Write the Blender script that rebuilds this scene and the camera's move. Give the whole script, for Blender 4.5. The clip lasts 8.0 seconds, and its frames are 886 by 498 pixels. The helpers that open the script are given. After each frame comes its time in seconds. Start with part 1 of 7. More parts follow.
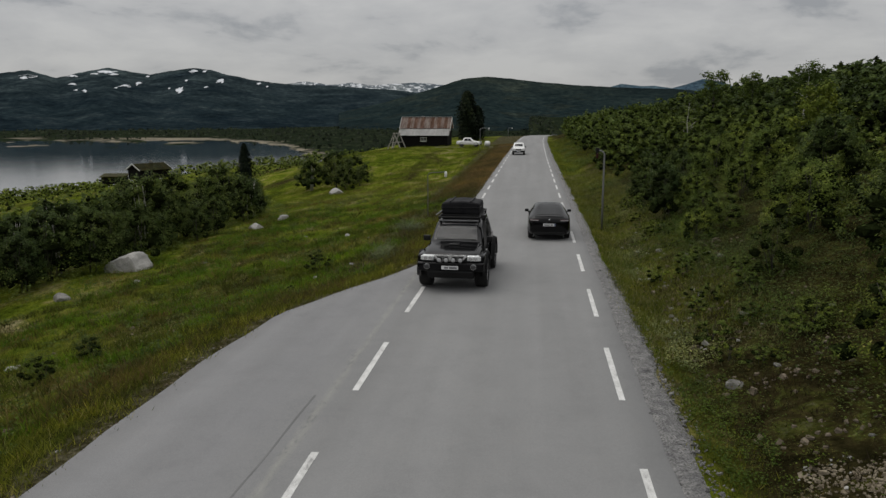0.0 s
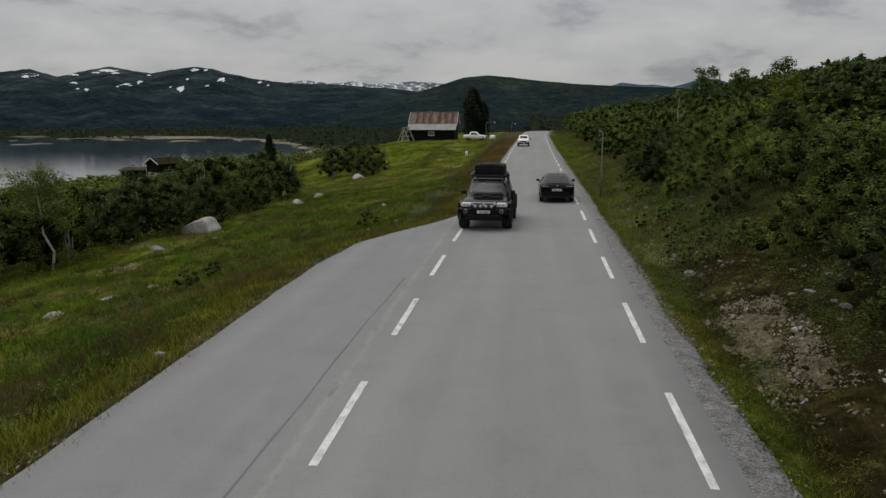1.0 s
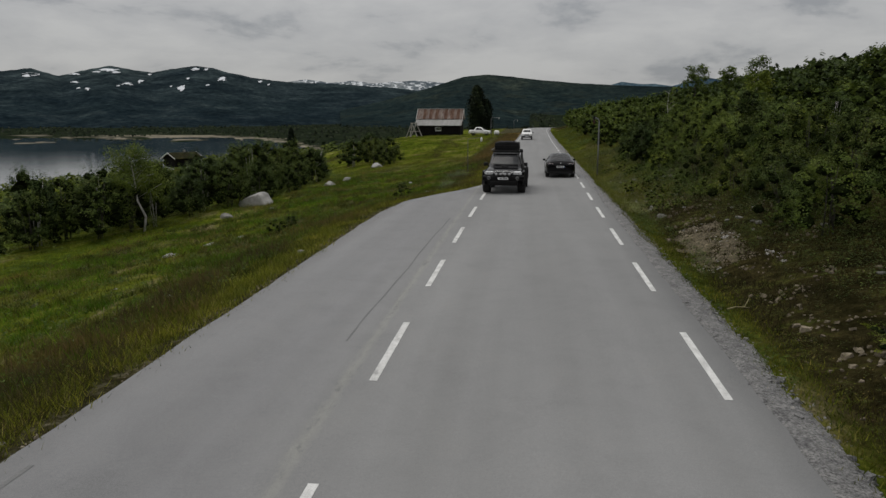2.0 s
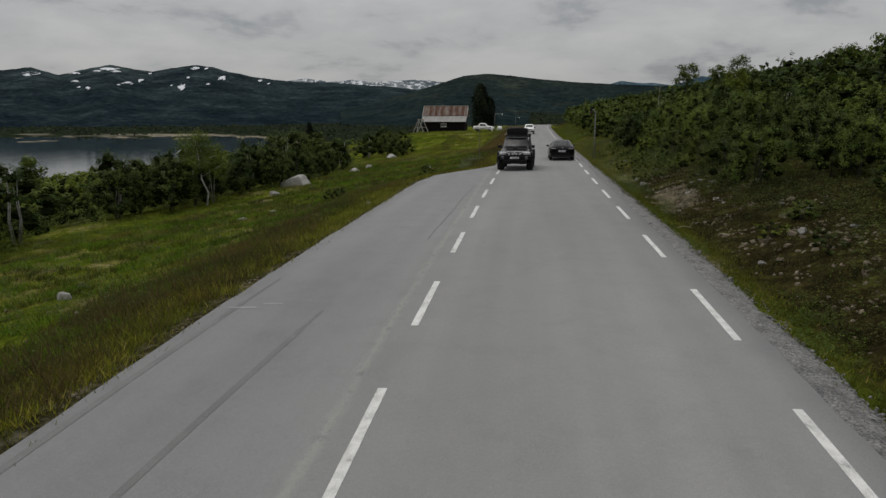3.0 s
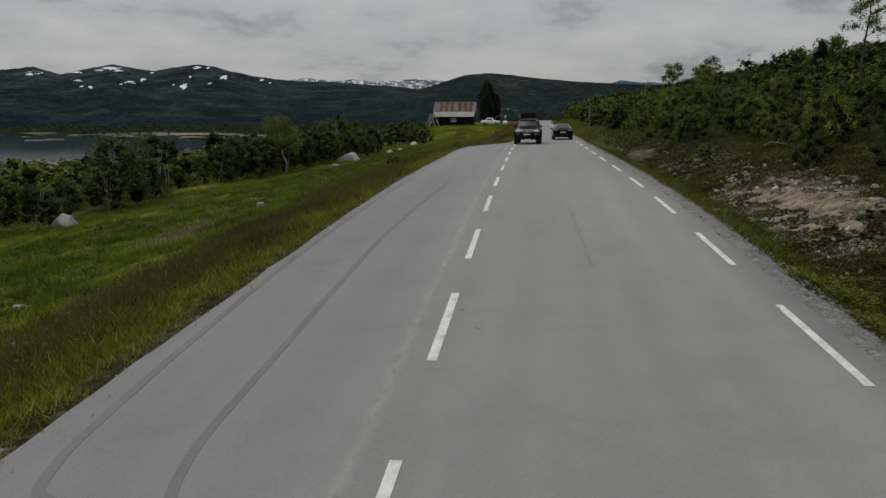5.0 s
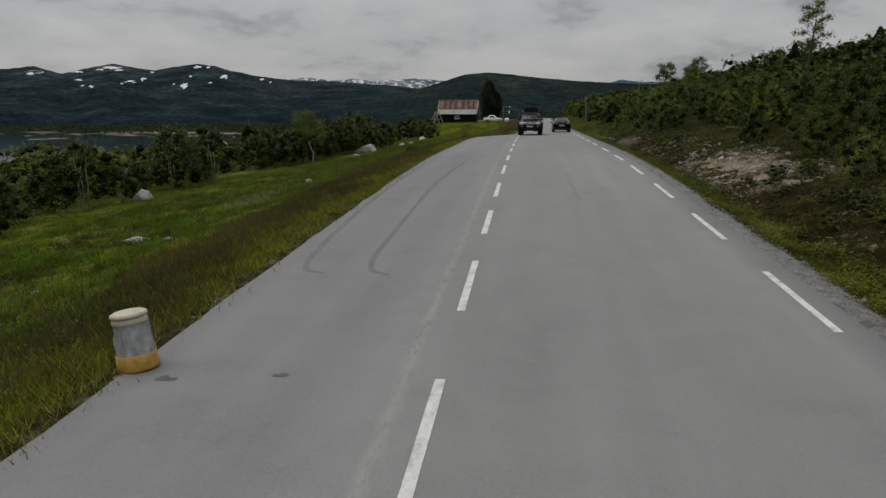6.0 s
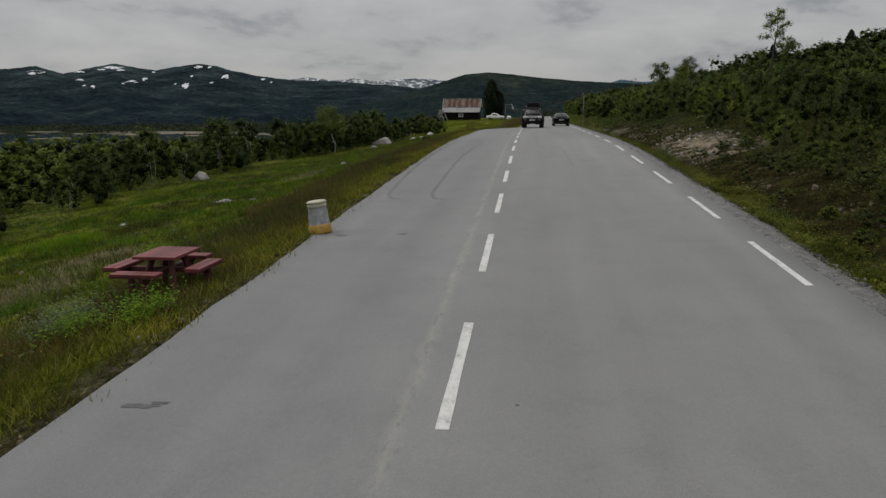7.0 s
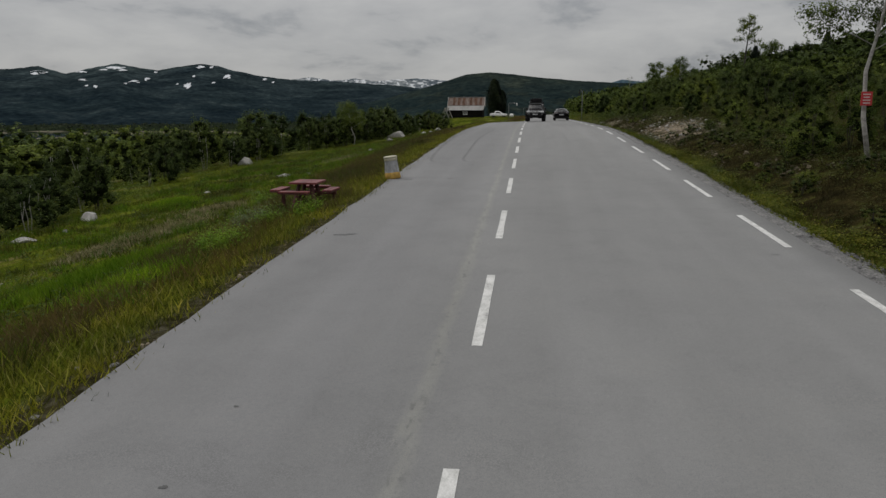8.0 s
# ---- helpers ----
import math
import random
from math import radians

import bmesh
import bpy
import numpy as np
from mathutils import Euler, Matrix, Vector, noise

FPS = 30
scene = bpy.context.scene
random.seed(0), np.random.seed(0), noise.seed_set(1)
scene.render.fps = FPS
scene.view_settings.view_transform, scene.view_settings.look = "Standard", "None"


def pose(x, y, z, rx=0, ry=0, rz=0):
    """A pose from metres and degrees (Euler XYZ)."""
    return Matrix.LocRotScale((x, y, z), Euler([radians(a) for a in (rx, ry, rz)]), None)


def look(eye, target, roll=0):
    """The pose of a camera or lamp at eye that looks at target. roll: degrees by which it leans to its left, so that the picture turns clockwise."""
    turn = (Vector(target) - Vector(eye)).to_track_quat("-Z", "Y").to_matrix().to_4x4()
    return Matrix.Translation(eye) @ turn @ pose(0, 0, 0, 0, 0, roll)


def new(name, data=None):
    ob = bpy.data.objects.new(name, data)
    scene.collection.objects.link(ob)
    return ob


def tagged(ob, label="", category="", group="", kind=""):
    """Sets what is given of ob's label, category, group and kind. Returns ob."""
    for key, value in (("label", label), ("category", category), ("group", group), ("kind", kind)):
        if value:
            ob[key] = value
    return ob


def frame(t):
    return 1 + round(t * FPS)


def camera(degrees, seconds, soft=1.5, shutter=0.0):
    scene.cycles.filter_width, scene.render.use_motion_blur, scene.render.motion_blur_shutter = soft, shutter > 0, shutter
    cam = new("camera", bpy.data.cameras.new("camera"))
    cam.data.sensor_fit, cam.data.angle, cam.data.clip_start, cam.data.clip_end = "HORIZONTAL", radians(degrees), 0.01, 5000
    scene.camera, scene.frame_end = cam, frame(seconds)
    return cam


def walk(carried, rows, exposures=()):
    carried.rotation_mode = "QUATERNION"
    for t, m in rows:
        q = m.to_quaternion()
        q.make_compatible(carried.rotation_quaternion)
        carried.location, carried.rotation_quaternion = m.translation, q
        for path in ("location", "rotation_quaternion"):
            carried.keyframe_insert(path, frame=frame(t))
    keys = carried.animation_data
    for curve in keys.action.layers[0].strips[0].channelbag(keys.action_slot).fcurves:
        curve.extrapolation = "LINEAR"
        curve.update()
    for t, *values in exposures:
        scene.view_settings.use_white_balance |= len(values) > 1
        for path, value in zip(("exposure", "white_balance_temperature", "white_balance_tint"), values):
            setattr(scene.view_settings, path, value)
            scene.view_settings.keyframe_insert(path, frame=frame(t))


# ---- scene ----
# lens, path and light -------------------------------------------------------
SKY_HORIZON, SKY_RISE, SKY_ZENITH = 0.445, 0.45, 0.56
EXPOSURE = [(0, 0.1), (3, 0.0), (8, -0.02)]
cam = camera(62.0, 8.0, soft=1.45)
PATH = [
    (0, (0.781, 3.626, 5.343), (0.555, 5.581, 4.988), -0.05),
    (0.5, (0.493, 0.072, 4.989), (0.266, 2.027, 4.632), -0.05),
    (1, (0.215, -3.652, 4.592), (-0.012, -1.697, 4.234), -0.05),
    (1.5, (-0.038, -7.571, 4.263), (-0.265, -5.616, 3.904), -0.05),
    (3, (-0.726, -19.364, 3.417), (-0.951, -17.41, 3.055), -0.05),
    (3.5, (-0.911, -23.046, 3.199), (-1.137, -21.093, 2.836), -0.05),
    (4, (-1.076, -26.817, 2.956), (-1.302, -24.863, 2.593), -0.05),
    (4.5, (-1.25, -30.54, 2.706), (-1.476, -28.586, 2.343), -0.05),
    (6, (-1.628, -41.771, 2.034), (-1.853, -39.817, 1.669), -0.05),
    (6.5, (-1.735, -45.571, 1.802), (-1.962, -43.618, 1.437), -0.05),
    (7, (-1.834, -49.319, 1.544), (-2.06, -47.366, 1.179), -0.05),
    (7.5, (-1.923, -53.18, 1.277), (-2.15, -51.227, 0.912), -0.05),
    (8, (-2.033, -57.0, 1.003), (-2.262, -55.047, 0.638), -0.05),
]
walk(cam, [(t, look(eye, target, roll)) for t, eye, target, roll in PATH], EXPOSURE)


SUN_EL, SUN_AZ = 62.0, 290.0
world = bpy.data.worlds.new("overcast_sky")
scene.world = world
world.use_nodes = True
wn, wl = world.node_tree.nodes, world.node_tree.links
wn.clear()


def wnode(kind, **sets):
    n = wn.new(kind)
    for k, v in sets.items():
        n.inputs[k].default_value = v
    return n


def wmath(op, a, b=None, clamp=False):
    n = wn.new("ShaderNodeMath")
    n.operation, n.use_clamp = op, clamp
    for i, v in enumerate((a, b)):
        if v is None:
            continue
        if isinstance(v, (int, float)):
            n.inputs[i].default_value = v
        else:
            wl.new(v, n.inputs[i])
    return n.outputs[0]


sky = wn.new("ShaderNodeTexSky")
sky.sky_type, sky.sun_disc = "NISHITA", False
sky.sun_elevation, sky.sun_rotation = radians(SUN_EL), radians(SUN_AZ)
clear_sky = wnode("ShaderNodeBackground", Strength=0.08)
wl.new(sky.outputs[0], clear_sky.inputs["Color"])
tc = wn.new("ShaderNodeTexCoord")
sx = wn.new("ShaderNodeSeparateXYZ")
wl.new(tc.outputs["Generated"], sx.inputs[0])
up = wmath("MAXIMUM", sx.outputs[2], 0.0)
deep = wmath("ADD", up, 0.3)
cx = wn.new("ShaderNodeCombineXYZ")
wl.new(wmath("DIVIDE", sx.outputs[0], deep), cx.inputs[0])
wl.new(wmath("DIVIDE", sx.outputs[1], deep), cx.inputs[1])
big = wnode("ShaderNodeTexNoise", Scale=2.3, Detail=9.0, Roughness=0.55, Distortion=0.0)
wl.new(cx.outputs[0], big.inputs["Vector"])
# smaller puffs with grey undersides, flattened towards the horizon
flat = wn.new("ShaderNodeMapping")
flat.inputs["Scale"].default_value, flat.inputs["Location"].default_value = (1.0, 1.0, 3.6), (0.7, 0.0, 0.35)
wl.new(tc.outputs["Generated"], flat.inputs[0])
puffs = wnode("ShaderNodeTexNoise", Scale=5.2, Detail=7.0, Roughness=0.58, Distortion=0.35)
wl.new(flat.outputs[0], puffs.inputs["Vector"])
both = wmath("ADD", wmath("MULTIPLY", big.outputs["Fac"], 0.5), wmath("MULTIPLY", puffs.outputs["Fac"], 0.5))
cramp = wn.new("ShaderNodeValToRGB")
cramp.color_ramp.elements[0].position, cramp.color_ramp.elements[0].color = 0.385, (0.55, 0.565, 0.59, 1)
cramp.color_ramp.elements[1].position, cramp.color_ramp.elements[1].color = 0.575, (0.94, 0.935, 0.925, 1)
mid = cramp.color_ramp.elements.new(0.45)
mid.color = (0.80, 0.80, 0.805, 1)
wl.new(both, cramp.inputs[0])
clouds = wn.new("ShaderNodeBackground")
wl.new(cramp.outputs[0], clouds.inputs["Color"])
# an overcast dome is brighter overhead than at the horizon
wl.new(wmath("ADD", wmath("ADD", wmath("MULTIPLY", up, SKY_RISE), wmath("MULTIPLY", wmath("MULTIPLY", up, up), SKY_ZENITH)), SKY_HORIZON), clouds.inputs["Strength"])
cover = wnode("ShaderNodeMixShader", Fac=0.93)
wl.new(clear_sky.outputs[0], cover.inputs[1])
wl.new(clouds.outputs[0], cover.inputs[2])
wout = wn.new("ShaderNodeOutputWorld")
wl.new(cover.outputs[0], wout.inputs["Surface"])

sun = new("sun", bpy.data.lights.new("sun", "SUN"))
sun.data.energy, sun.data.angle, sun.data.color = 1.3, radians(50), (1.0, 0.96, 0.9)
a, e = radians(SUN_AZ), radians(SUN_EL)
sun.matrix_world = look((0, 0, 60), (-math.sin(a) * math.cos(e), -math.cos(a) * math.cos(e), 60 - math.sin(e)))


# materials ------------------------------------------------------------------
def principled(name, rough=0.8, metal=0.0, spec=0.3):
    m = bpy.data.materials.new(name)
    m.use_nodes = True
    b = m.node_tree.nodes["Principled BSDF"]
    b.inputs["Roughness"].default_value, b.inputs["Metallic"].default_value = rough, metal
    b.inputs["Specular IOR Level"].default_value = spec
    return m, m.node_tree.nodes, m.node_tree.links, b


def rgb(c):
    return (*c, 1.0)


def ramp(nodes, links, fac, stops):
    r = nodes.new("ShaderNodeValToRGB")
    el = r.color_ramp.elements
    el[0].position, el[0].color = stops[0][0], rgb(stops[0][1])
    el[1].position, el[1].color = stops[-1][0], rgb(stops[-1][1])
    for p, c in stops[1:-1]:
        el.new(p).color = rgb(c)
    links.new(fac, r.inputs[0])
    return r.outputs[0]


def tex(nodes, links, scale, detail=4.0, rough=0.6, distort=0.0, coords="Object", stretch=None):
    t = nodes.new("ShaderNodeTexNoise")
    t.inputs["Scale"].default_value, t.inputs["Detail"].default_value = scale, detail
    t.inputs["Roughness"].default_value, t.inputs["Distortion"].default_value = rough, distort
    c = nodes.new("ShaderNodeTexCoord")
    src = c.outputs[coords]
    if stretch:
        mp = nodes.new("ShaderNodeMapping")
        mp.inputs["Scale"].default_value = stretch
        links.new(src, mp.inputs[0])
        src = mp.outputs[0]
    links.new(src, t.inputs["Vector"])
    return t.outputs["Fac"]


def mixed(nodes, links, fac, a, b, mode="MIX"):
    n = nodes.new("ShaderNodeMix")
    n.data_type, n.blend_type = "RGBA", mode
    for socket, v in ((n.inputs[0], fac), (n.inputs[6], a), (n.inputs[7], b)):
        if isinstance(v, (int, float)):
            socket.default_value = v
        elif isinstance(v, tuple):
            socket.default_value = rgb(v)
        else:
            links.new(v, socket)
    return n.outputs[2]


def bumped(nodes, links, b, height, strength=0.3, distance=0.02):
    n = nodes.new("ShaderNodeBump")
    n.inputs["Strength"].default_value, n.inputs["Distance"].default_value = strength, distance
    links.new(height, n.inputs["Height"])
    links.new(n.outputs[0], b.inputs["Normal"])


def surface(name, dark, light, big_scale=0.6, fine_scale=14.0, rough=0.85, metal=0.0, spec=0.3, bump=0.3, depth=0.02, stretch=None, grain=0.35):
    """Two scales of variation: broad patches between two colours, and fine grain with relief."""
    m, n, l, b = principled(name, rough, metal, spec)
    broad = ramp(n, l, tex(n, l, big_scale, 5.0, 0.6, 0.3, stretch=stretch), [(0.3, dark), (0.7, light)])
    fine = tex(n, l, fine_scale, 6.0, 0.7, stretch=stretch)
    speck = ramp(n, l, fine, [(0.3, (1 - grain,) * 3), (0.7, (1 + grain * 0.6,) * 3)])
    l.new(mixed(n, l, 1.0, broad, speck, "MULTIPLY"), b.inputs["Base Color"])
    if bump:
        bumped(n, l, b, fine, bump, depth)
    return m


def plain(name, colour, rough=0.5, metal=0.0, spec=0.5, wear=0.12, scale=6.0):
    """Paint, plastic or metal with slight uneven wear."""
    m, n, l, b = principled(name, rough, metal, spec)
    f = tex(n, l, scale, 5.0, 0.65)
    l.new(ramp(n, l, f, [(0.3, tuple(c * (1 - wear) for c in colour)), (0.7, tuple(min(1, c * (1 + wear)) for c in colour))]), b.inputs["Base Color"])
    r = n.new("ShaderNodeMapRange")
    r.inputs[3].default_value, r.inputs[4].default_value = max(0.02, rough - 0.07), min(1, rough + 0.1)
    l.new(f, r.inputs[0])
    l.new(r.outputs[0], b.inputs["Roughness"])
    return m


def leafy(name, stops, scale=0.35, rough=0.6, through_light=0.14):
    """Leaves and blades: every island takes its own tone, broad patches shift it, and some light passes through."""
    m, n, l, b = principled(name, rough, 0.0, 0.04)
    g = n.new("ShaderNodeNewGeometry")
    o = n.new("ShaderNodeObjectInfo")
    tone = ramp(n, l, g.outputs["Random Per Island"], stops)
    big = tex(n, l, scale, 3.0, 0.6)
    patch = ramp(n, l, big, [(0.34, (0.66, 0.7, 0.72)), (0.5, (0.98, 0.99, 0.96)), (0.66, (1.4, 1.32, 1.05))])
    own = ramp(n, l, o.outputs["Random"], [(0.0, (0.62, 0.68, 0.7)), (0.5, (0.98, 0.99, 0.97)), (1.0, (1.42, 1.32, 1.0))])
    small = tex(n, l, scale * 4.5, 3.0, 0.6)
    hue = ramp(n, l, small, [(0.32, (0.82, 0.9, 0.9)), (0.5, (1, 1, 1)), (0.68, (1.18, 1.1, 1.0))])
    col = mixed(n, l, 1.0, mixed(n, l, 1.0, mixed(n, l, 1.0, tone, patch, "MULTIPLY"), hue, "MULTIPLY"), own, "MULTIPLY")
    l.new(col, b.inputs["Base Color"])
    t = n.new("ShaderNodeBsdfTranslucent")
    l.new(col, t.inputs["Color"])
    mx = n.new("ShaderNodeMixShader")
    mx.inputs[0].default_value = through_light
    l.new(b.outputs[0], mx.inputs[1])
    l.new(t.outputs[0], mx.inputs[2])
    l.new(mx.outputs[0], n["Material Output"].inputs["Surface"])
    return m


def asphalt_material():
    m, n, l, b = principled("worn_grey_asphalt", 0.9, 0.0, 0.25)
    base = ramp(n, l, tex(n, l, 0.16, 4.0, 0.6, 0.4, stretch=(1, 0.25, 1)), [(0.3, (0.149, 0.150, 0.152)), (0.7, (0.179, 0.180, 0.181))])
    lanes = ramp(n, l, tex(n, l, 1.1, 3.0, 0.5, stretch=(1, 0.03, 1)), [(0.35, (0.93, 0.93, 0.925)), (0.65, (1.05, 1.05, 1.05))])
    patch = ramp(n, l, tex(n, l, 0.9, 6.0, 0.7, 0.6), [(0.25, (0.9, 0.9, 0.9)), (0.5, (1, 1, 1)), (0.8, (1.05, 1.045, 1.03))])
    stone = tex(n, l, 95.0, 3.0, 0.8)
    speck = ramp(n, l, stone, [(0.32, (0.78, 0.78, 0.785)), (0.5, (1, 1, 1)), (0.72, (1.16, 1.16, 1.15))])
    coarse = ramp(n, l, tex(n, l, 22.0, 4.0, 0.75), [(0.3, (0.93, 0.93, 0.932)), (0.5, (1, 1, 1)), (0.7, (1.07, 1.07, 1.065))])
    col = mixed(n, l, 1.0, mixed(n, l, 1.0, mixed(n, l, 1.0, base, lanes, "MULTIPLY"), patch, "MULTIPLY"), speck, "MULTIPLY")
    # the lay-by's asphalt is slightly darker than the lanes
    geo, xyz, bay_mix = n.new("ShaderNodeNewGeometry"), n.new("ShaderNodeSeparateXYZ"), n.new("ShaderNodeMapRange")
    bay_mix.inputs[1].default_value, bay_mix.inputs[2].default_value = -4.2, -2.6
    l.new(geo.outputs["Position"], xyz.inputs[0])
    l.new(xyz.outputs[0], bay_mix.inputs[0])
    bay_tone = mixed(n, l, bay_mix.outputs[0], (0.95, 0.95, 0.96), (1.04, 1.04, 1.03))

    def calc(op, a, b_, clamp=False):
        k = n.new("ShaderNodeMath")
        k.operation, k.use_clamp = op, clamp
        for i, v in enumerate((a, b_)):
            if isinstance(v, (int, float)):
                k.inputs[i].default_value = v
            else:
                l.new(v, k.inputs[i])
        return k.outputs[0]
    # a ragged, bleached joint where the lay-by meets the lanes
    ragged = tex(n, l, 1.6, 7.0, 0.75, 0.4, stretch=(2.2, 0.5, 1))
    off = calc("ABSOLUTE", calc("ADD", calc("ADD", xyz.outputs[0], 2.86), calc("MULTIPLY", ragged, 0.34)), 0.0)
    joint = calc("MULTIPLY", calc("SUBTRACT", 1.0, calc("DIVIDE", off, 0.13), True), calc("MULTIPLY", ragged, 1.9), True)
    # patches where the binder has worn off and the chippings show
    worn = n.new("ShaderNodeMapRange")
    worn.inputs[1].default_value, worn.inputs[2].default_value = 0.55, 0.74
    l.new(tex(n, l, 0.5, 6.0, 0.68, 0.5), worn.inputs[0])
    chips = n.new("ShaderNodeTexVoronoi")
    chips.inputs["Scale"].default_value = 58.0
    at = n.new("ShaderNodeTexCoord")
    l.new(at.outputs["Object"], chips.inputs["Vector"])
    chip = ramp(n, l, chips.outputs["Distance"], [(0.12, (1.2, 1.2, 1.19)), (0.36, (1.03, 1.03, 1.03)), (0.62, (0.8, 0.8, 0.805))])
    final = mixed(n, l, 1.0, mixed(n, l, 1.0, col, coarse, "MULTIPLY"), bay_tone, "MULTIPLY")
    final = mixed(n, l, worn.outputs[0], final, mixed(n, l, 1.0, final, chip, "MULTIPLY"))
    l.new(mixed(n, l, joint, final, mixed(n, l, 1.0, final, ramp(n, l, tex(n, l, 9.0, 5.0, 0.7, stretch=(1, 0.35, 1)), [(0.36, (0.82, 0.82, 0.8)), (0.46, (1.16, 1.16, 1.1)), (0.7, (1.3, 1.3, 1.22))]), "MULTIPLY")), b.inputs["Base Color"])
    bumped(n, l, b, stone, 0.35, 0.008)
    return m


def paint_material():
    """Road paint worn through to the stones here and there."""
    m, n, l, b = principled("worn_white_road_paint", 0.75, 0.0, 0.2)
    wear = tex(n, l, 5.0, 9.0, 0.78, 0.2, stretch=(1, 0.5, 1))
    col = ramp(n, l, wear, [(0.34, (0.20, 0.20, 0.198)), (0.42, (0.38, 0.38, 0.37)), (0.56, (0.52, 0.52, 0.51)), (0.8, (0.57, 0.57, 0.56))])
    stone = tex(n, l, 90.0, 3.0, 0.8)
    l.new(mixed(n, l, 1.0, col, ramp(n, l, stone, [(0.3, (0.75, 0.75, 0.75)), (0.6, (1.05, 1.05, 1.05))]), "MULTIPLY"), b.inputs["Base Color"])
    bumped(n, l, b, stone, 0.3, 0.006)
    return m


def ground_material():
    """Grass, heath and bare earth by patches; sand along the water; woodland in the far distance."""
    m, n, l, b = principled("meadow_ground", 1.0, 0.0, 0.0)
    grass = ramp(n, l, tex(n, l, 0.3, 7.0, 0.7, 0.6, stretch=(1.2, 0.6, 1)), [(0.34, (0.020, 0.028, 0.005)), (0.44, (0.055, 0.078, 0.008)), (0.52, (0.098, 0.120, 0.013)), (0.58, (0.130, 0.128, 0.030)), (0.66, (0.21, 0.185, 0.10))])
    heath = ramp(n, l, tex(n, l, 0.9, 8.0, 0.75, 0.5), [(0.3, (0.009, 0.009, 0.004)), (0.44, (0.021, 0.019, 0.008)), (0.54, (0.036, 0.030, 0.013)), (0.62, (0.052, 0.058, 0.014)), (0.74, (0.13, 0.118, 0.085))])
    mid = ramp(n, l, tex(n, l, 2.6, 6.0, 0.75, 0.3), [(0.3, (0.42, 0.42, 0.42)), (0.5, (0.95, 0.95, 0.95)), (0.7, (1.6, 1.55, 1.45))])
    dry = tex(n, l, 0.09, 5.0, 0.6, 0.8, stretch=(1.4, 0.35, 1))
    fine = tex(n, l, 9.0, 6.0, 0.75)
    geo = n.new("ShaderNodeNewGeometry")
    xyz = n.new("ShaderNodeSeparateXYZ")
    l.new(geo.outputs["Position"], xyz.inputs[0])

    def span(socket, lo, hi):
        r = n.new("ShaderNodeMapRange")
        r.inputs[1].default_value, r.inputs[2].default_value = lo, hi
        l.new(socket, r.inputs[0])
        return r.outputs[0]
    col = mixed(n, l, span(dry, 0.5, 0.64), grass, heath)
    verge = n.new("ShaderNodeMath")
    verge.operation = "MULTIPLY"
    l.new(span(xyz.outputs[1], 20.0, 32.0), verge.inputs[0])
    l.new(span(xyz.outputs[0], 7.4, 5.6), verge.inputs[1])
    bank = mixed(n, l, verge.outputs[0], heath, mixed(n, l, span(tex(n, l, 0.55, 5.0, 0.7), 0.48, 0.6), grass, heath))
    col = mixed(n, l, span(xyz.outputs[0], 3.5, 4.5), col, bank)
    grit = ramp(n, l, tex(n, l, 3.5, 7.0, 0.75), [(0.34, (0.022, 0.019, 0.010)), (0.5, (0.048, 0.044, 0.022)), (0.66, (0.125, 0.115, 0.085))])
    rim = n.new("ShaderNodeMath")
    rim.operation = "MULTIPLY"
    l.new(span(xyz.outputs[0], -7.35, -6.85), rim.inputs[0])
    l.new(span(xyz.outputs[0], 3.0, 2.9), rim.inputs[1])
    col = mixed(n, l, rim.outputs[0], col, grit)
    wood = ramp(n, l, tex(n, l, 0.035, 9.0, 0.78, 0.3), [(0.36, (0.005, 0.008, 0.006)), (0.5, (0.012, 0.017, 0.010)), (0.6, (0.022, 0.028, 0.016)), (0.72, (0.060, 0.060, 0.042))])
    away = n.new("ShaderNodeVectorMath")
    away.operation = "LENGTH"
    l.new(geo.outputs["Position"], away.inputs[0])
    col = mixed(n, l, span(away.outputs["Value"], 190.0, 420.0), col, wood)
    sand = ramp(n, l, tex(n, l, 0.03, 5.0, 0.7), [(0.3, (0.10, 0.09, 0.072)), (0.7, (0.22, 0.195, 0.155))])
    low = n.new("ShaderNodeMath")
    low.operation = "MULTIPLY"
    l.new(span(xyz.outputs[2], -36.9, -37.5), low.inputs[0])
    l.new(span(tex(n, l, 0.006, 4.0, 0.6), 0.43, 0.5), low.inputs[1])
    col = mixed(n, l, low.outputs[0], col, sand)
    speck = ramp(n, l, fine, [(0.3, (0.55, 0.56, 0.55)), (0.7, (1.3, 1.3, 1.25))])
    near = mixed(n, l, span(away.outputs["Value"], 100.0, 180.0), mid, (1.0, 1.0, 1.0))
    l.new(mixed(n, l, 1.0, mixed(n, l, 1.0, col, speck, "MULTIPLY"), near, "MULTIPLY"), b.inputs["Base Color"])
    bumped(n, l, b, fine, 1.0, 0.1)
    return m


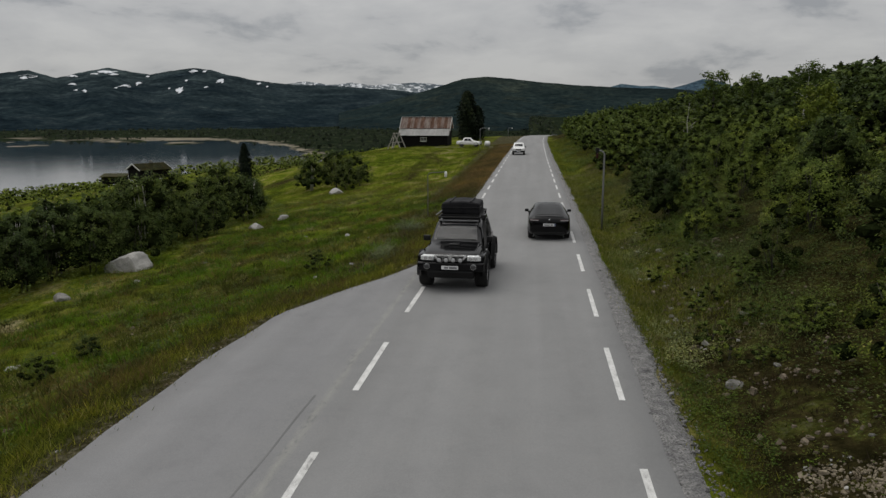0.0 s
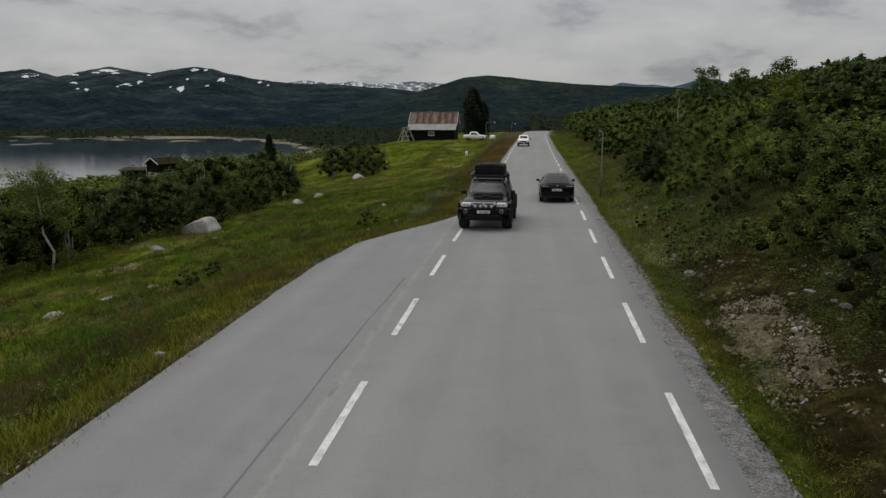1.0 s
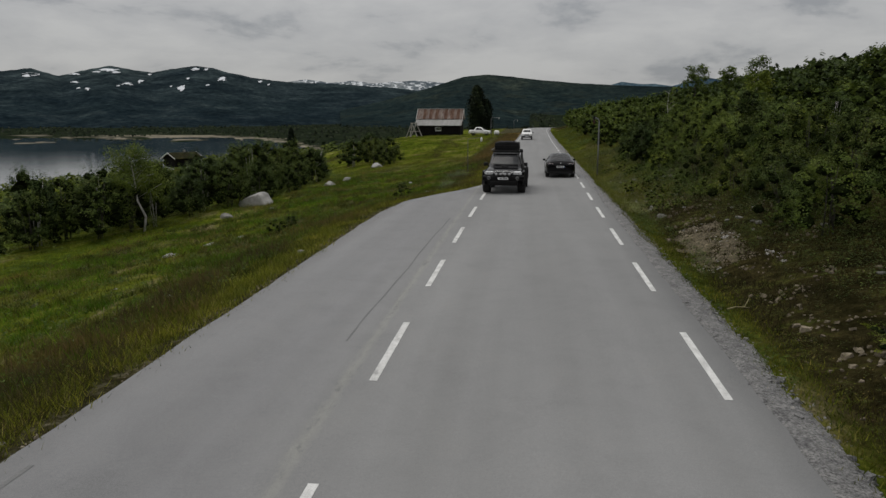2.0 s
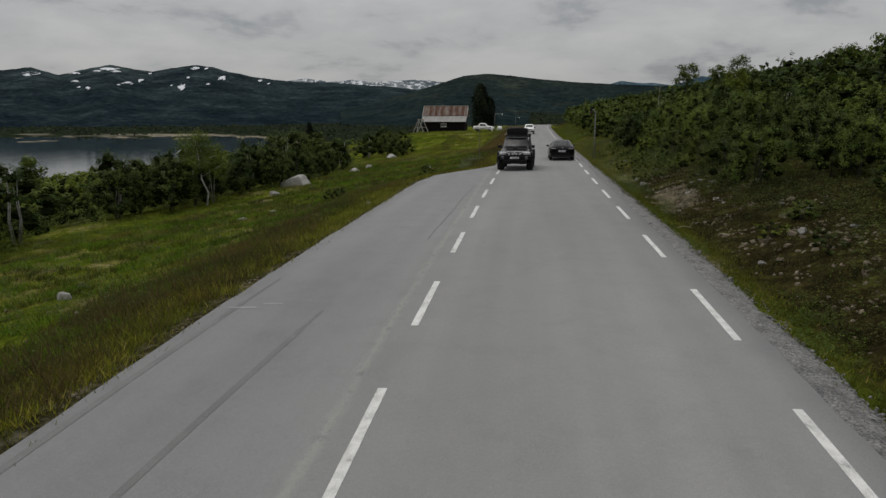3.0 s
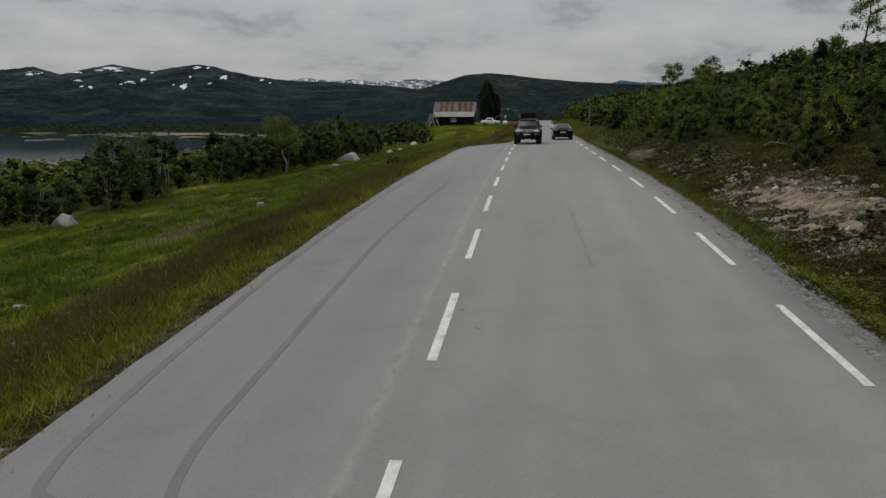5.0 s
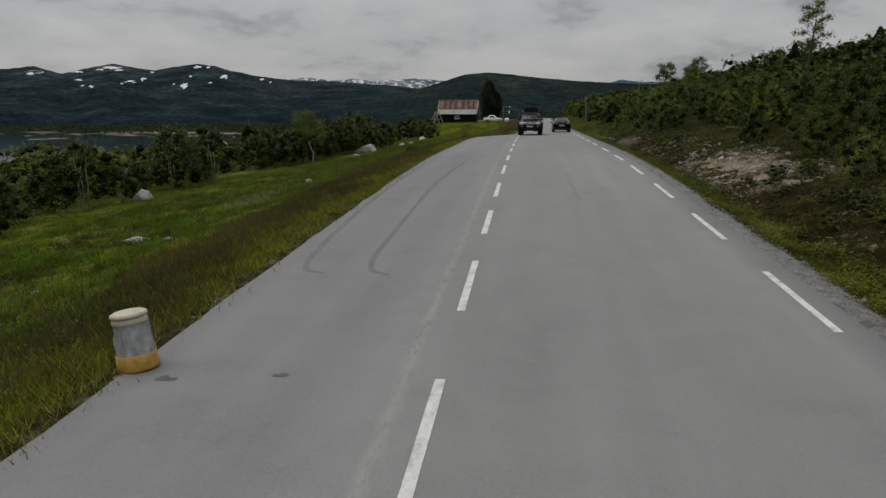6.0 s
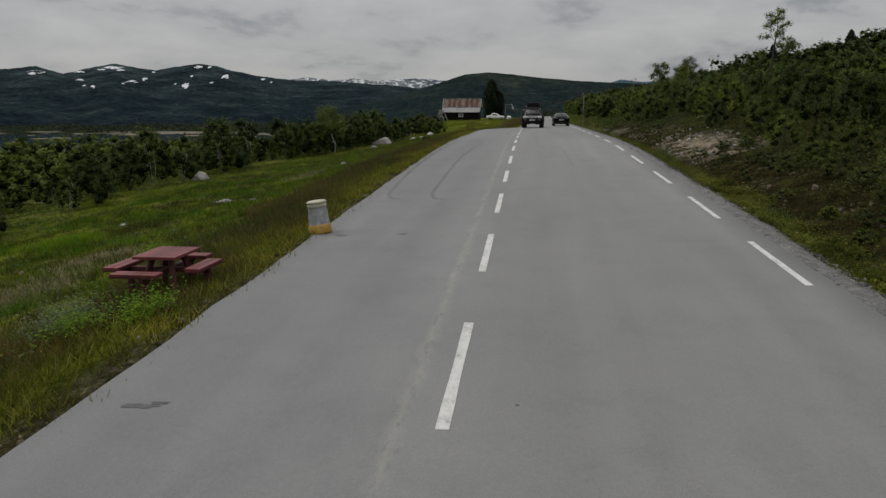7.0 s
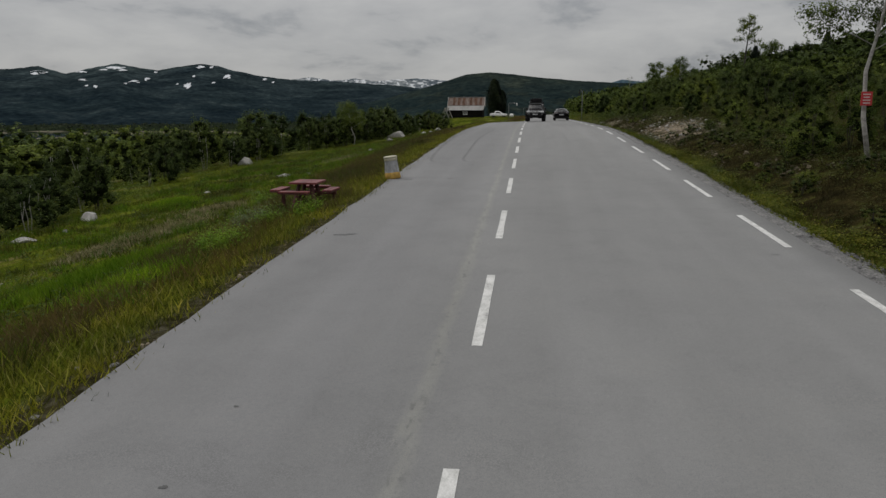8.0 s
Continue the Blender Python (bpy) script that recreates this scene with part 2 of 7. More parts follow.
def mountain_material(name, low, high, snow=0.0):
    """Dark woods below, paler heath and rock above the tree line, in patches that lie along the slope."""
    m, n, l, b = principled(name, 1.0, 0.0, 0.0)
    f = tex(n, l, 0.007, 9.0, 0.72, 0.0, stretch=(1, 1, 1.7))
    woods = tex(n, l, 0.045, 6.0, 0.7, 0.0, stretch=(1, 1, 1.6))
    g = tex(n, l, 0.0022, 6.0, 0.65, stretch=(1, 1, 2.6))
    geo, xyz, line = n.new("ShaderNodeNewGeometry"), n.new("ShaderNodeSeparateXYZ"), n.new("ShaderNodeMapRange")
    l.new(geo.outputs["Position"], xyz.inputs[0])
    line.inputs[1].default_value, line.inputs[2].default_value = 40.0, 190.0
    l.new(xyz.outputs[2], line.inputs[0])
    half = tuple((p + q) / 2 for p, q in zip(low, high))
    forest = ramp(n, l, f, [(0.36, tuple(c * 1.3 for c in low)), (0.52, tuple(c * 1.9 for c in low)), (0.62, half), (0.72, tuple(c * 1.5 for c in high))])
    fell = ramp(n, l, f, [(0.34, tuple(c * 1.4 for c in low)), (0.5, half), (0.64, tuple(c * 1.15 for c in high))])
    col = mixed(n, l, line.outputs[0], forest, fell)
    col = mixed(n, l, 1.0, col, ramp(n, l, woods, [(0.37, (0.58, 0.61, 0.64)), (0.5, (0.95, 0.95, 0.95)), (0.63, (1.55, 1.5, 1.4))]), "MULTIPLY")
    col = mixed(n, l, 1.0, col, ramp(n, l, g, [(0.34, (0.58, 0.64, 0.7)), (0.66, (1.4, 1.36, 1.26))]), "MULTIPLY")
    if snow:
        s = n.new("ShaderNodeMapRange")
        s.inputs[1].default_value, s.inputs[2].default_value = 0.62 - snow, 0.68 - snow
        l.new(tex(n, l, 0.022, 7.0, 0.65, 0.8, stretch=(1, 1, 2.5)), s.inputs[0])
        col = mixed(n, l, s.outputs[0], col, (0.5, 0.52, 0.54))
    l.new(col, b.inputs["Base Color"])
    return m


M = {
    "asphalt": asphalt_material(),
    "ground": ground_material(),
    "paint": paint_material(),
    "gravel": surface("grey_gravel", (0.115, 0.114, 0.116), (0.235, 0.232, 0.226), 4.0, 26.0, 0.95, spec=0.1, grain=0.85, bump=1.0, depth=0.04),
    "rock": surface("grey_rock", (0.09, 0.088, 0.08), (0.24, 0.23, 0.215), 1.3, 16.0, 0.9, grain=0.35, bump=0.6, depth=0.03),
    "palerock": surface("pale_lichen_rock", (0.20, 0.195, 0.18), (0.36, 0.35, 0.33), 1.1, 18.0, 0.9, grain=0.3, bump=0.5, depth=0.02),
    "rubble": surface("weathered_brown_rubble", (0.060, 0.048, 0.035), (0.19, 0.158, 0.118), 1.6, 18.0, 0.95, spec=0.1, grain=0.4, bump=0.5, depth=0.02),
    "palerubble": surface("pale_beige_gravel", (0.080, 0.064, 0.042), (0.235, 0.202, 0.148), 2.5, 18.0, 0.95, spec=0.1, grain=0.4, bump=0.5, depth=0.02),
    "peat": surface("bare_stony_peat", (0.013, 0.010, 0.007), (0.066, 0.054, 0.040), 2.2, 14.0, 0.95, spec=0.1, grain=0.6, bump=1.0, depth=0.06),
    "stonybank": surface("washed_out_stony_earth", (0.040, 0.033, 0.018), (0.160, 0.136, 0.090), 4.5, 15.0, 0.95, spec=0.1, grain=0.75, bump=1.0, depth=0.05),
    "sandbank": surface("bare_sandy_earth", (0.05, 0.039, 0.026), (0.25, 0.20, 0.138), 2.4, 9.0, 0.95, grain=0.45, bump=0.8, depth=0.04),
    "leaf": leafy("birch_leaves", [(0.0, (0.054, 0.076, 0.015)), (0.5, (0.088, 0.118, 0.022)), (0.9, (0.118, 0.150, 0.031)), (1.0, (0.155, 0.18, 0.062))], through_light=0.22),
    "willow": leafy("cool_green_willow_leaves", [(0.0, (0.022, 0.036, 0.010)), (0.5, (0.043, 0.064, 0.017)), (0.9, (0.068, 0.092, 0.025)), (1.0, (0.105, 0.12, 0.05))], through_light=0.2),
    # darker leaf tone, used mostly on the nearer right-hand slope
    "dark_shrub": leafy("darker_shrub_leaves", [(0.0, (0.022, 0.034, 0.009)), (0.5, (0.043, 0.060, 0.014)), (0.9, (0.067, 0.088, 0.021)), (1.0, (0.11, 0.122, 0.052))], through_light=0.2),
    "crest": leafy("dark_upland_birch_leaves", [(0.0, (0.028, 0.042, 0.010)), (0.5, (0.050, 0.071, 0.015)), (0.9, (0.074, 0.100, 0.022)), (1.0, (0.10, 0.12, 0.045))]),
    "spruce": leafy("dark_needles", [(0.0, (0.005, 0.008, 0.005)), (0.6, (0.010, 0.016, 0.009)), (1.0, (0.020, 0.027, 0.014))], 0.5),
    "grass": leafy("green_grass_blades", [(0.0, (0.058, 0.072, 0.008)), (0.5, (0.122, 0.138, 0.014)), (0.85, (0.150, 0.166, 0.024)), (1.0, (0.18, 0.178, 0.055))], 0.3, 0.6, 0.25),
    "brown": leafy("reddish_brown_seeding_grass", [(0.0, (0.066, 0.054, 0.019)), (0.4, (0.118, 0.082, 0.036)), (0.75, (0.155, 0.108, 0.052)), (0.9, (0.095, 0.10, 0.018)), (1.0, (0.11, 0.12, 0.022))], 0.2, 0.7, 0.25),
    # the crowns' inner shade is put into this near-black twig colour
    "twig": surface("shaded_inner_twigs", (0.006, 0.009, 0.003), (0.020, 0.027, 0.009), 5.0, 24.0, 1.0, spec=0.0, grain=0.8, bump=0.0),
    "bark": surface("brown_grey_bark", (0.022, 0.019, 0.016), (0.065, 0.058, 0.05), 3.0, 25.0, 0.9, grain=0.4, bump=0.5),
    "birchbark": surface("white_birch_bark", (0.16, 0.15, 0.14), (0.52, 0.50, 0.47), 2.2, 18.0, 0.8, grain=0.35, bump=0.3, stretch=(1, 1, 2.5)),
    "snow": surface("old_snow", (0.36, 0.38, 0.41), (0.55, 0.57, 0.6), 0.02, 0.2, 0.8, grain=0.1, bump=0.0),
}


def water_material():
    m, n, l, b = principled("still_lake_water", 0.06, 0.0, 0.5)
    b.inputs["Base Color"].default_value = (0.006, 0.011, 0.016, 1)
    b.inputs["IOR"].default_value = 1.4
    b.inputs["Coat Weight"].default_value, b.inputs["Coat Roughness"].default_value = 1.0, 0.06
    bumped(n, l, b, tex(n, l, 0.25, 3.0, 0.6, stretch=(1, 1, 1)), 0.01, 0.04)
    # roughness rises towards the nearer half, which spreads the bright sky there
    geo, xyz, uneven_y, rough_span = n.new("ShaderNodeNewGeometry"), n.new("ShaderNodeSeparateXYZ"), n.new("ShaderNodeMath"), n.new("ShaderNodeMapRange")
    l.new(geo.outputs["Position"], xyz.inputs[0])
    uneven_y.operation, uneven_y.inputs[1].default_value = "MULTIPLY_ADD", 360.0
    l.new(tex(n, l, 0.006, 4.0, 0.6, stretch=(1, 0.5, 1)), uneven_y.inputs[0])
    l.new(xyz.outputs[1], uneven_y.inputs[2])
    for k, value in enumerate((1000.0, 720.0, 0.06, 0.125)):
        rough_span.inputs[k + 1].default_value = value
    l.new(uneven_y.outputs[0], rough_span.inputs[0])
    l.new(rough_span.outputs[0], b.inputs["Roughness"])
    l.new(rough_span.outputs[0], b.inputs["Coat Roughness"])
    return m


M["water"] = water_material()
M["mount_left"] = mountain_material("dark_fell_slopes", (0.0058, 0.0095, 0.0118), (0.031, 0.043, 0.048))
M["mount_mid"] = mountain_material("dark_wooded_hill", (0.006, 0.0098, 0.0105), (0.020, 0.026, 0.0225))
# besides the snow, the rock is paled by haze put into its colour
M["mount_far"] = mountain_material("hazed_snowy_far_range", (0.06, 0.075, 0.09), (0.12, 0.135, 0.15), 0.11)
# distance haze is put into the blue of these base colours
M["mount_blue"] = mountain_material("hazed_blue_far_peaks", (0.025, 0.045, 0.065), (0.05, 0.075, 0.095))


# helpers for things ---------------------------------------------------------
def thing(name, label, category, at=(0, 0, 0), turn=0.0, group="", kind=""):
    ob = new(name)
    ob.empty_display_size = 0.2
    ob.matrix_basis = pose(*at, 0, 0, turn)
    return tagged(ob, label, category, group, kind)


def mesh_from(name, verts, faces, material, smooth=False):
    me = bpy.data.meshes.new(name)
    me.from_pydata([tuple(v) for v in verts], [], [tuple(f) for f in faces])
    if material:
        me.materials.append(material)
    if smooth:
        me.polygons.foreach_set("use_smooth", [True] * len(me.polygons))
    me.update()
    return me


def fast_mesh(name, verts, faces, material, smooth=False, second=None, which=None):
    """A mesh from an array of vertices and an array of faces that all have the same number of corners."""
    verts, faces = np.asarray(verts, np.float32), np.asarray(faces, np.int32)
    k = faces.shape[1]
    me = bpy.data.meshes.new(name)
    me.vertices.add(len(verts))
    me.vertices.foreach_set("co", verts.ravel())
    me.loops.add(faces.size)
    me.loops.foreach_set("vertex_index", faces.ravel())
    me.polygons.add(len(faces))
    me.polygons.foreach_set("loop_start", np.arange(0, faces.size, k, dtype=np.int32))
    me.polygons.foreach_set("use_smooth", np.full(len(faces), smooth))
    me.materials.append(material)
    if second:
        me.materials.append(second)
        me.polygons.foreach_set("material_index", np.asarray(which, np.int32))
    me.update(calc_edges=True)
    return me


def part(name, bm, material, parent, label="", smooth=False, m=None):
    """Links a bmesh as one mesh object under a thing or a part."""
    me = bpy.data.meshes.new(name)
    bmesh.ops.recalc_face_normals(bm, faces=bm.faces)
    bm.to_mesh(me)
    bm.free()
    me.materials.append(material)
    if smooth:
        me.polygons.foreach_set("use_smooth", [True] * len(me.polygons))
    ob = new(name, me)
    ob.parent = parent
    if m is not None:
        ob.matrix_basis = m
    if label:
        ob["label"] = label
    return ob


def piece(name, me, parent, m=None, label=""):
    ob = new(name, me)
    ob.parent = parent
    if m is not None:
        ob.matrix_basis = m
    if label:
        ob["label"] = label
    return ob


# the lie of the land --------------------------------------------------------
ROAD_Y = [-500, -120, -90, -57, -43, -36.8, -33.7, -28, -19.5, -13.5, -8, -4, 0, 8, 20, 60, 110, 150, 200, 225, 300, 600]
ROAD_Z = [-14, -4.6, -3.4, -1.97, -1.39, -1.15, -1.02, -0.77, -0.46, -0.25, -0.11, -0.07, -0.04, -0.02, 0, -0.08, -0.12, -0.12, 0.12, -0.2, -3.2, -22]
BEND_Y = [-500, 15, 45, 100, 170, 200, 230, 270, 330, 600]
BEND_X = [0, 0, 0.3, 0.5, 1.2, 2.2, 5.5, 17, 48, 240]
LINE_X, EDGE_R, EDGE_L, BAY_L = 2.6, 3.05, -3.1, -6.5


def road_z(y):
    s = [np.interp(np.asarray(y, float) + d, ROAD_Y, ROAD_Z) for d in (-3, -1.5, 0, 1.5, 3)]
    return sum(s) / 5


def bend(y):
    s = [np.interp(np.asarray(y, float) + d, BEND_Y, BEND_X) for d in (-8, -4, 0, 4, 8)]
    return sum(s) / 5


def left_edge(y):
    """The asphalt's left edge: a lay-by that tapers into the road."""
    return np.interp(y, [-500, 19, 23, 26, 28.5, 31, 600], [BAY_L, BAY_L, -6.1, -5.0, -3.9, EDGE_L, EDGE_L])


def lumps(x, y, step, seed):
    """Gentle uneven ground: a few crossed waves about step metres long."""
    r = np.random.RandomState(seed)
    total = 0
    for _ in range(6):
        a, k, p = r.uniform(0, 6.28), 6.28 / (step * r.uniform(0.6, 1.7)), r.uniform(0, 6.28)
        total = total + np.sin(k * (x * np.cos(a) + y * np.sin(a)) + p)
    return total / 6


def land(x, y):
    x, y = np.asarray(x, float), np.asarray(y, float)
    base, u = road_z(y), x - bend(y)
    # right of the road: shoulder, ditch, bank, hillside
    d = u - EDGE_R
    right = np.interp(d, [0, 0.5, 1.0, 1.5, 2.0, 3.6, 7.0, 12, 60, 250, 800, 5000], [-0.03, -0.07, -0.25, -0.3, -0.18, 0.42, 1.45, 2.5, 10.5, 26, 40, 40])
    rise = np.interp(y, [-60, -40, -10, 20, 60, 110], [0.72, 0.74, 0.84, 1.0, 1.16, 1.1])
    right = np.where(d > 3.6, 0.42 + (right - 0.42) * rise, right)
    right = right + np.clip((d - 2) / 3, 0, 1) * 0.14 * lumps(x, y, 3.2, 5) + np.clip((d - 6) / 12, 0, 1) * 0.6 * lumps(x, y, 17, 6)
    # left: verge, meadow, slope to the lake
    d = left_edge(y) - u
    bay = np.interp(d, [0, 0.4, 1.8, 4.9, 7.6, 10.2, 13.6, 18, 40, 83, 360, 5000], [-0.02, -0.08, -0.38, -1.25, -1.9, -2.35, -2.65, -3.05, -4.4, -8.7, -44, -44])
    open_ = np.interp(d, [0, 0.5, 6, 15, 21, 36, 58, 86, 360, 5000], [-0.02, -0.1, -1.05, -2.05, -2.75, -5.6, -9.8, -14, -44, -44])
    farm = np.interp(d, [0, 1, 5, 22, 30, 45, 60, 85, 115, 400, 5000], [-0.02, -0.12, -0.2, -0.55, -1.6, -5.2, -8.2, -9.4, -14.5, -44, -44])
    k = np.clip((y - 20) / 14, 0, 1)
    left = bay * (1 - k) + open_ * k
    k = np.clip((y - 88) / 45, 0, 1)
    k = k * k * (3 - 2 * k)
    left = left * (1 - k) + farm * k
    left = left + np.clip((d - 0.8) / 4, 0, 1) * 0.13 * lumps(x, y, 4.5, 7) + np.clip((d - 12) / 20, 0, 1) * 0.35 * lumps(x, y, 19, 8)
    z = np.where(u > 0, right, left)
    z = np.where((u > left_edge(y)) & (u < EDGE_R), -0.10, z) + base + 0.012 * np.clip(u, -8, 6)
    # the valley floor, with the lake in it, and woods that rise beyond
    r, az = np.hypot(x, y), np.degrees(np.arctan2(x, y))
    shore = np.interp(az, [-180, -60, -40, -33, -28, -24, -20, -17, -14, -11, 180], [1500, 1500, 1650, 1500, 1430, 1500, 1300, 900, 560, 300, 300]) + 150 * lumps(az * 40, az * 7, 90, 9) + 110 * lumps(az * 40, az * 3, 30, 19) + 60 * lumps(az * 40, az, 11, 29)
    bars = (r < shore) & (r > shore - 330) & (lumps(az * 11, r * 0.6, 70, 39) + 0.35 * lumps(az * 30, r, 60, 49) > 0.36)
    floor_ = np.where(bars, -37.9, np.where(r < shore, -44.0, np.minimum(-37.6 + (r - shore) * 0.004, -10))) + np.where(r > shore, 1.5 * lumps(x, y, 160, 10), 0)
    floor_ = np.where((az > 0) | (az < -110), np.minimum(-20 + 0.01 * r, 30), floor_)
    k = np.clip((r - 260) / 240, 0, 1)
    k = k * k * (3 - 2 * k)
    side = np.clip((8 + np.maximum(0, y - 150) * 0.25 - x) / 160 + 0.5, 0, 1)
    k = k * np.where(y > 0, side * side * (3 - 2 * side), np.clip((8 - x) / 60, 0, 1))
    return z * (1 - k) + np.minimum(floor_, np.maximum(z, floor_)) * k


def land_at(x, y):
    return float(land(np.array([x]), np.array([y]))[0])


def spaced(*runs):
    out = []
    for lo, hi, step in runs:
        out.extend(np.arange(lo, hi - 1e-6, step))
    return np.array(out)


def grid_sheet(name, xs, ys, fz, material):
    gx, gy = np.meshgrid(xs, ys)
    v = np.stack([gx.ravel(), gy.ravel(), fz(gx, gy).ravel()], 1)
    nx, ny = len(xs), len(ys)
    i = (np.arange(ny - 1)[:, None] * nx + np.arange(nx - 1)).ravel()
    return fast_mesh(name, v, np.stack([i, i + 1, i + nx + 1, i + nx], 1), material, True)


xs = spaced((-4600, -1600, 150), (-1600, -700, 30), (-700, -260, 20), (-260, -100, 8), (-100, -40, 2.5), (-40, -26, 1.0), (-26, -7.5, 0.6), (-7.5, -2.9, 0.3), (-2.9, 2.9, 1.4), (2.9, 10, 0.3), (10, 30, 1.0), (30, 90, 3), (90, 400, 15), (400, 4700, 220))
ys = spaced((-900, -200, 60), (-200, -66, 8), (-66, 60, 1.0), (60, 130, 2.0), (130, 260, 4), (260, 600, 14), (600, 1000, 35), (1000, 1700, 16), (1700, 2000, 50), (2000, 4700, 150))
tagged(new("ground", grid_sheet("ground", xs, ys, land, M["ground"])), "uneven green meadow and heath sloping down to a lake", "ground", kind="structure")

wm = fast_mesh("lake", [(-3500, -900, 0), (300, -900, 0), (300, 2300, 0), (-3500, 2300, 0)], [(0, 1, 2, 3)], M["water"])
lake = tagged(new("lake", wm), "still dark mountain lake reflecting a grey sky", "lake", kind="structure")
lake.location.z = -38.4


# mountains ------------------------------------------------------------------
EYE0 = (0.781, 3.626, 5.343)


def skyline(name, label, dist, depth, points, material, seed, rough):
    """A range whose crest stands at the given bearings and heights (degrees), falling towards the viewer."""
    bear, elev = np.array(points[0::2], float), np.array(points[1::2], float)
    az = np.arange(bear[0], bear[-1], 0.09)
    rnd = np.random.RandomState(seed)
    crest = np.interp(az, bear, elev)
    n = len(az)
    fine = sum(np.interp(np.arange(n), np.arange(0, n + s, s), rnd.uniform(-1, 1, len(np.arange(0, n + s, s)))) * w for s, w in ((14, 0.5), (5, 0.3), (2, 0.2)))
    crest = crest + fine * rough
    rows, verts = 26, []
    for j in range(rows):
        s = j / (rows - 1)
        r = dist - depth * (1 - s)
        # spurs and gullies run down the slope, drifting sideways a little
        drift = az + 1.6 * (1 - s) * np.sin(az * 0.55 + seed)
        wob = sum(w * np.sin(drift * k + seed * p + 2.5 * s) for k, w, p in ((0.23, 0.6, 1.0), (0.61, 0.4, 2.0)))
        top = np.tan(np.radians(crest)) * dist + EYE0[2]
        z = -60 + (top + 60) * s ** 1.25 - wob * (top + 60) * 0.05 * (1 - s) * s * 4
        verts.append(np.stack([EYE0[0] + r * np.sin(np.radians(az)), EYE0[1] + r * np.cos(np.radians(az)), z], 1))
    v = np.concatenate(verts)
    i = (np.arange(rows - 1)[:, None] * n + np.arange(n - 1)).ravel()
    ob = new(name, fast_mesh(name, v, np.stack([i, i + 1, i + n + 1, i + n], 1), material, True))
    return tagged(ob, label, "mountain", kind="structure"), (az, crest, dist, depth)


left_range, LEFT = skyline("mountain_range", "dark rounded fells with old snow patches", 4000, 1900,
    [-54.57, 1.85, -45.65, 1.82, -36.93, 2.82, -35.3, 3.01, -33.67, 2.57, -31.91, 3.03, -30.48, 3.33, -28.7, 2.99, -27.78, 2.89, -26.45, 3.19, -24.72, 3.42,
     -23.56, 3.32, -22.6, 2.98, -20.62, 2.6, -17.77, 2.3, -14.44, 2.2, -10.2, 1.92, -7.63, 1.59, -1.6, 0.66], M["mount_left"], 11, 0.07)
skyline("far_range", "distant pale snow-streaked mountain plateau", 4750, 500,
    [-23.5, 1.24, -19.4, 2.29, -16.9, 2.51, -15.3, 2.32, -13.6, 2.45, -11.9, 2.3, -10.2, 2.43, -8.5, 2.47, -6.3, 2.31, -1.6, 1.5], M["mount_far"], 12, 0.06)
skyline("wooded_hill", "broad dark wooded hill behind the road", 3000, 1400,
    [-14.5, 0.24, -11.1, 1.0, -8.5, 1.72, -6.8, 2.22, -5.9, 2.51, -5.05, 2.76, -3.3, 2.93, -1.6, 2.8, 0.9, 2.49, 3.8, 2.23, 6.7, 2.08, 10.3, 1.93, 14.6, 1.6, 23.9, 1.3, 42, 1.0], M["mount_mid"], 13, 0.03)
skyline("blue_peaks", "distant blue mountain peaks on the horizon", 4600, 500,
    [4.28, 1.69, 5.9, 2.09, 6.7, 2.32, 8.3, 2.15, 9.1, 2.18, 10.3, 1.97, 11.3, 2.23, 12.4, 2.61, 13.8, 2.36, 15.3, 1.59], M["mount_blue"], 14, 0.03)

# old snow: bearing, height, half width, half height in degrees
SNOW = [(-35.33, 2.64, .75, .13), (-30.5, 3.02, .92, .15), (-32.7, 2.71, .31, .07), (-25.85, 1.9, .35, .26), (-24.73, 3.22, .48, .09), (-23.01, 2.53, .31, .18),
        (-29.42, 2.13, .4, .09), (-30.04, 1.96, .22, .07), (-28.56, 2.29, .31, .11), (-32.01, 1.74, .26, .09), (-32.54, 1.77, .18, .07), (-32.74, 2.18, .31, .07),
        (-27.9, 2.77, .22, .07), (-24.07, 3.19, .22, .11), (-24.02, 2.08, .22, .07), (-20.31, 2.36, .22, .09), (-25.35, 2.54, .18, .09), (-19.71, 2.16, .13, .07), (-26.53, 1.97, .13, .07)]
bpy.context.view_layer.update()
for i, (b0, h0, hw, hh) in enumerate(SNOW):
    rnd = random.Random(i)
    bm = bmesh.new()
    for k in range(3 if hw > 0.25 else 1):
        cb, ch = (b0, h0) if k == 0 else (b0 + rnd.uniform(-0.9, 0.9) * hw, h0 - rnd.uniform(0.4, 1.3) * hh)
        w, h = (hw * 0.7, hh * 0.75) if k == 0 else (hw * rnd.uniform(0.15, 0.4), hh * rnd.uniform(0.25, 0.5))
        ring = []
        for q in range(20):
            a = q / 20 * 2 * math.pi
            f = rnd.uniform(0.35, 1.2)
            b1, h1 = radians(cb + w * f * math.cos(a) + h * 0.9 * f * math.sin(a)), radians(ch + h * f * math.sin(a))
            way = Vector((math.sin(b1) * math.cos(h1), math.cos(b1) * math.cos(h1), math.sin(h1)))
            hit, place, _, _ = left_range.ray_cast(Vector(EYE0), way)
            dist = (place - Vector(EYE0)).length - 14 if hit else 3950
            ring.append(bm.verts.new(Vector(EYE0) + way * dist))
        bm.faces.new(ring)
    bmesh.ops.triangulate(bm, faces=bm.faces)
    part("snow_patch", bm, M["snow"], left_range)



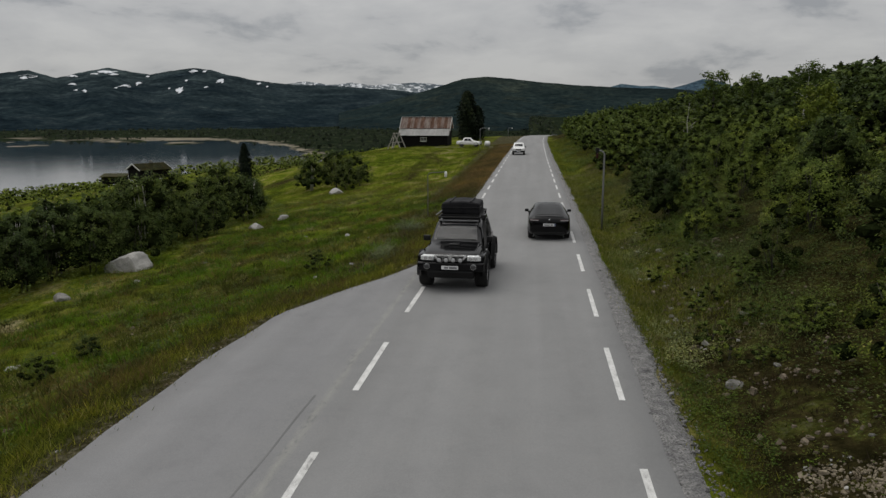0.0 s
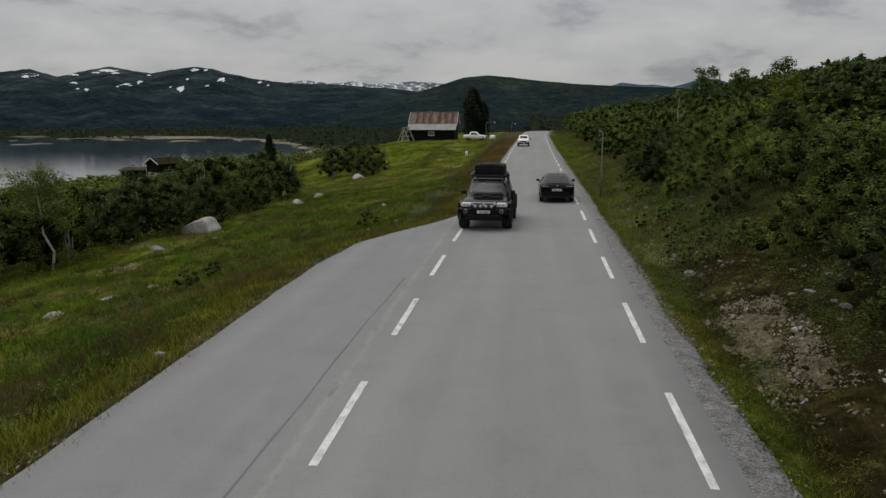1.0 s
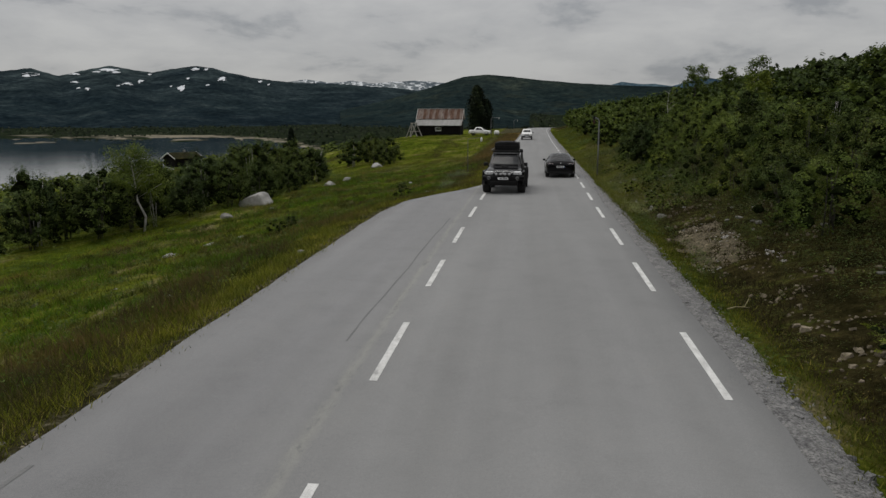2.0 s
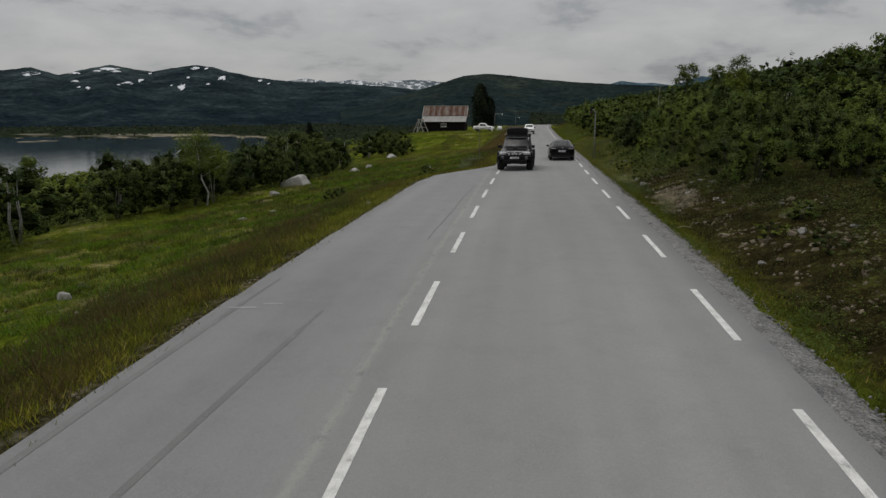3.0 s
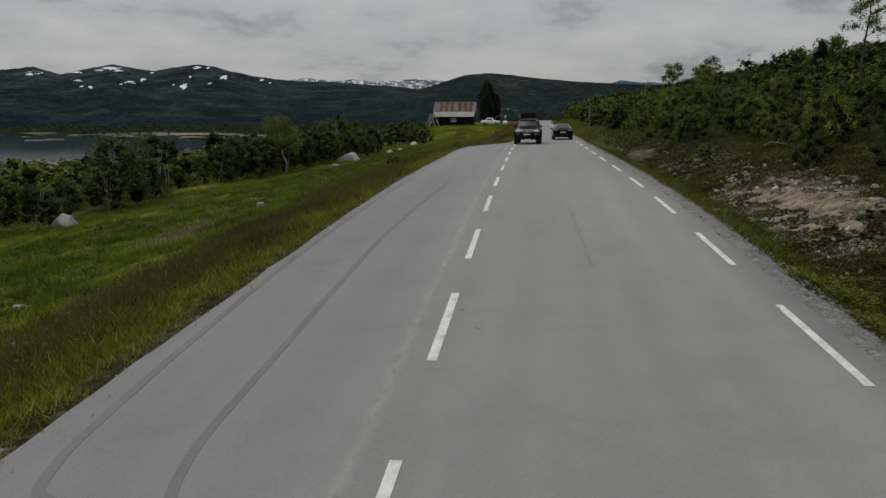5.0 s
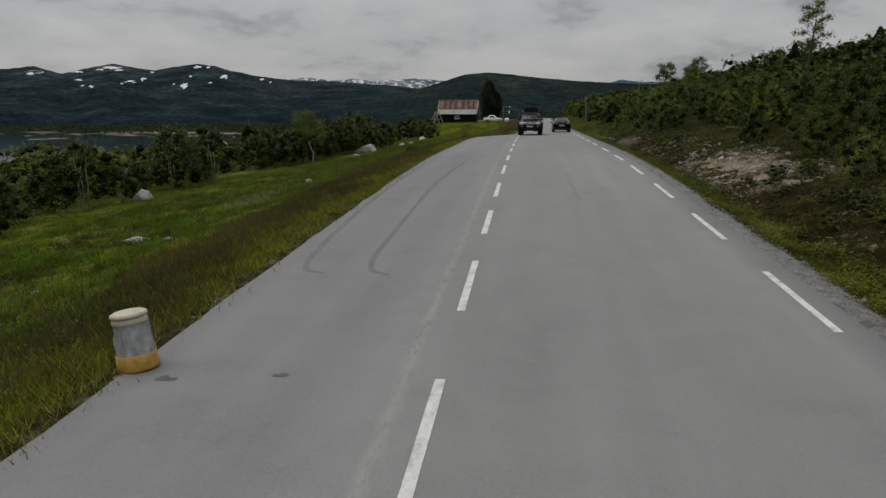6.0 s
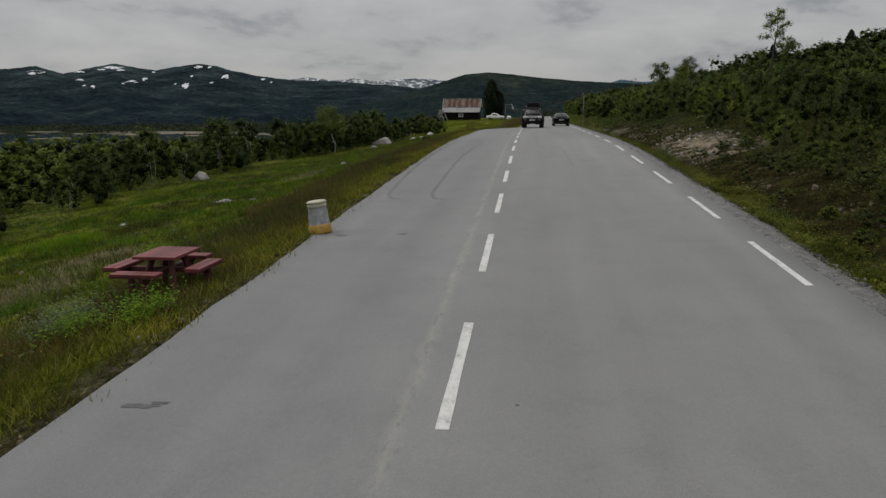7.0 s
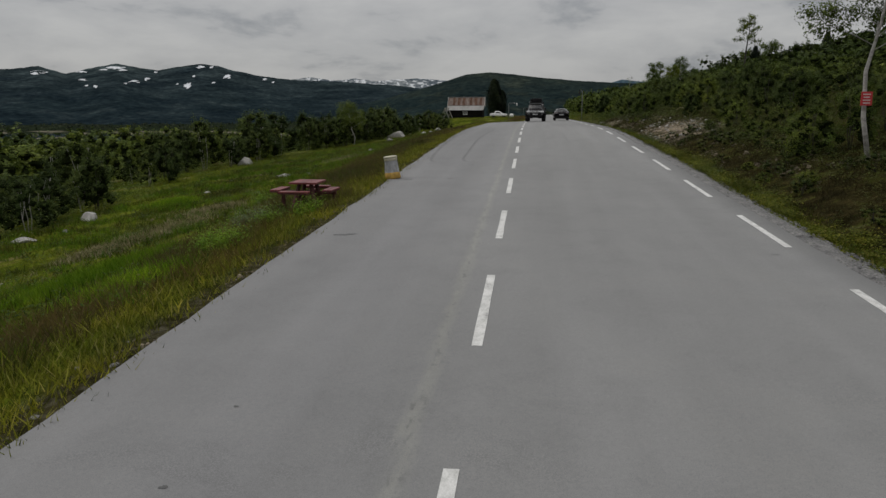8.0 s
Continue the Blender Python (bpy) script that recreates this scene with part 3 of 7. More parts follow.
# road -----------------------------------------------------------------------
def road_sheet():
    ys = spaced((-300, -66, 6), (-66, 60, 0.75), (60, 240, 3), (240, 420, 6))
    cols = 13
    verts = []
    rnd = np.random.RandomState(3)
    for y in ys:
        c, z = float(bend(y)), float(road_z(y))
        l, r = float(left_edge(y)) + 0.05 * float(lumps(0.0, y, 2.2, 17)) + rnd.uniform(-0.02, 0.02), EDGE_R + rnd.uniform(-0.035, 0.035)
        for j in range(cols):
            u = l + (r - l) * j / (cols - 1)
            verts.append((c + u, y, z + 0.012 * u - 0.002 * abs(u)))
        verts.append((c + r + 0.06, y, z - 0.12))
        verts.append((c + l - 0.06, y, z - 0.22))
    n, w = len(ys), cols + 2
    faces = []
    for i in range(n - 1):
        a = i * w
        for j in range(cols - 1):
            faces.append((a + j, a + j + 1, a + w + j + 1, a + w + j))
        faces.append((a + cols - 1, a + cols, a + w + cols, a + w + cols - 1))
        faces.append((a + cols + 1, a, a + w, a + w + cols + 1))
    ob = new("road", fast_mesh("road", verts, faces, M["asphalt"], True))
    return tagged(ob, "straight grey asphalt country road with a lay-by", "road", kind="structure")


def surface_z(x, y):
    u = x - float(bend(y))
    return float(road_z(y)) + 0.012 * u - 0.002 * abs(u)


road = road_sheet()
M["skid"] = surface("faint_tyre_mark", (0.098, 0.099, 0.099), (0.134, 0.134, 0.134), 0.8, 40.0, 0.85, grain=0.25, bump=0.15, depth=0.003)


def strip(name, x0, x1, y0, y1, w, material, lift=0.006, wobble=0.0, seed=0, label=""):
    """A thin painted or tarred band that follows the road's surface."""
    rnd = random.Random(seed)
    n = max(3, int(abs(y1 - y0) / 0.6))
    verts, faces = [], []
    for i in range(n + 1):
        s = i / n
        y = y0 + (y1 - y0) * s
        x = x0 + (x1 - x0) * s + float(bend(y)) + wobble * (math.sin(y * 0.7 + seed) + 0.5 * math.sin(y * 1.9 + seed * 2))
        h = w * 0.5 * (1 + rnd.uniform(-0.06, 0.06) + (rnd.uniform(-0.25, 0.25) if wobble else 0))
        for dx, dz in ((-h, -0.01), (-h, lift), (h, lift), (h, -0.01)):
            verts.append((x + dx, y, surface_z(x + dx, y) + dz))
    for i in range(n):
        a = i * 4
        faces += [(a + j, a + j + 1, a + j + 5, a + j + 4) for j in range(3)]
    faces += [(0, 1, 2, 3), (n * 4 + 3, n * 4 + 2, n * 4 + 1, n * 4)]
    return piece(name, mesh_from(name, verts, faces, material), road, None, label)


left_starts = [-54.8, -48.8, -42.8, -36.8, -30.97, -25.15, -19.35, -13.35, -7.35, -0.95, 5.34, 11.34] + [17.3 + 6 * k for k in range(32)]
right_starts = [-55.3, -49.4, -43.4, -37.43, -31.62, -25.6, -19.67, -13.67, -7.79, -1.3, 5.17, 11.17] + [17.2 + 6 * k for k in range(32)]
for i, y in enumerate(left_starts):
    strip("lane_mark", -LINE_X, -LINE_X, y, y + 3.2, 0.13, M["paint"], seed=i, label="worn white road dash" if i == 0 else "")
for i, y in enumerate(right_starts):
    strip("lane_mark", LINE_X, LINE_X, y, y + 3.25, 0.12, M["paint"], seed=90 + i)
# tar seams and worn strips of the lay-by
strip("tar_seam", -3.5, -3.35, 1, 17, 0.035, M["skid"], 0.004, 0.02, 3, "faint tar seam in the asphalt")

M["smear"] = surface("faint_lane_joint", (0.138, 0.139, 0.140), (0.172, 0.173, 0.174), 1.5, 40.0, 0.9, grain=0.25, bump=0.15, depth=0.003)
strip("lane_joint", -0.1, -0.2, -20.0, -13.5, 0.07, M["smear"], 0.003, 0.02, 5, "faint dark joint between the lanes")


def skid(points, w, label=""):
    """A tyre mark: a smooth dark band through the points."""
    pts, verts, faces = np.array(points, float), [], []
    t = np.linspace(0, len(pts) - 1, 60)
    x, y = np.interp(t, np.arange(len(pts)), pts[:, 0]), np.interp(t, np.arange(len(pts)), pts[:, 1])
    for _ in range(4):
        x[1:-1], y[1:-1] = (x[:-2] + 2 * x[1:-1] + x[2:]) / 4, (y[:-2] + 2 * y[1:-1] + y[2:]) / 4
    dx, dy = np.gradient(x), np.gradient(y)
    n = np.hypot(dx, dy)
    for k in range(60):
        h = w * 0.5 * (1 if 3 < k < 57 else 0.6)
        for s in (-1, 1):
            px_, py_ = x[k] - s * dy[k] / n[k] * h, y[k] + s * dx[k] / n[k] * h
            verts.append((px_, py_, surface_z(px_, py_) + 0.004))
    faces = [(2 * k, 2 * k + 1, 2 * k + 3, 2 * k + 2) for k in range(59)]
    piece("tyre_mark", mesh_from("tyre_mark", verts, faces, M["skid"]), road, None, label)


skid([(-4.45, -6.5), (-4.55, -9.0), (-4.72, -13.0), (-4.85, -17.0), (-4.8, -21.0), (-4.72, -25.0), (-4.68, -27.6), (-4.5, -28.6), (-4.1, -28.9)], 0.11, "dark curved tyre mark on the asphalt")
skid([(-6.1, -4.0), (-6.2, -9.0), (-6.28, -15.0), (-6.28, -21.0), (-6.1, -25.5), (-5.95, -27.8), (-5.75, -28.6), (-5.35, -28.8)], 0.12)


M["scuff"] = surface("pale_scuffed_asphalt", (0.175, 0.175, 0.172), (0.225, 0.224, 0.22), 2.5, 30.0, 0.9, grain=0.2, bump=0.1, depth=0.003)
M["oil"] = surface("old_oil_stain", (0.045, 0.045, 0.046), (0.085, 0.085, 0.085), 3.0, 30.0, 0.6, grain=0.3, bump=0.1, depth=0.003)


def stain(x, y, rx, ry, seed, name="oil_stain", look_="oil"):
    rnd = random.Random(seed)
    verts = []
    for k in range(16):
        q, f = k / 16 * 2 * math.pi, rnd.uniform(0.5, 1.1)
        px_, py_ = x + rx * f * math.cos(q), y + ry * f * math.sin(q)
        verts.append((px_, py_, surface_z(px_, py_) + 0.004))
    piece(name, mesh_from(name, verts, [tuple(range(16))], M[look_]), road)


for i, (x, y, rx, ry) in enumerate([(-5.8, -42.5, 0.24, 0.07), (-5.62, -42.42, 0.12, 0.05), (-5.9, -33.8, 0.14, 0.1), (-4.53, -33.6, 0.13, 0.07), (-4.78, -50.6, 0.03, 0.03), (-4.78, -52.05, 0.04, 0.03), (-1.55, -15.3, 0.04, 0.03), (-2.1, -23.8, 0.04, 0.03), (-2.4, -22.9, 0.03, 0.03), (2.2, -44.0, 0.1, 0.025), (-1.9, -42.2, 0.03, 0.02)]):
    stain(x, y, rx, ry, i)
stain(-6.0, -6.4, 0.45, 0.1, 31, "scuff_mark", "scuff")
stain(-5.5, -6.1, 0.3, 0.06, 32, "scuff_mark", "scuff")


def loose_stones(name, label, n, xr, yr, size, material, seed, heaped=False):
    """Many small stones lying about, or lying in heaps: one object."""
    r = np.random.RandomState(seed)
    x = r.uniform(*xr, n)
    y = r.uniform(*yr, n)
    if heaped:
        ok = lumps(x, y, 2.0, seed + 30) + r.normal(0, 0.1, n) > 0.2
        x, y = x[ok], y[ok]
        n = len(x)
    x = x + bend(y)
    z = land(x, y)
    s = r.uniform(size[0], size[1], n) * r.uniform(0.5, 1.0, n)
    s = s * np.where(r.uniform(0, 1, n) < 0.08, 1.7, 1.0)
    slab_ = np.array([(-1, -0.7, -0.45), (1, -0.7, -0.45), (1, 0.7, -0.45), (-1, 0.7, -0.45), (-0.75, -0.5, 0.42), (0.7, -0.55, 0.42), (0.75, 0.5, 0.42), (-0.7, 0.5, 0.42)], float)
    v = (slab_[None] + r.uniform(-0.28, 0.28, (n, 8, 3))) * s[:, None, None]
    tip = r.normal(0, 0.3, (n, 1))
    v[..., 2] += v[..., 0] * tip
    a = r.uniform(0, 6.28, n)
    ca, sa = np.cos(a)[:, None], np.sin(a)[:, None]
    vx, vy = v[..., 0] * ca - v[..., 1] * sa, v[..., 0] * sa + v[..., 1] * ca
    v = np.stack([vx + x[:, None], vy + y[:, None], v[..., 2] + z[:, None] + 0.3 * s[:, None]], 2).reshape(-1, 3)
    f = np.array([(4, 5, 6, 7), (0, 1, 5, 4), (1, 2, 6, 5), (2, 3, 7, 6), (3, 0, 4, 7)])
    faces = (f[None] + (np.arange(n) * 8)[:, None, None]).reshape(-1, 4)
    return tagged(new(name, fast_mesh(name, v, faces, material)), label, "gravel", kind="stuff")


def shoulder():
    ys = spaced((-66, 60, 0.75), (60, 200, 4))
    r = np.random.RandomState(8)
    verts, faces = [], []
    for y in ys:
        c = float(bend(y))
        w = float(np.interp(y, [-60, -20, 0, 8], [0.4, 0.48, 0.58, 0.6])) + 0.06 * math.sin(y * 0.35) + 0.06 * math.sin(y * 1.3) + r.uniform(-0.06, 0.06) + float(np.interp(y, [2, 12], [0.16, 0]))
        for k in range(5):
            x = c + EDGE_R - 0.06 + (w + 0.06) * k / 4
            rim = surface_z(x, y) - 0.012 if k == 0 else max(land_at(x, y), float(road_z(y)) - 0.3) + (0, 0.045, 0.035, 0.015, -0.03)[k] + r.uniform(-0.012, 0.012)
            verts.append((x, y, rim))
    for i in range(len(ys) - 1):
        a = i * 5
        faces += [(a + j, a + j + 1, a + j + 6, a + j + 5) for j in range(4)]
    tagged(new("gravel_shoulder", mesh_from("gravel_shoulder", verts, faces, M["gravel"])), "narrow grey gravel shoulder beside the asphalt", "road shoulder", kind="structure")


shoulder()
loose_stones("gravel", "loose grey gravel along the road edge", 6500, (3.04, 3.66), (-60, 30), (0.012, 0.045), M["gravel"], 1)
loose_stones("gravel", "dark gravel along the road edge", 3000, (3.1, 3.9), (-60, 30), (0.012, 0.035), M["rock"], 6)
loose_stones("bank_rubble", "loose stones and rubble on the cut bank", 4200, (4.4, 8.2), (-36, 40), (0.02, 0.07), M["rubble"], 2, True)
loose_stones("bank_rubble", "tan rubble on the eroded sandy bank", 4200, (4.5, 7.8), (-19.5, -8), (0.012, 0.075), M["palerubble"], 3, True)
loose_stones("bank_rubble", "fine tan grit on the sandy bank", 4500, (4.7, 7.7), (-18.8, -8.4), (0.008, 0.032), M["palerubble"], 14)
loose_stones("bank_rubble", "fine pale grit washed out of the bank", 1400, (4.7, 6.0), (8.8, 14.2), (0.008, 0.034), M["palerubble"], 15)
loose_stones("bank_rubble", "pale gravel spilt beside the shoulder", 900, (3.75, 4.7), (-24, -11), (0.012, 0.05), M["palerubble"], 13, True)
loose_stones("bank_rubble", "pale stones on the eroded sandy bank", 110, (4.9, 8.0), (-19, -6), (0.02, 0.11), M["palerock"], 12)
loose_stones("bank_rubble", "pale gravel washed out of the bank", 5200, (4.35, 6.2), (8.2, 15.0), (0.01, 0.042), M["palerubble"], 4, True)
loose_stones("bank_rubble", "pale broken stones on the bare bank", 190, (4.5, 6.3), (7.5, 15), (0.02, 0.06), M["palerock"], 24, True)
loose_stones("bank_rubble", "pale broken stones beside the grassy verge", 260, (4.5, 6.0), (21, 38), (0.03, 0.1), M["palerock"], 25, True)
loose_stones("bank_rubble", "broken stones on bare earth", 900, (5.0, 7.6), (-8, 6), (0.02, 0.08), M["palerubble"], 26, True)
loose_stones("bank_rubble", "rubble showing through the heather", 900, (4.6, 8.0), (14, 40), (0.03, 0.09), M["rubble"], 7, True)
loose_stones("edge_gravel", "crumbled grey stones along the lay-by edge", 2600, (-6.85, -6.45), (-60, 22), (0.008, 0.034), M["palerubble"], 5, True)
loose_stones("meadow_stones", "pale stones in the meadow grass", 500, (-19, -9), (-48, 30), (0.03, 0.1), M["rubble"], 9, True)


# grass ----------------------------------------------------------------------
def blades(name, label, material, n, area, height, seed, width=0.012, per=5, lean=0.35, patch=None, category="grass", spread=0.12):
    """Tufts of bent blades on the ground, joined into one object; area gives x and y for random numbers."""
    r = np.random.RandomState(seed)
    x, y = area(r, n)
    if patch:
        keep = patch(x, y, r)
        x, y = x[keep], y[keep]
        n = len(x)
    z = land(x, y)
    k = n * per
    px_, py_, pz_ = np.repeat(x, per), np.repeat(y, per), np.repeat(z, per)
    px_, py_ = px_ + r.normal(0, spread, k), py_ + r.normal(0, spread, k)
    h = r.uniform(height[0], height[1], k)
    a, b = r.uniform(0, 6.28, k), r.uniform(0, 6.28, k)
    w = width * r.uniform(0.7, 1.5, k)
    t = h * lean * r.uniform(0.2, 1.4, k)
    dx, dy = np.cos(a) * w, np.sin(a) * w
    lx, ly = np.cos(b) * t, np.sin(b) * t
    base = pz_ - 0.03
    v = np.stack([np.stack([px_ - dx, py_ - dy, base], 1), np.stack([px_ + dx, py_ + dy, base], 1), np.stack([px_ + lx, py_ + ly, base + h], 1)], 1).reshape(-1, 3)
    f = np.arange(k)[:, None] * 3 + np.array([0, 1, 2])
    return tagged(new(name, fast_mesh(name, v, f, material)), label, category, kind="stuff")


def box_area(x0, x1, y0, y1, power=1.0):
    def f(r, n):
        return x0 + (x1 - x0) * r.uniform(0, 1, n) ** power, r.uniform(y0, y1, n)
    return f


def beside_left(d0, d1, y0, y1, power=1.0):
    def f(r, n):
        y = r.uniform(y0, y1, n)
        return left_edge(y) + bend(y) - (d0 + (d1 - d0) * r.uniform(0, 1, n) ** power), y
    return f


def right_side(d0, d1, y0, y1, power=1.0):
    def f(r, n):
        y = r.uniform(y0, y1, n)
        return bend(y) + EDGE_R + d0 + (d1 - d0) * r.uniform(0, 1, n) ** power, y
    return f


BARE = ((4.7, 7.6, -18.5, -9), (4.4, 6.1, 8.8, 14.5), (5.4, 7.2, -2, 4))


def off_bare(x, y, r):
    """True away from the eroded places of the bank, where only a few plants hold on."""
    bare = np.zeros(len(x), bool)
    for x0, x1, y0, y1 in BARE:
        bare |= np.hypot((x - (x0 + x1) / 2) / (x1 - x0) * 2, (y - (y0 + y1) / 2) / (y1 - y0) * 2) + 0.5 * lumps(x, y, 1.4, 91) < 0.95
    return ~(bare & (r.uniform(0, 1, len(x)) > 0.22))


def off_track(x, y, r):
    """True away from the gravel track to the farmhouse."""
    return ~((x > -17.5) & (np.abs(y - np.interp(x, [-17, -13, -9, -6, -2.3], [144.5, 143.6, 142.8, 141.6, 141.0])) < 1.7))


brown_band = lambda x, y, r: 0.8 * lumps(x, y, 5, 21) + np.interp(y, [-60, -30, 0, 8, 24, 60], [0.6, 1.0, 1.1, 0.55, 0.3, 0.3]) - np.abs((left_edge(y) + bend(y) - x) - np.interp(y, [10, 32], [2.7, 1.3]) - 0.5 * np.sin(y * 0.21)) / 1.9 + r.uniform(-0.5, 0.5, len(x)) > 0.25
green_band = lambda x, y, r: lumps(x, y, 6, 22) + r.uniform(-0.6, 0.6, len(x)) > -0.25
dry_patch = lambda x, y, r: lumps(x, y * 0.6, 4.5, 23) + r.uniform(-0.14, 0.14, len(x)) > 0.15
tussock = lambda x, y, r: lumps(x, y, 6, 25) + r.uniform(-0.3, 0.3, len(x)) > 0.1
clumpy_heath = lambda x, y, r: (lumps(x, y, 2.6, 64) + r.uniform(-0.3, 0.3, len(x)) > 0.0) & off_bare(x, y, r)
M["heath_rush"] = leafy("dark_sedge", [(0.0, (0.020, 0.028, 0.006)), (0.6, (0.040, 0.050, 0.010)), (1.0, (0.075, 0.070, 0.022))], 0.4, 0.7, 0.2)
GROUND_GRASS = [
    ("verge_grass", "short green grass on the lay-by verge", "vergeblade", 10500, beside_left(0.12, 1.7, -60, 45), (0.06, 0.22), lambda x, y, r: lumps(x, y, 1.5, 33) + r.uniform(-0.35, 0.35, len(x)) > -0.16),
    ("verge_grass", "dark trampled grass along the lay-by", "heath_rush", 5500, beside_left(0.06, 2.4, -60, 60), (0.04, 0.15), None),
    ("meadow_grass", "rough green meadow grass on the slope", "grass", 19000, beside_left(0.6, 20, -55, 75, 1.15), (0.1, 0.3), green_band),
    ("brown_grass", "tall reddish brown seeding grass along the road", "brown", 25000, beside_left(0.4, 6.0, -58, 60), (0.12, 0.38), brown_band),
    ("brown_grass", "dry reddish grass by the farm track", "brown", 3600, beside_left(0.2, 3.4, 55, 150), (0.2, 0.5), off_track),
    ("brown_grass", "brownish grass mats scattered through the meadow", "brown", 6000, beside_left(3.0, 17, 12, 78), (0.1, 0.3), lambda x, y, r: lumps(x, y * 0.55, 3.6, 35) + r.uniform(-0.15, 0.15, len(x)) > 0.12),
    ("dry_grass", "pale dry grass patches in the meadow", "drygrass", 15000, beside_left(2.4, 16, -55, 75), (0.05, 0.18), dry_patch),
    ("meadow_grass", "green pasture grass below the farmhouse", "grass", 10000, beside_left(2, 34, 70, 152), (0.12, 0.32), off_track),
    ("ditch_grass", "yellow-green grass along the ditch", "moss", 13000, right_side(0.42, 1.75, -58, 60), (0.03, 0.13), None),
    ("ditch_grass", "rough yellow-green grass on the sloping verge", "vergeblade", 8000, right_side(0.5, 4.0, 22, 70, 1.2), (0.06, 0.22), off_bare),
    ("dry_grass", "pale tan grass on the sloping verge", "drygrass", 3600, right_side(0.5, 4.2, 20, 75), (0.05, 0.2), off_bare),
    ("dry_grass", "orange-brown dry grass along the far verge", "rustgrass", 5600, beside_left(0.15, 2.6, 62, 150), (0.15, 0.4), off_track),
    ("ditch_grass", "grass on the verge of the distant road", "grass", 5000, right_side(0.5, 5.5, 60, 170), (0.1, 0.35), None),
    ("heath", "low brown heather on the bank", "heath", 15000, right_side(1.4, 6.5, -56, 60), (0.05, 0.17), clumpy_heath),
]
M["vergeblade"] = leafy("dark_green_verge_grass", [(0.0, (0.056, 0.066, 0.009)), (0.5, (0.120, 0.134, 0.017)), (0.85, (0.165, 0.170, 0.030)), (1.0, (0.22, 0.20, 0.085))], 0.5, 0.6, 0.24)
M["rustgrass"] = leafy("orange_brown_dry_grass", [(0.0, (0.090, 0.058, 0.028)), (0.5, (0.150, 0.100, 0.050)), (0.85, (0.205, 0.145, 0.080)), (1.0, (0.13, 0.12, 0.035))], 0.2, 0.7, 0.25)
M["moss"] = leafy("yellow_green_moss_and_grass", [(0.0, (0.028, 0.040, 0.006)), (0.5, (0.060, 0.076, 0.010)), (0.85, (0.10, 0.108, 0.016)), (1.0, (0.15, 0.13, 0.045))], 0.8, 0.7, 0.2)
M["bleached"] = surface("bleached_grass_stems", (0.17, 0.15, 0.075), (0.34, 0.30, 0.18), 1.2, 8.0, 0.9, spec=0.05, grain=0.4, bump=0.0)
M["lush"] = leafy("lush_green_grass", [(0.0, (0.050, 0.100, 0.006)), (0.5, (0.095, 0.175, 0.010)), (1.0, (0.14, 0.21, 0.022))], 0.3, 0.6, 0.25)
M["drygrass"] = leafy("pale_dry_grass", [(0.0, (0.18, 0.155, 0.075)), (0.6, (0.29, 0.25, 0.14)), (1.0, (0.16, 0.165, 0.05))], 0.3, 0.7, 0.3)
M["heath"] = leafy("brown_heather", [(0.0, (0.020, 0.014, 0.008)), (0.5, (0.038, 0.028, 0.014)), (0.85, (0.058, 0.046, 0.019)), (1.0, (0.075, 0.075, 0.022))], 0.6, 0.8, 0.2)
for i, (nm, lab, mat_, n, area, hh, pf) in enumerate(GROUND_GRASS):
    blades(nm, lab, M[mat_], n, area, hh, 40 + i, width=0.009, per={"ditch_grass": 6, "meadow_grass": 8, "dry_grass": 7}.get(nm, 11), lean=0.8, spread=0.16, patch=pf, category="heather" if nm == "heath" else "grass")

blades("grass_patches", "bright green patches of lush meadow grass", M["lush"], 23000, beside_left(1.8, 16, -56, 60), (0.08, 0.28), 56, 0.012, 11, 0.8, lambda x, y, r: lumps(x, y * 0.8, 3.4, 26) + r.normal(0, 0.06, len(x)) > 0.13, spread=0.1)
blades("sedge_patches", "dark patches of sedge in the meadow", M["heath_rush"], 18000, beside_left(1.4, 16, -56, 60), (0.08, 0.26), 57, 0.012, 10, 0.8, lambda x, y, r: lumps(x, y * 0.8, 2.8, 27) + r.normal(0, 0.06, len(x)) > 0.2, spread=0.1)


def around(points, spread):
    """Places gathered round a few points."""
    pts = np.array(points)

    def f(r, n):
        k = r.randint(0, len(pts), n)
        return pts[k, 0] + r.normal(0, spread, n), pts[k, 1] + r.normal(0, spread * 1.3, n)
    return f


blades("lush_grass", "bright green clump of lush grass below the lay-by", M["lush"], 1500, around([(-11.3, -40.2), (-12.1, -41.4), (-11.7, -40.9), (-12.6, -42.0), (-9.5, -44.2), (-18.6, -24.0)], 0.4), (0.12, 0.34), 52, 0.022, 12, 0.6, None, spread=0.12)
blades("dry_grass", "pale bleached grass and stems in the meadow", M["bleached"], 1500, around([(-15.3, -35.6), (-14.8, -34.2), (-14.2, -33.2), (-14.4, -31.0), (-14.6, -28.7), (-14.5, -8.6), (-15.0, -6.6), (-15.4, -4.8)], 0.6), (0.06, 0.22), 53, 0.02, 9, 0.6, None, spread=0.12)
blades("grass_tussocks", "lush green grass tussocks in the meadow", M["lush"], 1500, beside_left(1.6, 15, -55, 60), (0.12, 0.36), 58, 0.012, 36, 0.8, tussock, spread=0.17)
blades("dark_tussocks", "dark rushes and sedge clumps in the meadow", M["heath_rush"], 1500, beside_left(1.0, 15, -55, 60), (0.1, 0.34), 59, 0.012, 32, 0.8, None, spread=0.15)


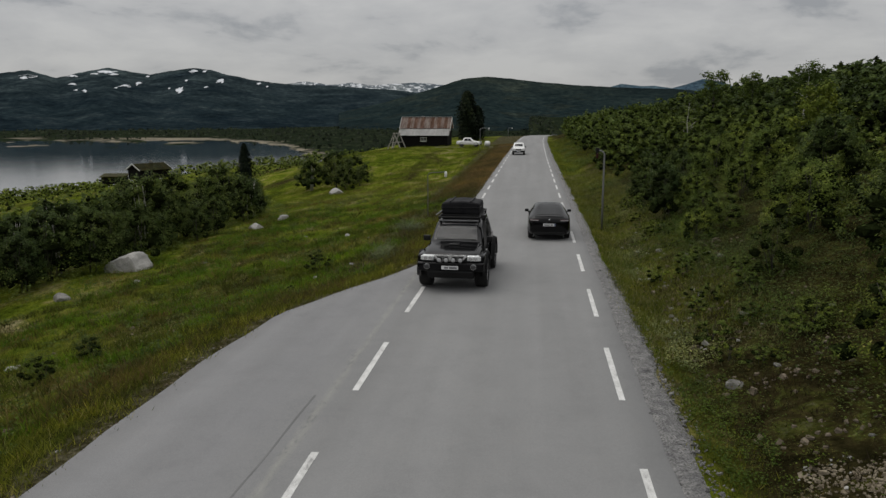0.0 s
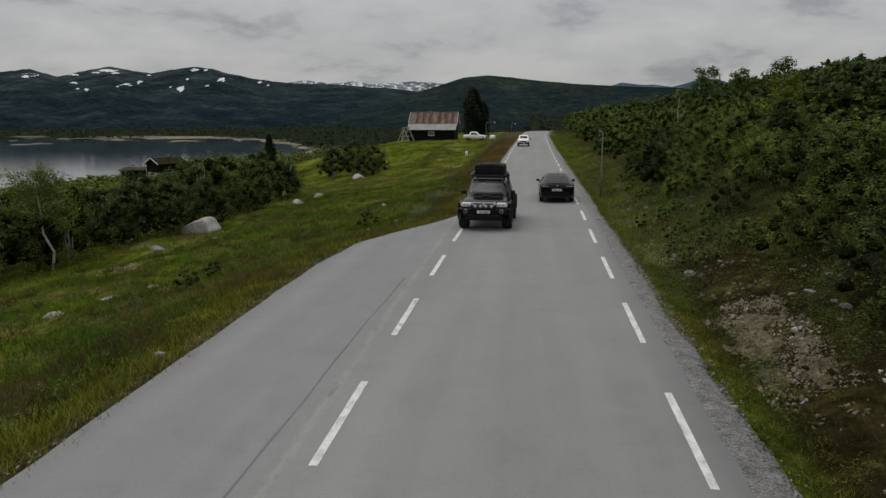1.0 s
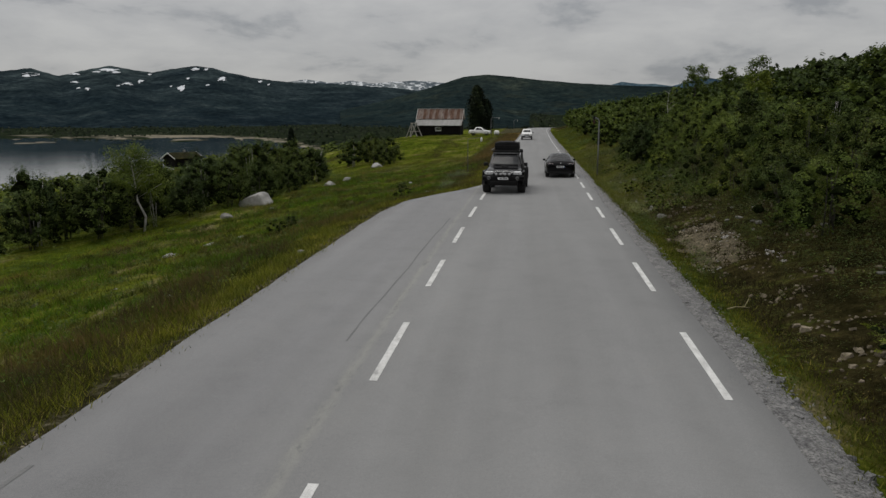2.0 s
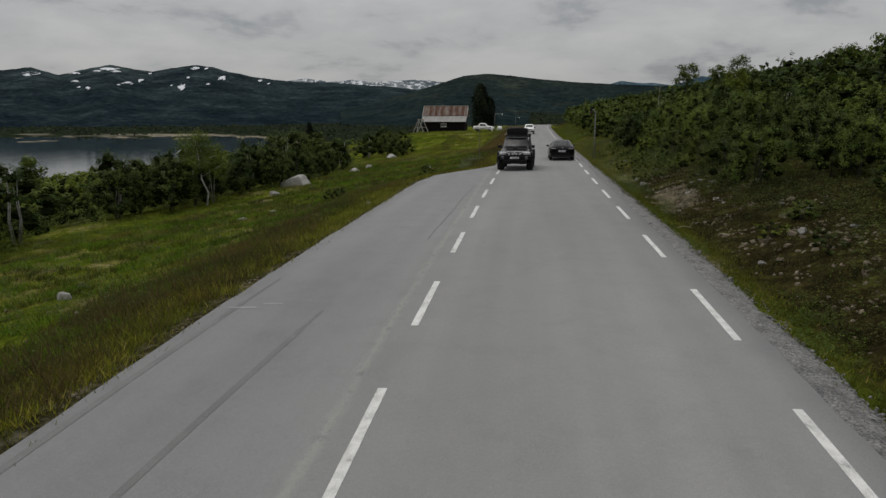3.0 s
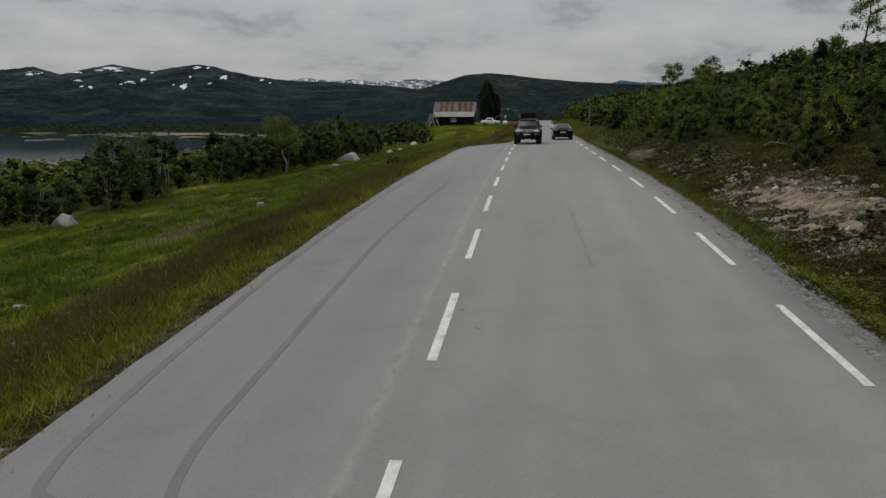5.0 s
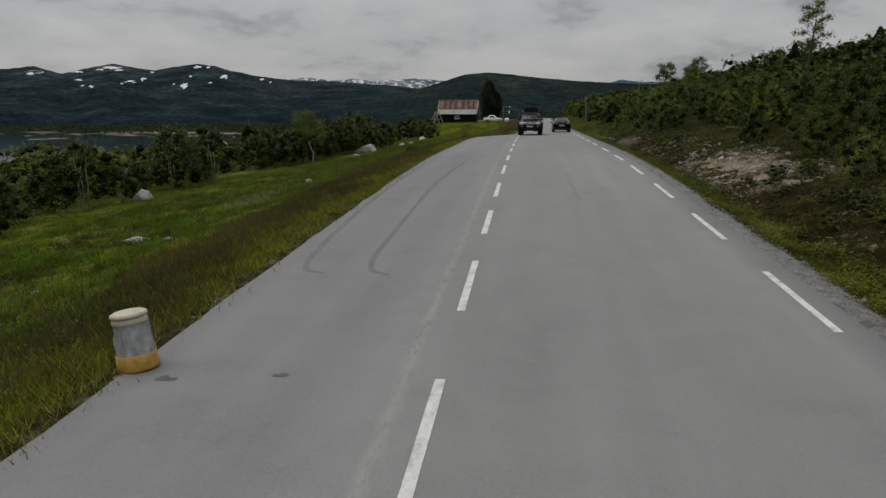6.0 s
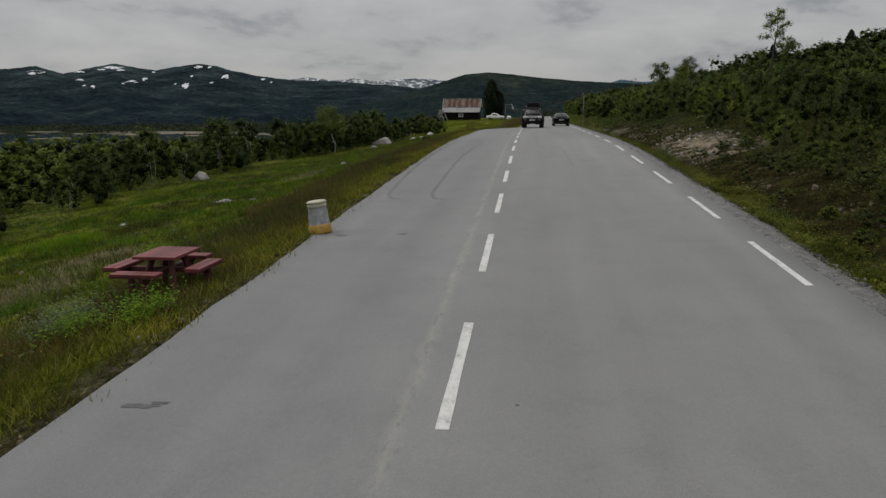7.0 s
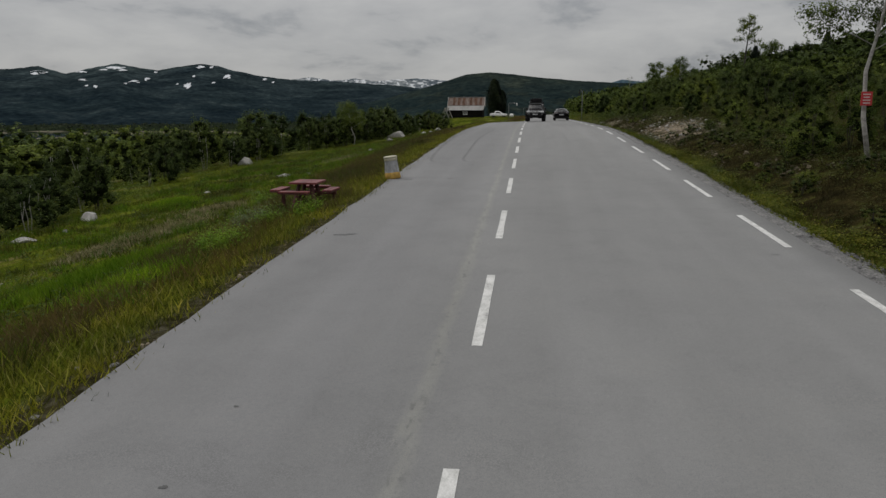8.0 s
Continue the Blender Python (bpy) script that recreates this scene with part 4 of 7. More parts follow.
# shrubs and trees -----------------------------------------------------------
def leaf_quads(centres, size, r, droop=0.0, facing=None):
    """Small three-cornered leaves, each with its own tilt; facing turns them outwards from the clump they sit on."""
    n = len(centres)
    if facing is None:
        facing = np.tile(np.array([0, 0, 0.9 - droop]), (n, 1))
    nrm = facing + np.array([0, 0, 0.4]) + r.normal(0, 0.28, (n, 3))
    nrm /= np.linalg.norm(nrm, axis=1)[:, None]
    d = np.cross(nrm, r.normal(0, 1, (n, 3)))
    d /= np.linalg.norm(d, axis=1)[:, None]
    o = np.cross(nrm, d)
    s = (np.asarray(size) * r.uniform(0.6, 1.35, n))[:, None]
    v = np.stack([centres - d * s - o * s * 0.35, centres + o * s * 0.75, centres + d * s * 1.1 - o * s * 0.3], 1).reshape(-1, 3)
    return v, np.arange(n)[:, None] * 3 + np.array([0, 1, 2])


def crown_leaves(r, n, height, radius, low, lobes, sharp, size, seg=6, rings=4, core=0.68):
    """A rounded crown of mounded boughs: sprays of small leaves cover the outside of each bough, round a twig core
    painted near-black as inner shade.
    Returns vertices, faces and which are the shaded core."""
    pts, face, V, F, base = [], [], [], [], 0
    m = max(12, int(n / lobes))
    for k in range(lobes):
        t = (k + r.uniform(0.15, 0.85)) / lobes
        h = low + (height - low) * (0.12 + 0.8 * t)
        belly = math.sqrt(max(0.04, 1 - ((t - 0.3) / 0.74) ** 2)) * (1 - sharp * 0.5 * t)
        a, q = k * 2.4 + r.uniform(-0.6, 0.6), radius * belly * r.uniform(0.42, 0.8)
        c = np.array([math.cos(a) * q, math.sin(a) * q, h])
        s = radius * r.uniform(0.32, 0.52) * (1 - 0.3 * t)
        out = np.array([math.cos(a) * 0.55, math.sin(a) * 0.55, 0.35])
        sprays = max(4, m // 16)
        sd = r.normal(0, 1, (sprays, 3)) * np.array([1, 1, 0.8]) + out
        sd /= np.linalg.norm(sd, axis=1)[:, None]
        sd[:, 2] = np.where(sd[:, 2] < -0.45, -sd[:, 2], sd[:, 2])
        sr = s * r.uniform(0.72, 1.06, sprays)
        ln = s * r.uniform(0.08, 0.5, sprays) * np.where(r.uniform(0, 1, sprays) < 0.14, 1.7, 1.0)
        pick = r.randint(0, sprays, m)
        along = r.uniform(-0.4, 1.0, m) * ln[pick]
        way = sd[pick] * 0.75 + np.array([0, 0, 0.45])
        at = c + sd[pick] * sr[pick][:, None] + way * along[:, None] + r.normal(0, 0.13, (m, 3)) * s * (1.15 - np.clip(along / s, 0, 0.6))[:, None]
        pts.append(at)
        face.append(sd[pick] + 0.35 * (at - c) / s)
        # dark core, standing in for the shade inside the bough
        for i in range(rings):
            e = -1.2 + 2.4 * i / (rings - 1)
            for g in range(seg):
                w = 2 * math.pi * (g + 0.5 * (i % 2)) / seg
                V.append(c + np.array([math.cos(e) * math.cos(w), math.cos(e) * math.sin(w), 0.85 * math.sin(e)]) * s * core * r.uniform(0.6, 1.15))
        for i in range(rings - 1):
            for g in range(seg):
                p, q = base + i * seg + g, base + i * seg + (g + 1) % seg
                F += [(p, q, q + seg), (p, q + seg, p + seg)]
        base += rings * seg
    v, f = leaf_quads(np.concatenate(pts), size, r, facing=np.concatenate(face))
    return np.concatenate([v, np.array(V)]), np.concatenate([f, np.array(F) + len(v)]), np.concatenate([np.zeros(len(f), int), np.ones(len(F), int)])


def tube(points, radii, sides=6):
    bm = bmesh.new()
    rings = []
    for i, (p, q) in enumerate(zip(points, radii)):
        p = Vector(p)
        d = (Vector(points[min(i + 1, len(points) - 1)]) - Vector(points[max(i - 1, 0)])).normalized()
        s = d.cross(Vector((0.3, 1, 0.1))).normalized()
        t = d.cross(s)
        rings.append([bm.verts.new(p + (s * math.cos(2 * math.pi * k / sides) + t * math.sin(2 * math.pi * k / sides)) * q) for k in range(sides)])
    for a, b in zip(rings, rings[1:]):
        for k in range(sides):
            bm.faces.new((a[k], a[(k + 1) % sides], b[(k + 1) % sides], b[k]))
    bm.faces.new(rings[0][::-1])
    bm.faces.new(rings[-1])
    return bm


def join_bm(bm, other):
    me = bpy.data.meshes.new("tmp")
    other.to_mesh(me)
    other.free()
    bm.from_mesh(me)
    bpy.data.meshes.remove(me)
    return bm


def stems(r, height, radius, count, thick, single=False):
    bm = bmesh.new()
    for k in range(count):
        a, out = r.uniform(0, 6.28), radius * r.uniform(0.1, 0.5)
        x0, y0 = r.normal(0, 0.08, 2)
        pts = [(x0, y0, -0.15)]
        for s in (0.3, 0.6, 0.9):
            pts.append((x0 + math.cos(a) * out * s + r.normal(0, 0.06), y0 + math.sin(a) * out * s + r.normal(0, 0.06), height * s))
        join_bm(bm, tube(pts, [thick, thick * 0.75, thick * 0.5, thick * 0.2], 5))
    return bm


def bm_mesh(name, bm, material, smooth=True):
    me = bpy.data.meshes.new(name)
    bmesh.ops.recalc_face_normals(bm, faces=bm.faces)
    bm.to_mesh(me)
    bm.free()
    me.materials.append(material)
    me.polygons.foreach_set("use_smooth", [smooth] * len(me.polygons))
    return me


def shrub_kind(seed, leaves, size, height, radius, low=0.35, lobes=11, bark="bark", leaf="leaf", sharp=0.45, core=0.6):
    r = np.random.RandomState(seed)
    v, f, w = crown_leaves(r, leaves, height, radius, low, lobes, sharp, size, core=core)
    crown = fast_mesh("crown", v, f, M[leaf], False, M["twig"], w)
    return bm_mesh("trunk", stems(r, height, radius, 4, 0.03), M[bark]), crown


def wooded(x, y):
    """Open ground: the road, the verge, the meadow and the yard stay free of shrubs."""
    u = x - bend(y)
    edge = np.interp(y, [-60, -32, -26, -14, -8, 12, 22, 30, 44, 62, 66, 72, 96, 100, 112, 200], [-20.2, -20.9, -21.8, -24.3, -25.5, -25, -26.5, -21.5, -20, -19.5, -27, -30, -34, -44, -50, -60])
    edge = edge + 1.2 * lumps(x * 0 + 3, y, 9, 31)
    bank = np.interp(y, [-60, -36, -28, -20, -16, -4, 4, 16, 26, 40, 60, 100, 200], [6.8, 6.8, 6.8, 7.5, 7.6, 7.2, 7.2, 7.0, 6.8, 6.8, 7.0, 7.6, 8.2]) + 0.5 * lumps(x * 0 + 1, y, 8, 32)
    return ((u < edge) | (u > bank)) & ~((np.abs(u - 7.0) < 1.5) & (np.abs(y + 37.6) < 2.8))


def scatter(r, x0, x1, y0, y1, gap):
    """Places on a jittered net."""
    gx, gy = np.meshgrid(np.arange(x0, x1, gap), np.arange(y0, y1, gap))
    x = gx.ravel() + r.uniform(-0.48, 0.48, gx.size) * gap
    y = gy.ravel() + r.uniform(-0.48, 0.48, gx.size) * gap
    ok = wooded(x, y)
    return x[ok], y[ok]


near_kinds = [shrub_kind(100 + k, 3700, 0.0385, 2.7, 1.45, 0.1, 16, core=0.5) for k in range(6)]
near_kinds += [shrub_kind(120 + k, 3700, 0.0405, 3.2, 1.4, 0.2, 18, sharp=0.7, bark="bark" if k % 3 else "birchbark", leaf="willow") for k in range(6)]
near_kinds += [shrub_kind(140 + k, 900, 0.062, 2.4, 1.6, 0.05, 10, core=0.42) for k in range(3)]
near_kinds += [shrub_kind(160 + k, 3700, 0.0385, 2.6, 1.5, 0.05, 16, leaf="dark_shrub", core=0.46) for k in range(3)]
near_kinds += [shrub_kind(180 + k, 900, 0.062, 2.4, 1.6, 0.05, 10, leaf="dark_shrub", core=0.42) for k in range(3)]
mid_kinds, upper_kinds = [], []
for k in range(5):
    r = np.random.RandomState(200 + k)
    mid_kinds.append(crown_leaves(r, 1000, 2.9, 1.45, 0.1, 11, 0.5, 0.067, 5, 3))
    upper_kinds.append(crown_leaves(r, 600, 2.9, 1.5, 0.1, 9, 0.5, 0.091, 5, 3))


def shrub(x, y, s, kind, label, name="birch_shrub", group="birch shrubs on the slope", turn=0.0, sz=1.0):
    ob = thing(name, label, "shrub", (x, y, land_at(x, y) - 0.05), turn, group)
    trunk, crown = near_kinds[kind]
    for nm, me in (("trunk", trunk), ("crown", crown)):
        piece(nm, me, ob, Matrix.Diagonal((s * 1.2, s * 1.2, s * sz, 1)))
    return ob


def thicket(name, label, places, kinds, seed, scale=(0.7, 1.2), leaf="leaf"):
    """Many shrubs too numerous to count, as one object."""
    r = np.random.RandomState(seed)
    V, F, W, base = [], [], [], 0
    xs_, ys_ = places
    zs_ = land(xs_, ys_)
    for x, y, z in zip(xs_, ys_, zs_):
        v, f, w = kinds[r.randint(len(kinds))]
        a, s = r.uniform(0, 6.28), r.uniform(*scale)
        s *= float(np.interp(y, [-10, 25], [0.78, 1.0])) if x > 0 else 1.0
        ca, sa = math.cos(a) * s * 1.3, math.sin(a) * s * 1.3
        V.append(np.stack([v[:, 0] * ca - v[:, 1] * sa + x, v[:, 0] * sa + v[:, 1] * ca + y, v[:, 2] * s * r.uniform(0.85, 1.15) + z - 0.1], 1))
        F.append(f + base)
        W.append(w)
        base += len(v)
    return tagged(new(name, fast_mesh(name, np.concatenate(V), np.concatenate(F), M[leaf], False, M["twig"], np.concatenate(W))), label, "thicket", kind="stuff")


far_kinds, sparse_kinds = [], []
for k in range(4):
    r2 = np.random.RandomState(240 + k)
    far_kinds.append(crown_leaves(r2, 80, 3.2, 1.9, 0.2, 5, 0.4, 0.26, 4, 3, 0.5))
    sparse_kinds.append(crown_leaves(r2, 280, 3.0, 1.6, 0.15, 8, 0.5, 0.125, 4, 3, 0.5))
r = np.random.RandomState(77)
rx_, ry_ = scatter(r, 6.5, 22, -52, 110, 2.5)
near_r = (rx_ - bend(ry_) < 14.0) & (ry_ > -52) & (ry_ < 52)
lx_, ly_ = scatter(r, -42, -16, -40, 108, 2.55)
near_l = (lx_ > -31) & (ly_ > -40) & (ly_ < 62)
LABELS = ["dense green mountain birch shrub on the hillside", "low spreading birch shrub with small leaves", "dark green birch shrub with thin stems"]
for xs_, ys_, cap, seed in ((rx_[near_r], ry_[near_r], 112, 1), (lx_[near_l], ly_[near_l], 92, 2)):
    rr = random.Random(seed)
    order = list(range(len(xs_)))
    order.sort(key=lambda i: abs(xs_[i] - float(bend(ys_[i]))) + rr.uniform(0, 1.5))
    for i in order[:cap]:
        side = abs(xs_[i] - float(bend(ys_[i])))
        s = rr.uniform(0.45, 0.82) if seed == 1 and side < 9.6 else (rr.uniform(0.6, 1.0) if seed == 1 else (rr.uniform(1.3, 1.75) if rr.random() < 0.25 else rr.uniform(0.7, 1.15)))
        s *= 1.0 if seed == 1 else float(np.interp(ys_[i], [-25, 4, 14, 26, 38, 50, 62], [0.5, 0.74, 1.02, 1.15, 0.98, 0.83, 0.84]))
        kind = rr.randrange(6) + (6 if seed == 2 or rr.random() < 0.3 else 0)
        if seed == 1:
            s *= float(np.interp(ys_[i], [-10, 20], [0.82, 1.0]))
            if ys_[i] < 28 and side < 14 and rr.random() < 0.75:
                kind = 15 + rr.randrange(3)
        shrub(xs_[i], ys_[i], s, kind, LABELS[i % 3], turn=rr.uniform(0, 360), sz=rr.uniform(0.85, 1.25), group="birch shrubs on the hillside" if seed == 1 else "birch shrubs above the lake")
    rest = order[cap:]
    if rest:
        thicket("birch_thicket", "tangled mountain birch thicket", (xs_[rest], ys_[rest]), mid_kinds, 300 + seed, (0.5, 0.86) if seed == 1 else (0.65, 1.1))
thicket("birch_thicket", "birch thicket covering the upper hillside", (rx_[~near_r], ry_[~near_r]), upper_kinds, 303, (0.54, 0.92))
thicket("birch_thicket", "birch thicket sloping towards the lake", (lx_[~near_l], ly_[~near_l]), upper_kinds, 304, (0.65, 1.15))
ux_, uy_ = scatter(r, 22, 46, -36, 150, 3.0)
thicket("hill_woods", "birch woods on the upper hillside", (ux_, uy_), sparse_kinds, 309, (0.65, 1.2), "crest")
ux_, uy_ = scatter(r, 7, 22, 110, 230, 2.8)
thicket("hill_woods", "birch woods beside the distant road", (ux_, uy_), sparse_kinds, 310, (0.7, 1.3))
ux_, uy_ = scatter(r, -64, -42, -40, 108, 2.9)
thicket("valley_woods", "birch woods on the slope below the thicket", (ux_, uy_), sparse_kinds, 311, (0.85, 1.4))
fx_, fy_ = scatter(r, 46, 100, 0, 240, 4.6)
thicket("hill_woods", "low birch woods on the hill crest", (fx_, fy_), far_kinds, 305, (0.9, 1.4), "crest")
gx_, gy_ = scatter(r, -160, -64, -30, 330, 5.6)
ok = np.hypot(gx_ + 88.7, gy_ - 170) > 13
ok &= ~((np.abs(gx_ + 88 - (gy_ - 170) * -0.55) < 9) & (gy_ < 170) & (gy_ > 130))
thicket("valley_woods", "birch woods on the slope above the lake", (gx_[ok], gy_[ok]), far_kinds, 306, (0.5, 0.95))
hx_, hy_ = scatter(r, -62, 60, 210, 400, 6.6)
ok = np.abs(hx_ - bend(hy_)) > 12
thicket("valley_woods", "woods beyond the farm", (hx_[ok], hy_[ok]), far_kinds, 307, (0.9, 1.5))
gx_, gy_ = scatter(r, -64, -30, 108, 210, 4.6)
ok = (np.hypot(gx_ + 20, gy_ - 157) > 26)
thicket("valley_woods", "thicket behind the farmhouse", (gx_[ok], gy_[ok]), far_kinds, 308, (0.4, 0.7))


# low leafy plants: bilberry and dwarf birch on the bank, herbs in the meadow
def low_plants(name, label, area, n, size, leaf, seed, keep=None, tall=0.22, material="leaf"):
    r = np.random.RandomState(seed)
    x, y = area(r, n)
    if keep:
        ok = keep(x, y, r)
        x, y = x[ok], y[ok]
    z = land(x, y)
    per = 32
    k = len(x) * per
    s = np.repeat(r.uniform(0.5, 1.2, len(x)) * size, per)
    c = np.stack([np.repeat(x, per) + r.normal(0, 1, k) * s, np.repeat(y, per) + r.normal(0, 1, k) * s, np.repeat(z, per) + np.abs(r.normal(0, 0.5, k)) * tall], 1)
    v, f = leaf_quads(c, leaf * 0.72, r)
    return tagged(new(name, fast_mesh(name, v, f, M[material])), label, "low plants", kind="stuff")


M["herb"] = leafy("fresh_green_herbs", [(0.0, (0.026, 0.044, 0.006)), (0.5, (0.055, 0.085, 0.010)), (0.85, (0.085, 0.118, 0.017)), (1.0, (0.115, 0.125, 0.042))], 0.5)
M["heath_leaf"] = leafy("dark_bilberry_leaves", [(0.0, (0.014, 0.017, 0.006)), (0.5, (0.030, 0.036, 0.010)), (0.8, (0.052, 0.070, 0.014)), (1.0, (0.080, 0.060, 0.028))], 0.7)
clumpy = lambda x, y, r: (lumps(x, y, 2.6, 61) + r.uniform(-0.3, 0.3, len(x)) > -0.08) & off_bare(x, y, r)
sparse = lambda x, y, r: lumps(x, y, 5, 62) + r.uniform(-0.2, 0.2, len(x)) > 0.3
low_plants("bilberry", "dark bilberry and heather mats on the bank", right_side(1.35, 6.8, -56, 60), 9000, 0.115, 0.027, 71, clumpy, 0.3, "heath_leaf")
low_plants("ditch_herbs", "fresh green herbs along the ditch", right_side(0.6, 1.9, -56, 60), 3600, 0.1, 0.03, 72, sparse, 0.2, "herb")
low_plants("ditch_herbs", "fresh green herbs among the heather", right_side(2.0, 6.8, -50, 60), 3200, 0.12, 0.032, 73, lambda x, y, r: sparse(x, y, r) & off_bare(x, y, r), 0.3, "herb")
low_plants("meadow_herbs", "dark green herbs in the meadow", beside_left(1.5, 20, -50, 70), 5500, 0.18, 0.06, 74, clumpy, 0.2, "herb")
low_plants("ditch_herbs", "bright yellow-green herbs along the ditch", right_side(0.5, 1.8, -54, -20), 3200, 0.13, 0.036, 79, lambda x, y, r: lumps(x, y, 2.2, 66) > 0.05, 0.2, "moss")
low_plants("meadow_herbs", "bright green leafy clumps beside the lay-by", around([(-9.0, -41.8), (-8.7, -42.2), (-8.35, -42.4), (-8.5, -39.4), (-7.6, -39.0), (-12.0, -30.5)], 0.2), 420, 0.09, 0.034, 80, None, 0.4, "lush")
M["pale_willow"] = leafy("grey_green_dwarf_willow", [(0.0, (0.060, 0.078, 0.036)), (0.5, (0.10, 0.12, 0.058)), (1.0, (0.17, 0.19, 0.105))], 0.6)
low_plants("dwarf_willow", "grey-green dwarf willow clumps beside the road", around([(-5.1, 33.6), (-5.4, 34.5), (-4.9, 40.6), (-5.3, 41.6), (-5.8, 42.2), (-9.1, -38.9), (-9.5, -38.2)], 0.28), 420, 0.12, 0.034, 91, None, 0.45, "pale_willow")
low_plants("dwarf_willow", "grey-green dwarf willow clumps on the verge", around([(4.6, 29.5), (4.9, 33.0), (5.3, 36.4), (4.5, 20.6), (4.6, 22.2), (5.9, 44.0)], 0.35), 200, 0.1, 0.032, 92, None, 0.35, "pale_willow")
low_plants("ferns", "fresh green ferns below the hillside birches", around([(7.0, 34.5), (7.6, 33.0), (6.9, 31.0), (7.4, 36.5), (7.9, 25.4), (7.2, 27.8), (6.9, 22.0)], 0.6), 480, 0.17, 0.045, 93, None, 0.6, "herb")
low_plants("undergrowth", "dark undergrowth below the hillside birches", right_side(3.0, 10.5, 2, 60), 3000, 0.3, 0.04, 75, off_bare, 0.55, "willow")
low_plants("undergrowth", "dark low shrubs and heather below the birches", right_side(3.0, 10.5, -54, 2), 2400, 0.3, 0.045, 78, off_bare, 0.5, "dark_shrub")
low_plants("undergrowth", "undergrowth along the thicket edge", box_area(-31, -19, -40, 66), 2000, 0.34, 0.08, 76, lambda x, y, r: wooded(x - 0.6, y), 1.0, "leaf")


# woods on the far shore, too far off to tell the trees apart
def far_shore_woods():
    r = np.random.RandomState(88)
    n = 9000
    az, d = np.radians(r.uniform(-48, 8, n)), 520 + 1900 * r.uniform(0, 1, n) ** 0.8
    x, y = d * np.sin(az), d * np.cos(az)
    z = land(x, y)
    ok = (z > -37.3) & (lumps(x, y, 170, 89) + r.uniform(-0.5, 0.5, n) > -0.05) & ((x < -60) | (y > 420)) & (x < 40)
    x, y, z, d = x[ok], y[ok], z[ok], d[ok]
    s = r.uniform(2.0, 4.5, len(x))
    c = np.stack([x, y, z + s * 0.8], 1)
    v, f = leaf_quads(c, s, r, facing=np.tile(np.array([0.3, -0.7, 0.3]), (len(x), 1)))
    tagged(new("far_shore_woods", fast_mesh("far_shore_woods", v, f, M["spruce"])), "dark woods on the far shore of the lake", "woods", kind="stuff")


far_shore_woods()
low_plants("ditch_herbs", "green herbs and low shrubs beside the distant road", right_side(1.5, 6.5, 58, 160), 1600, 0.3, 0.1, 77, sparse, 0.5, "herb")


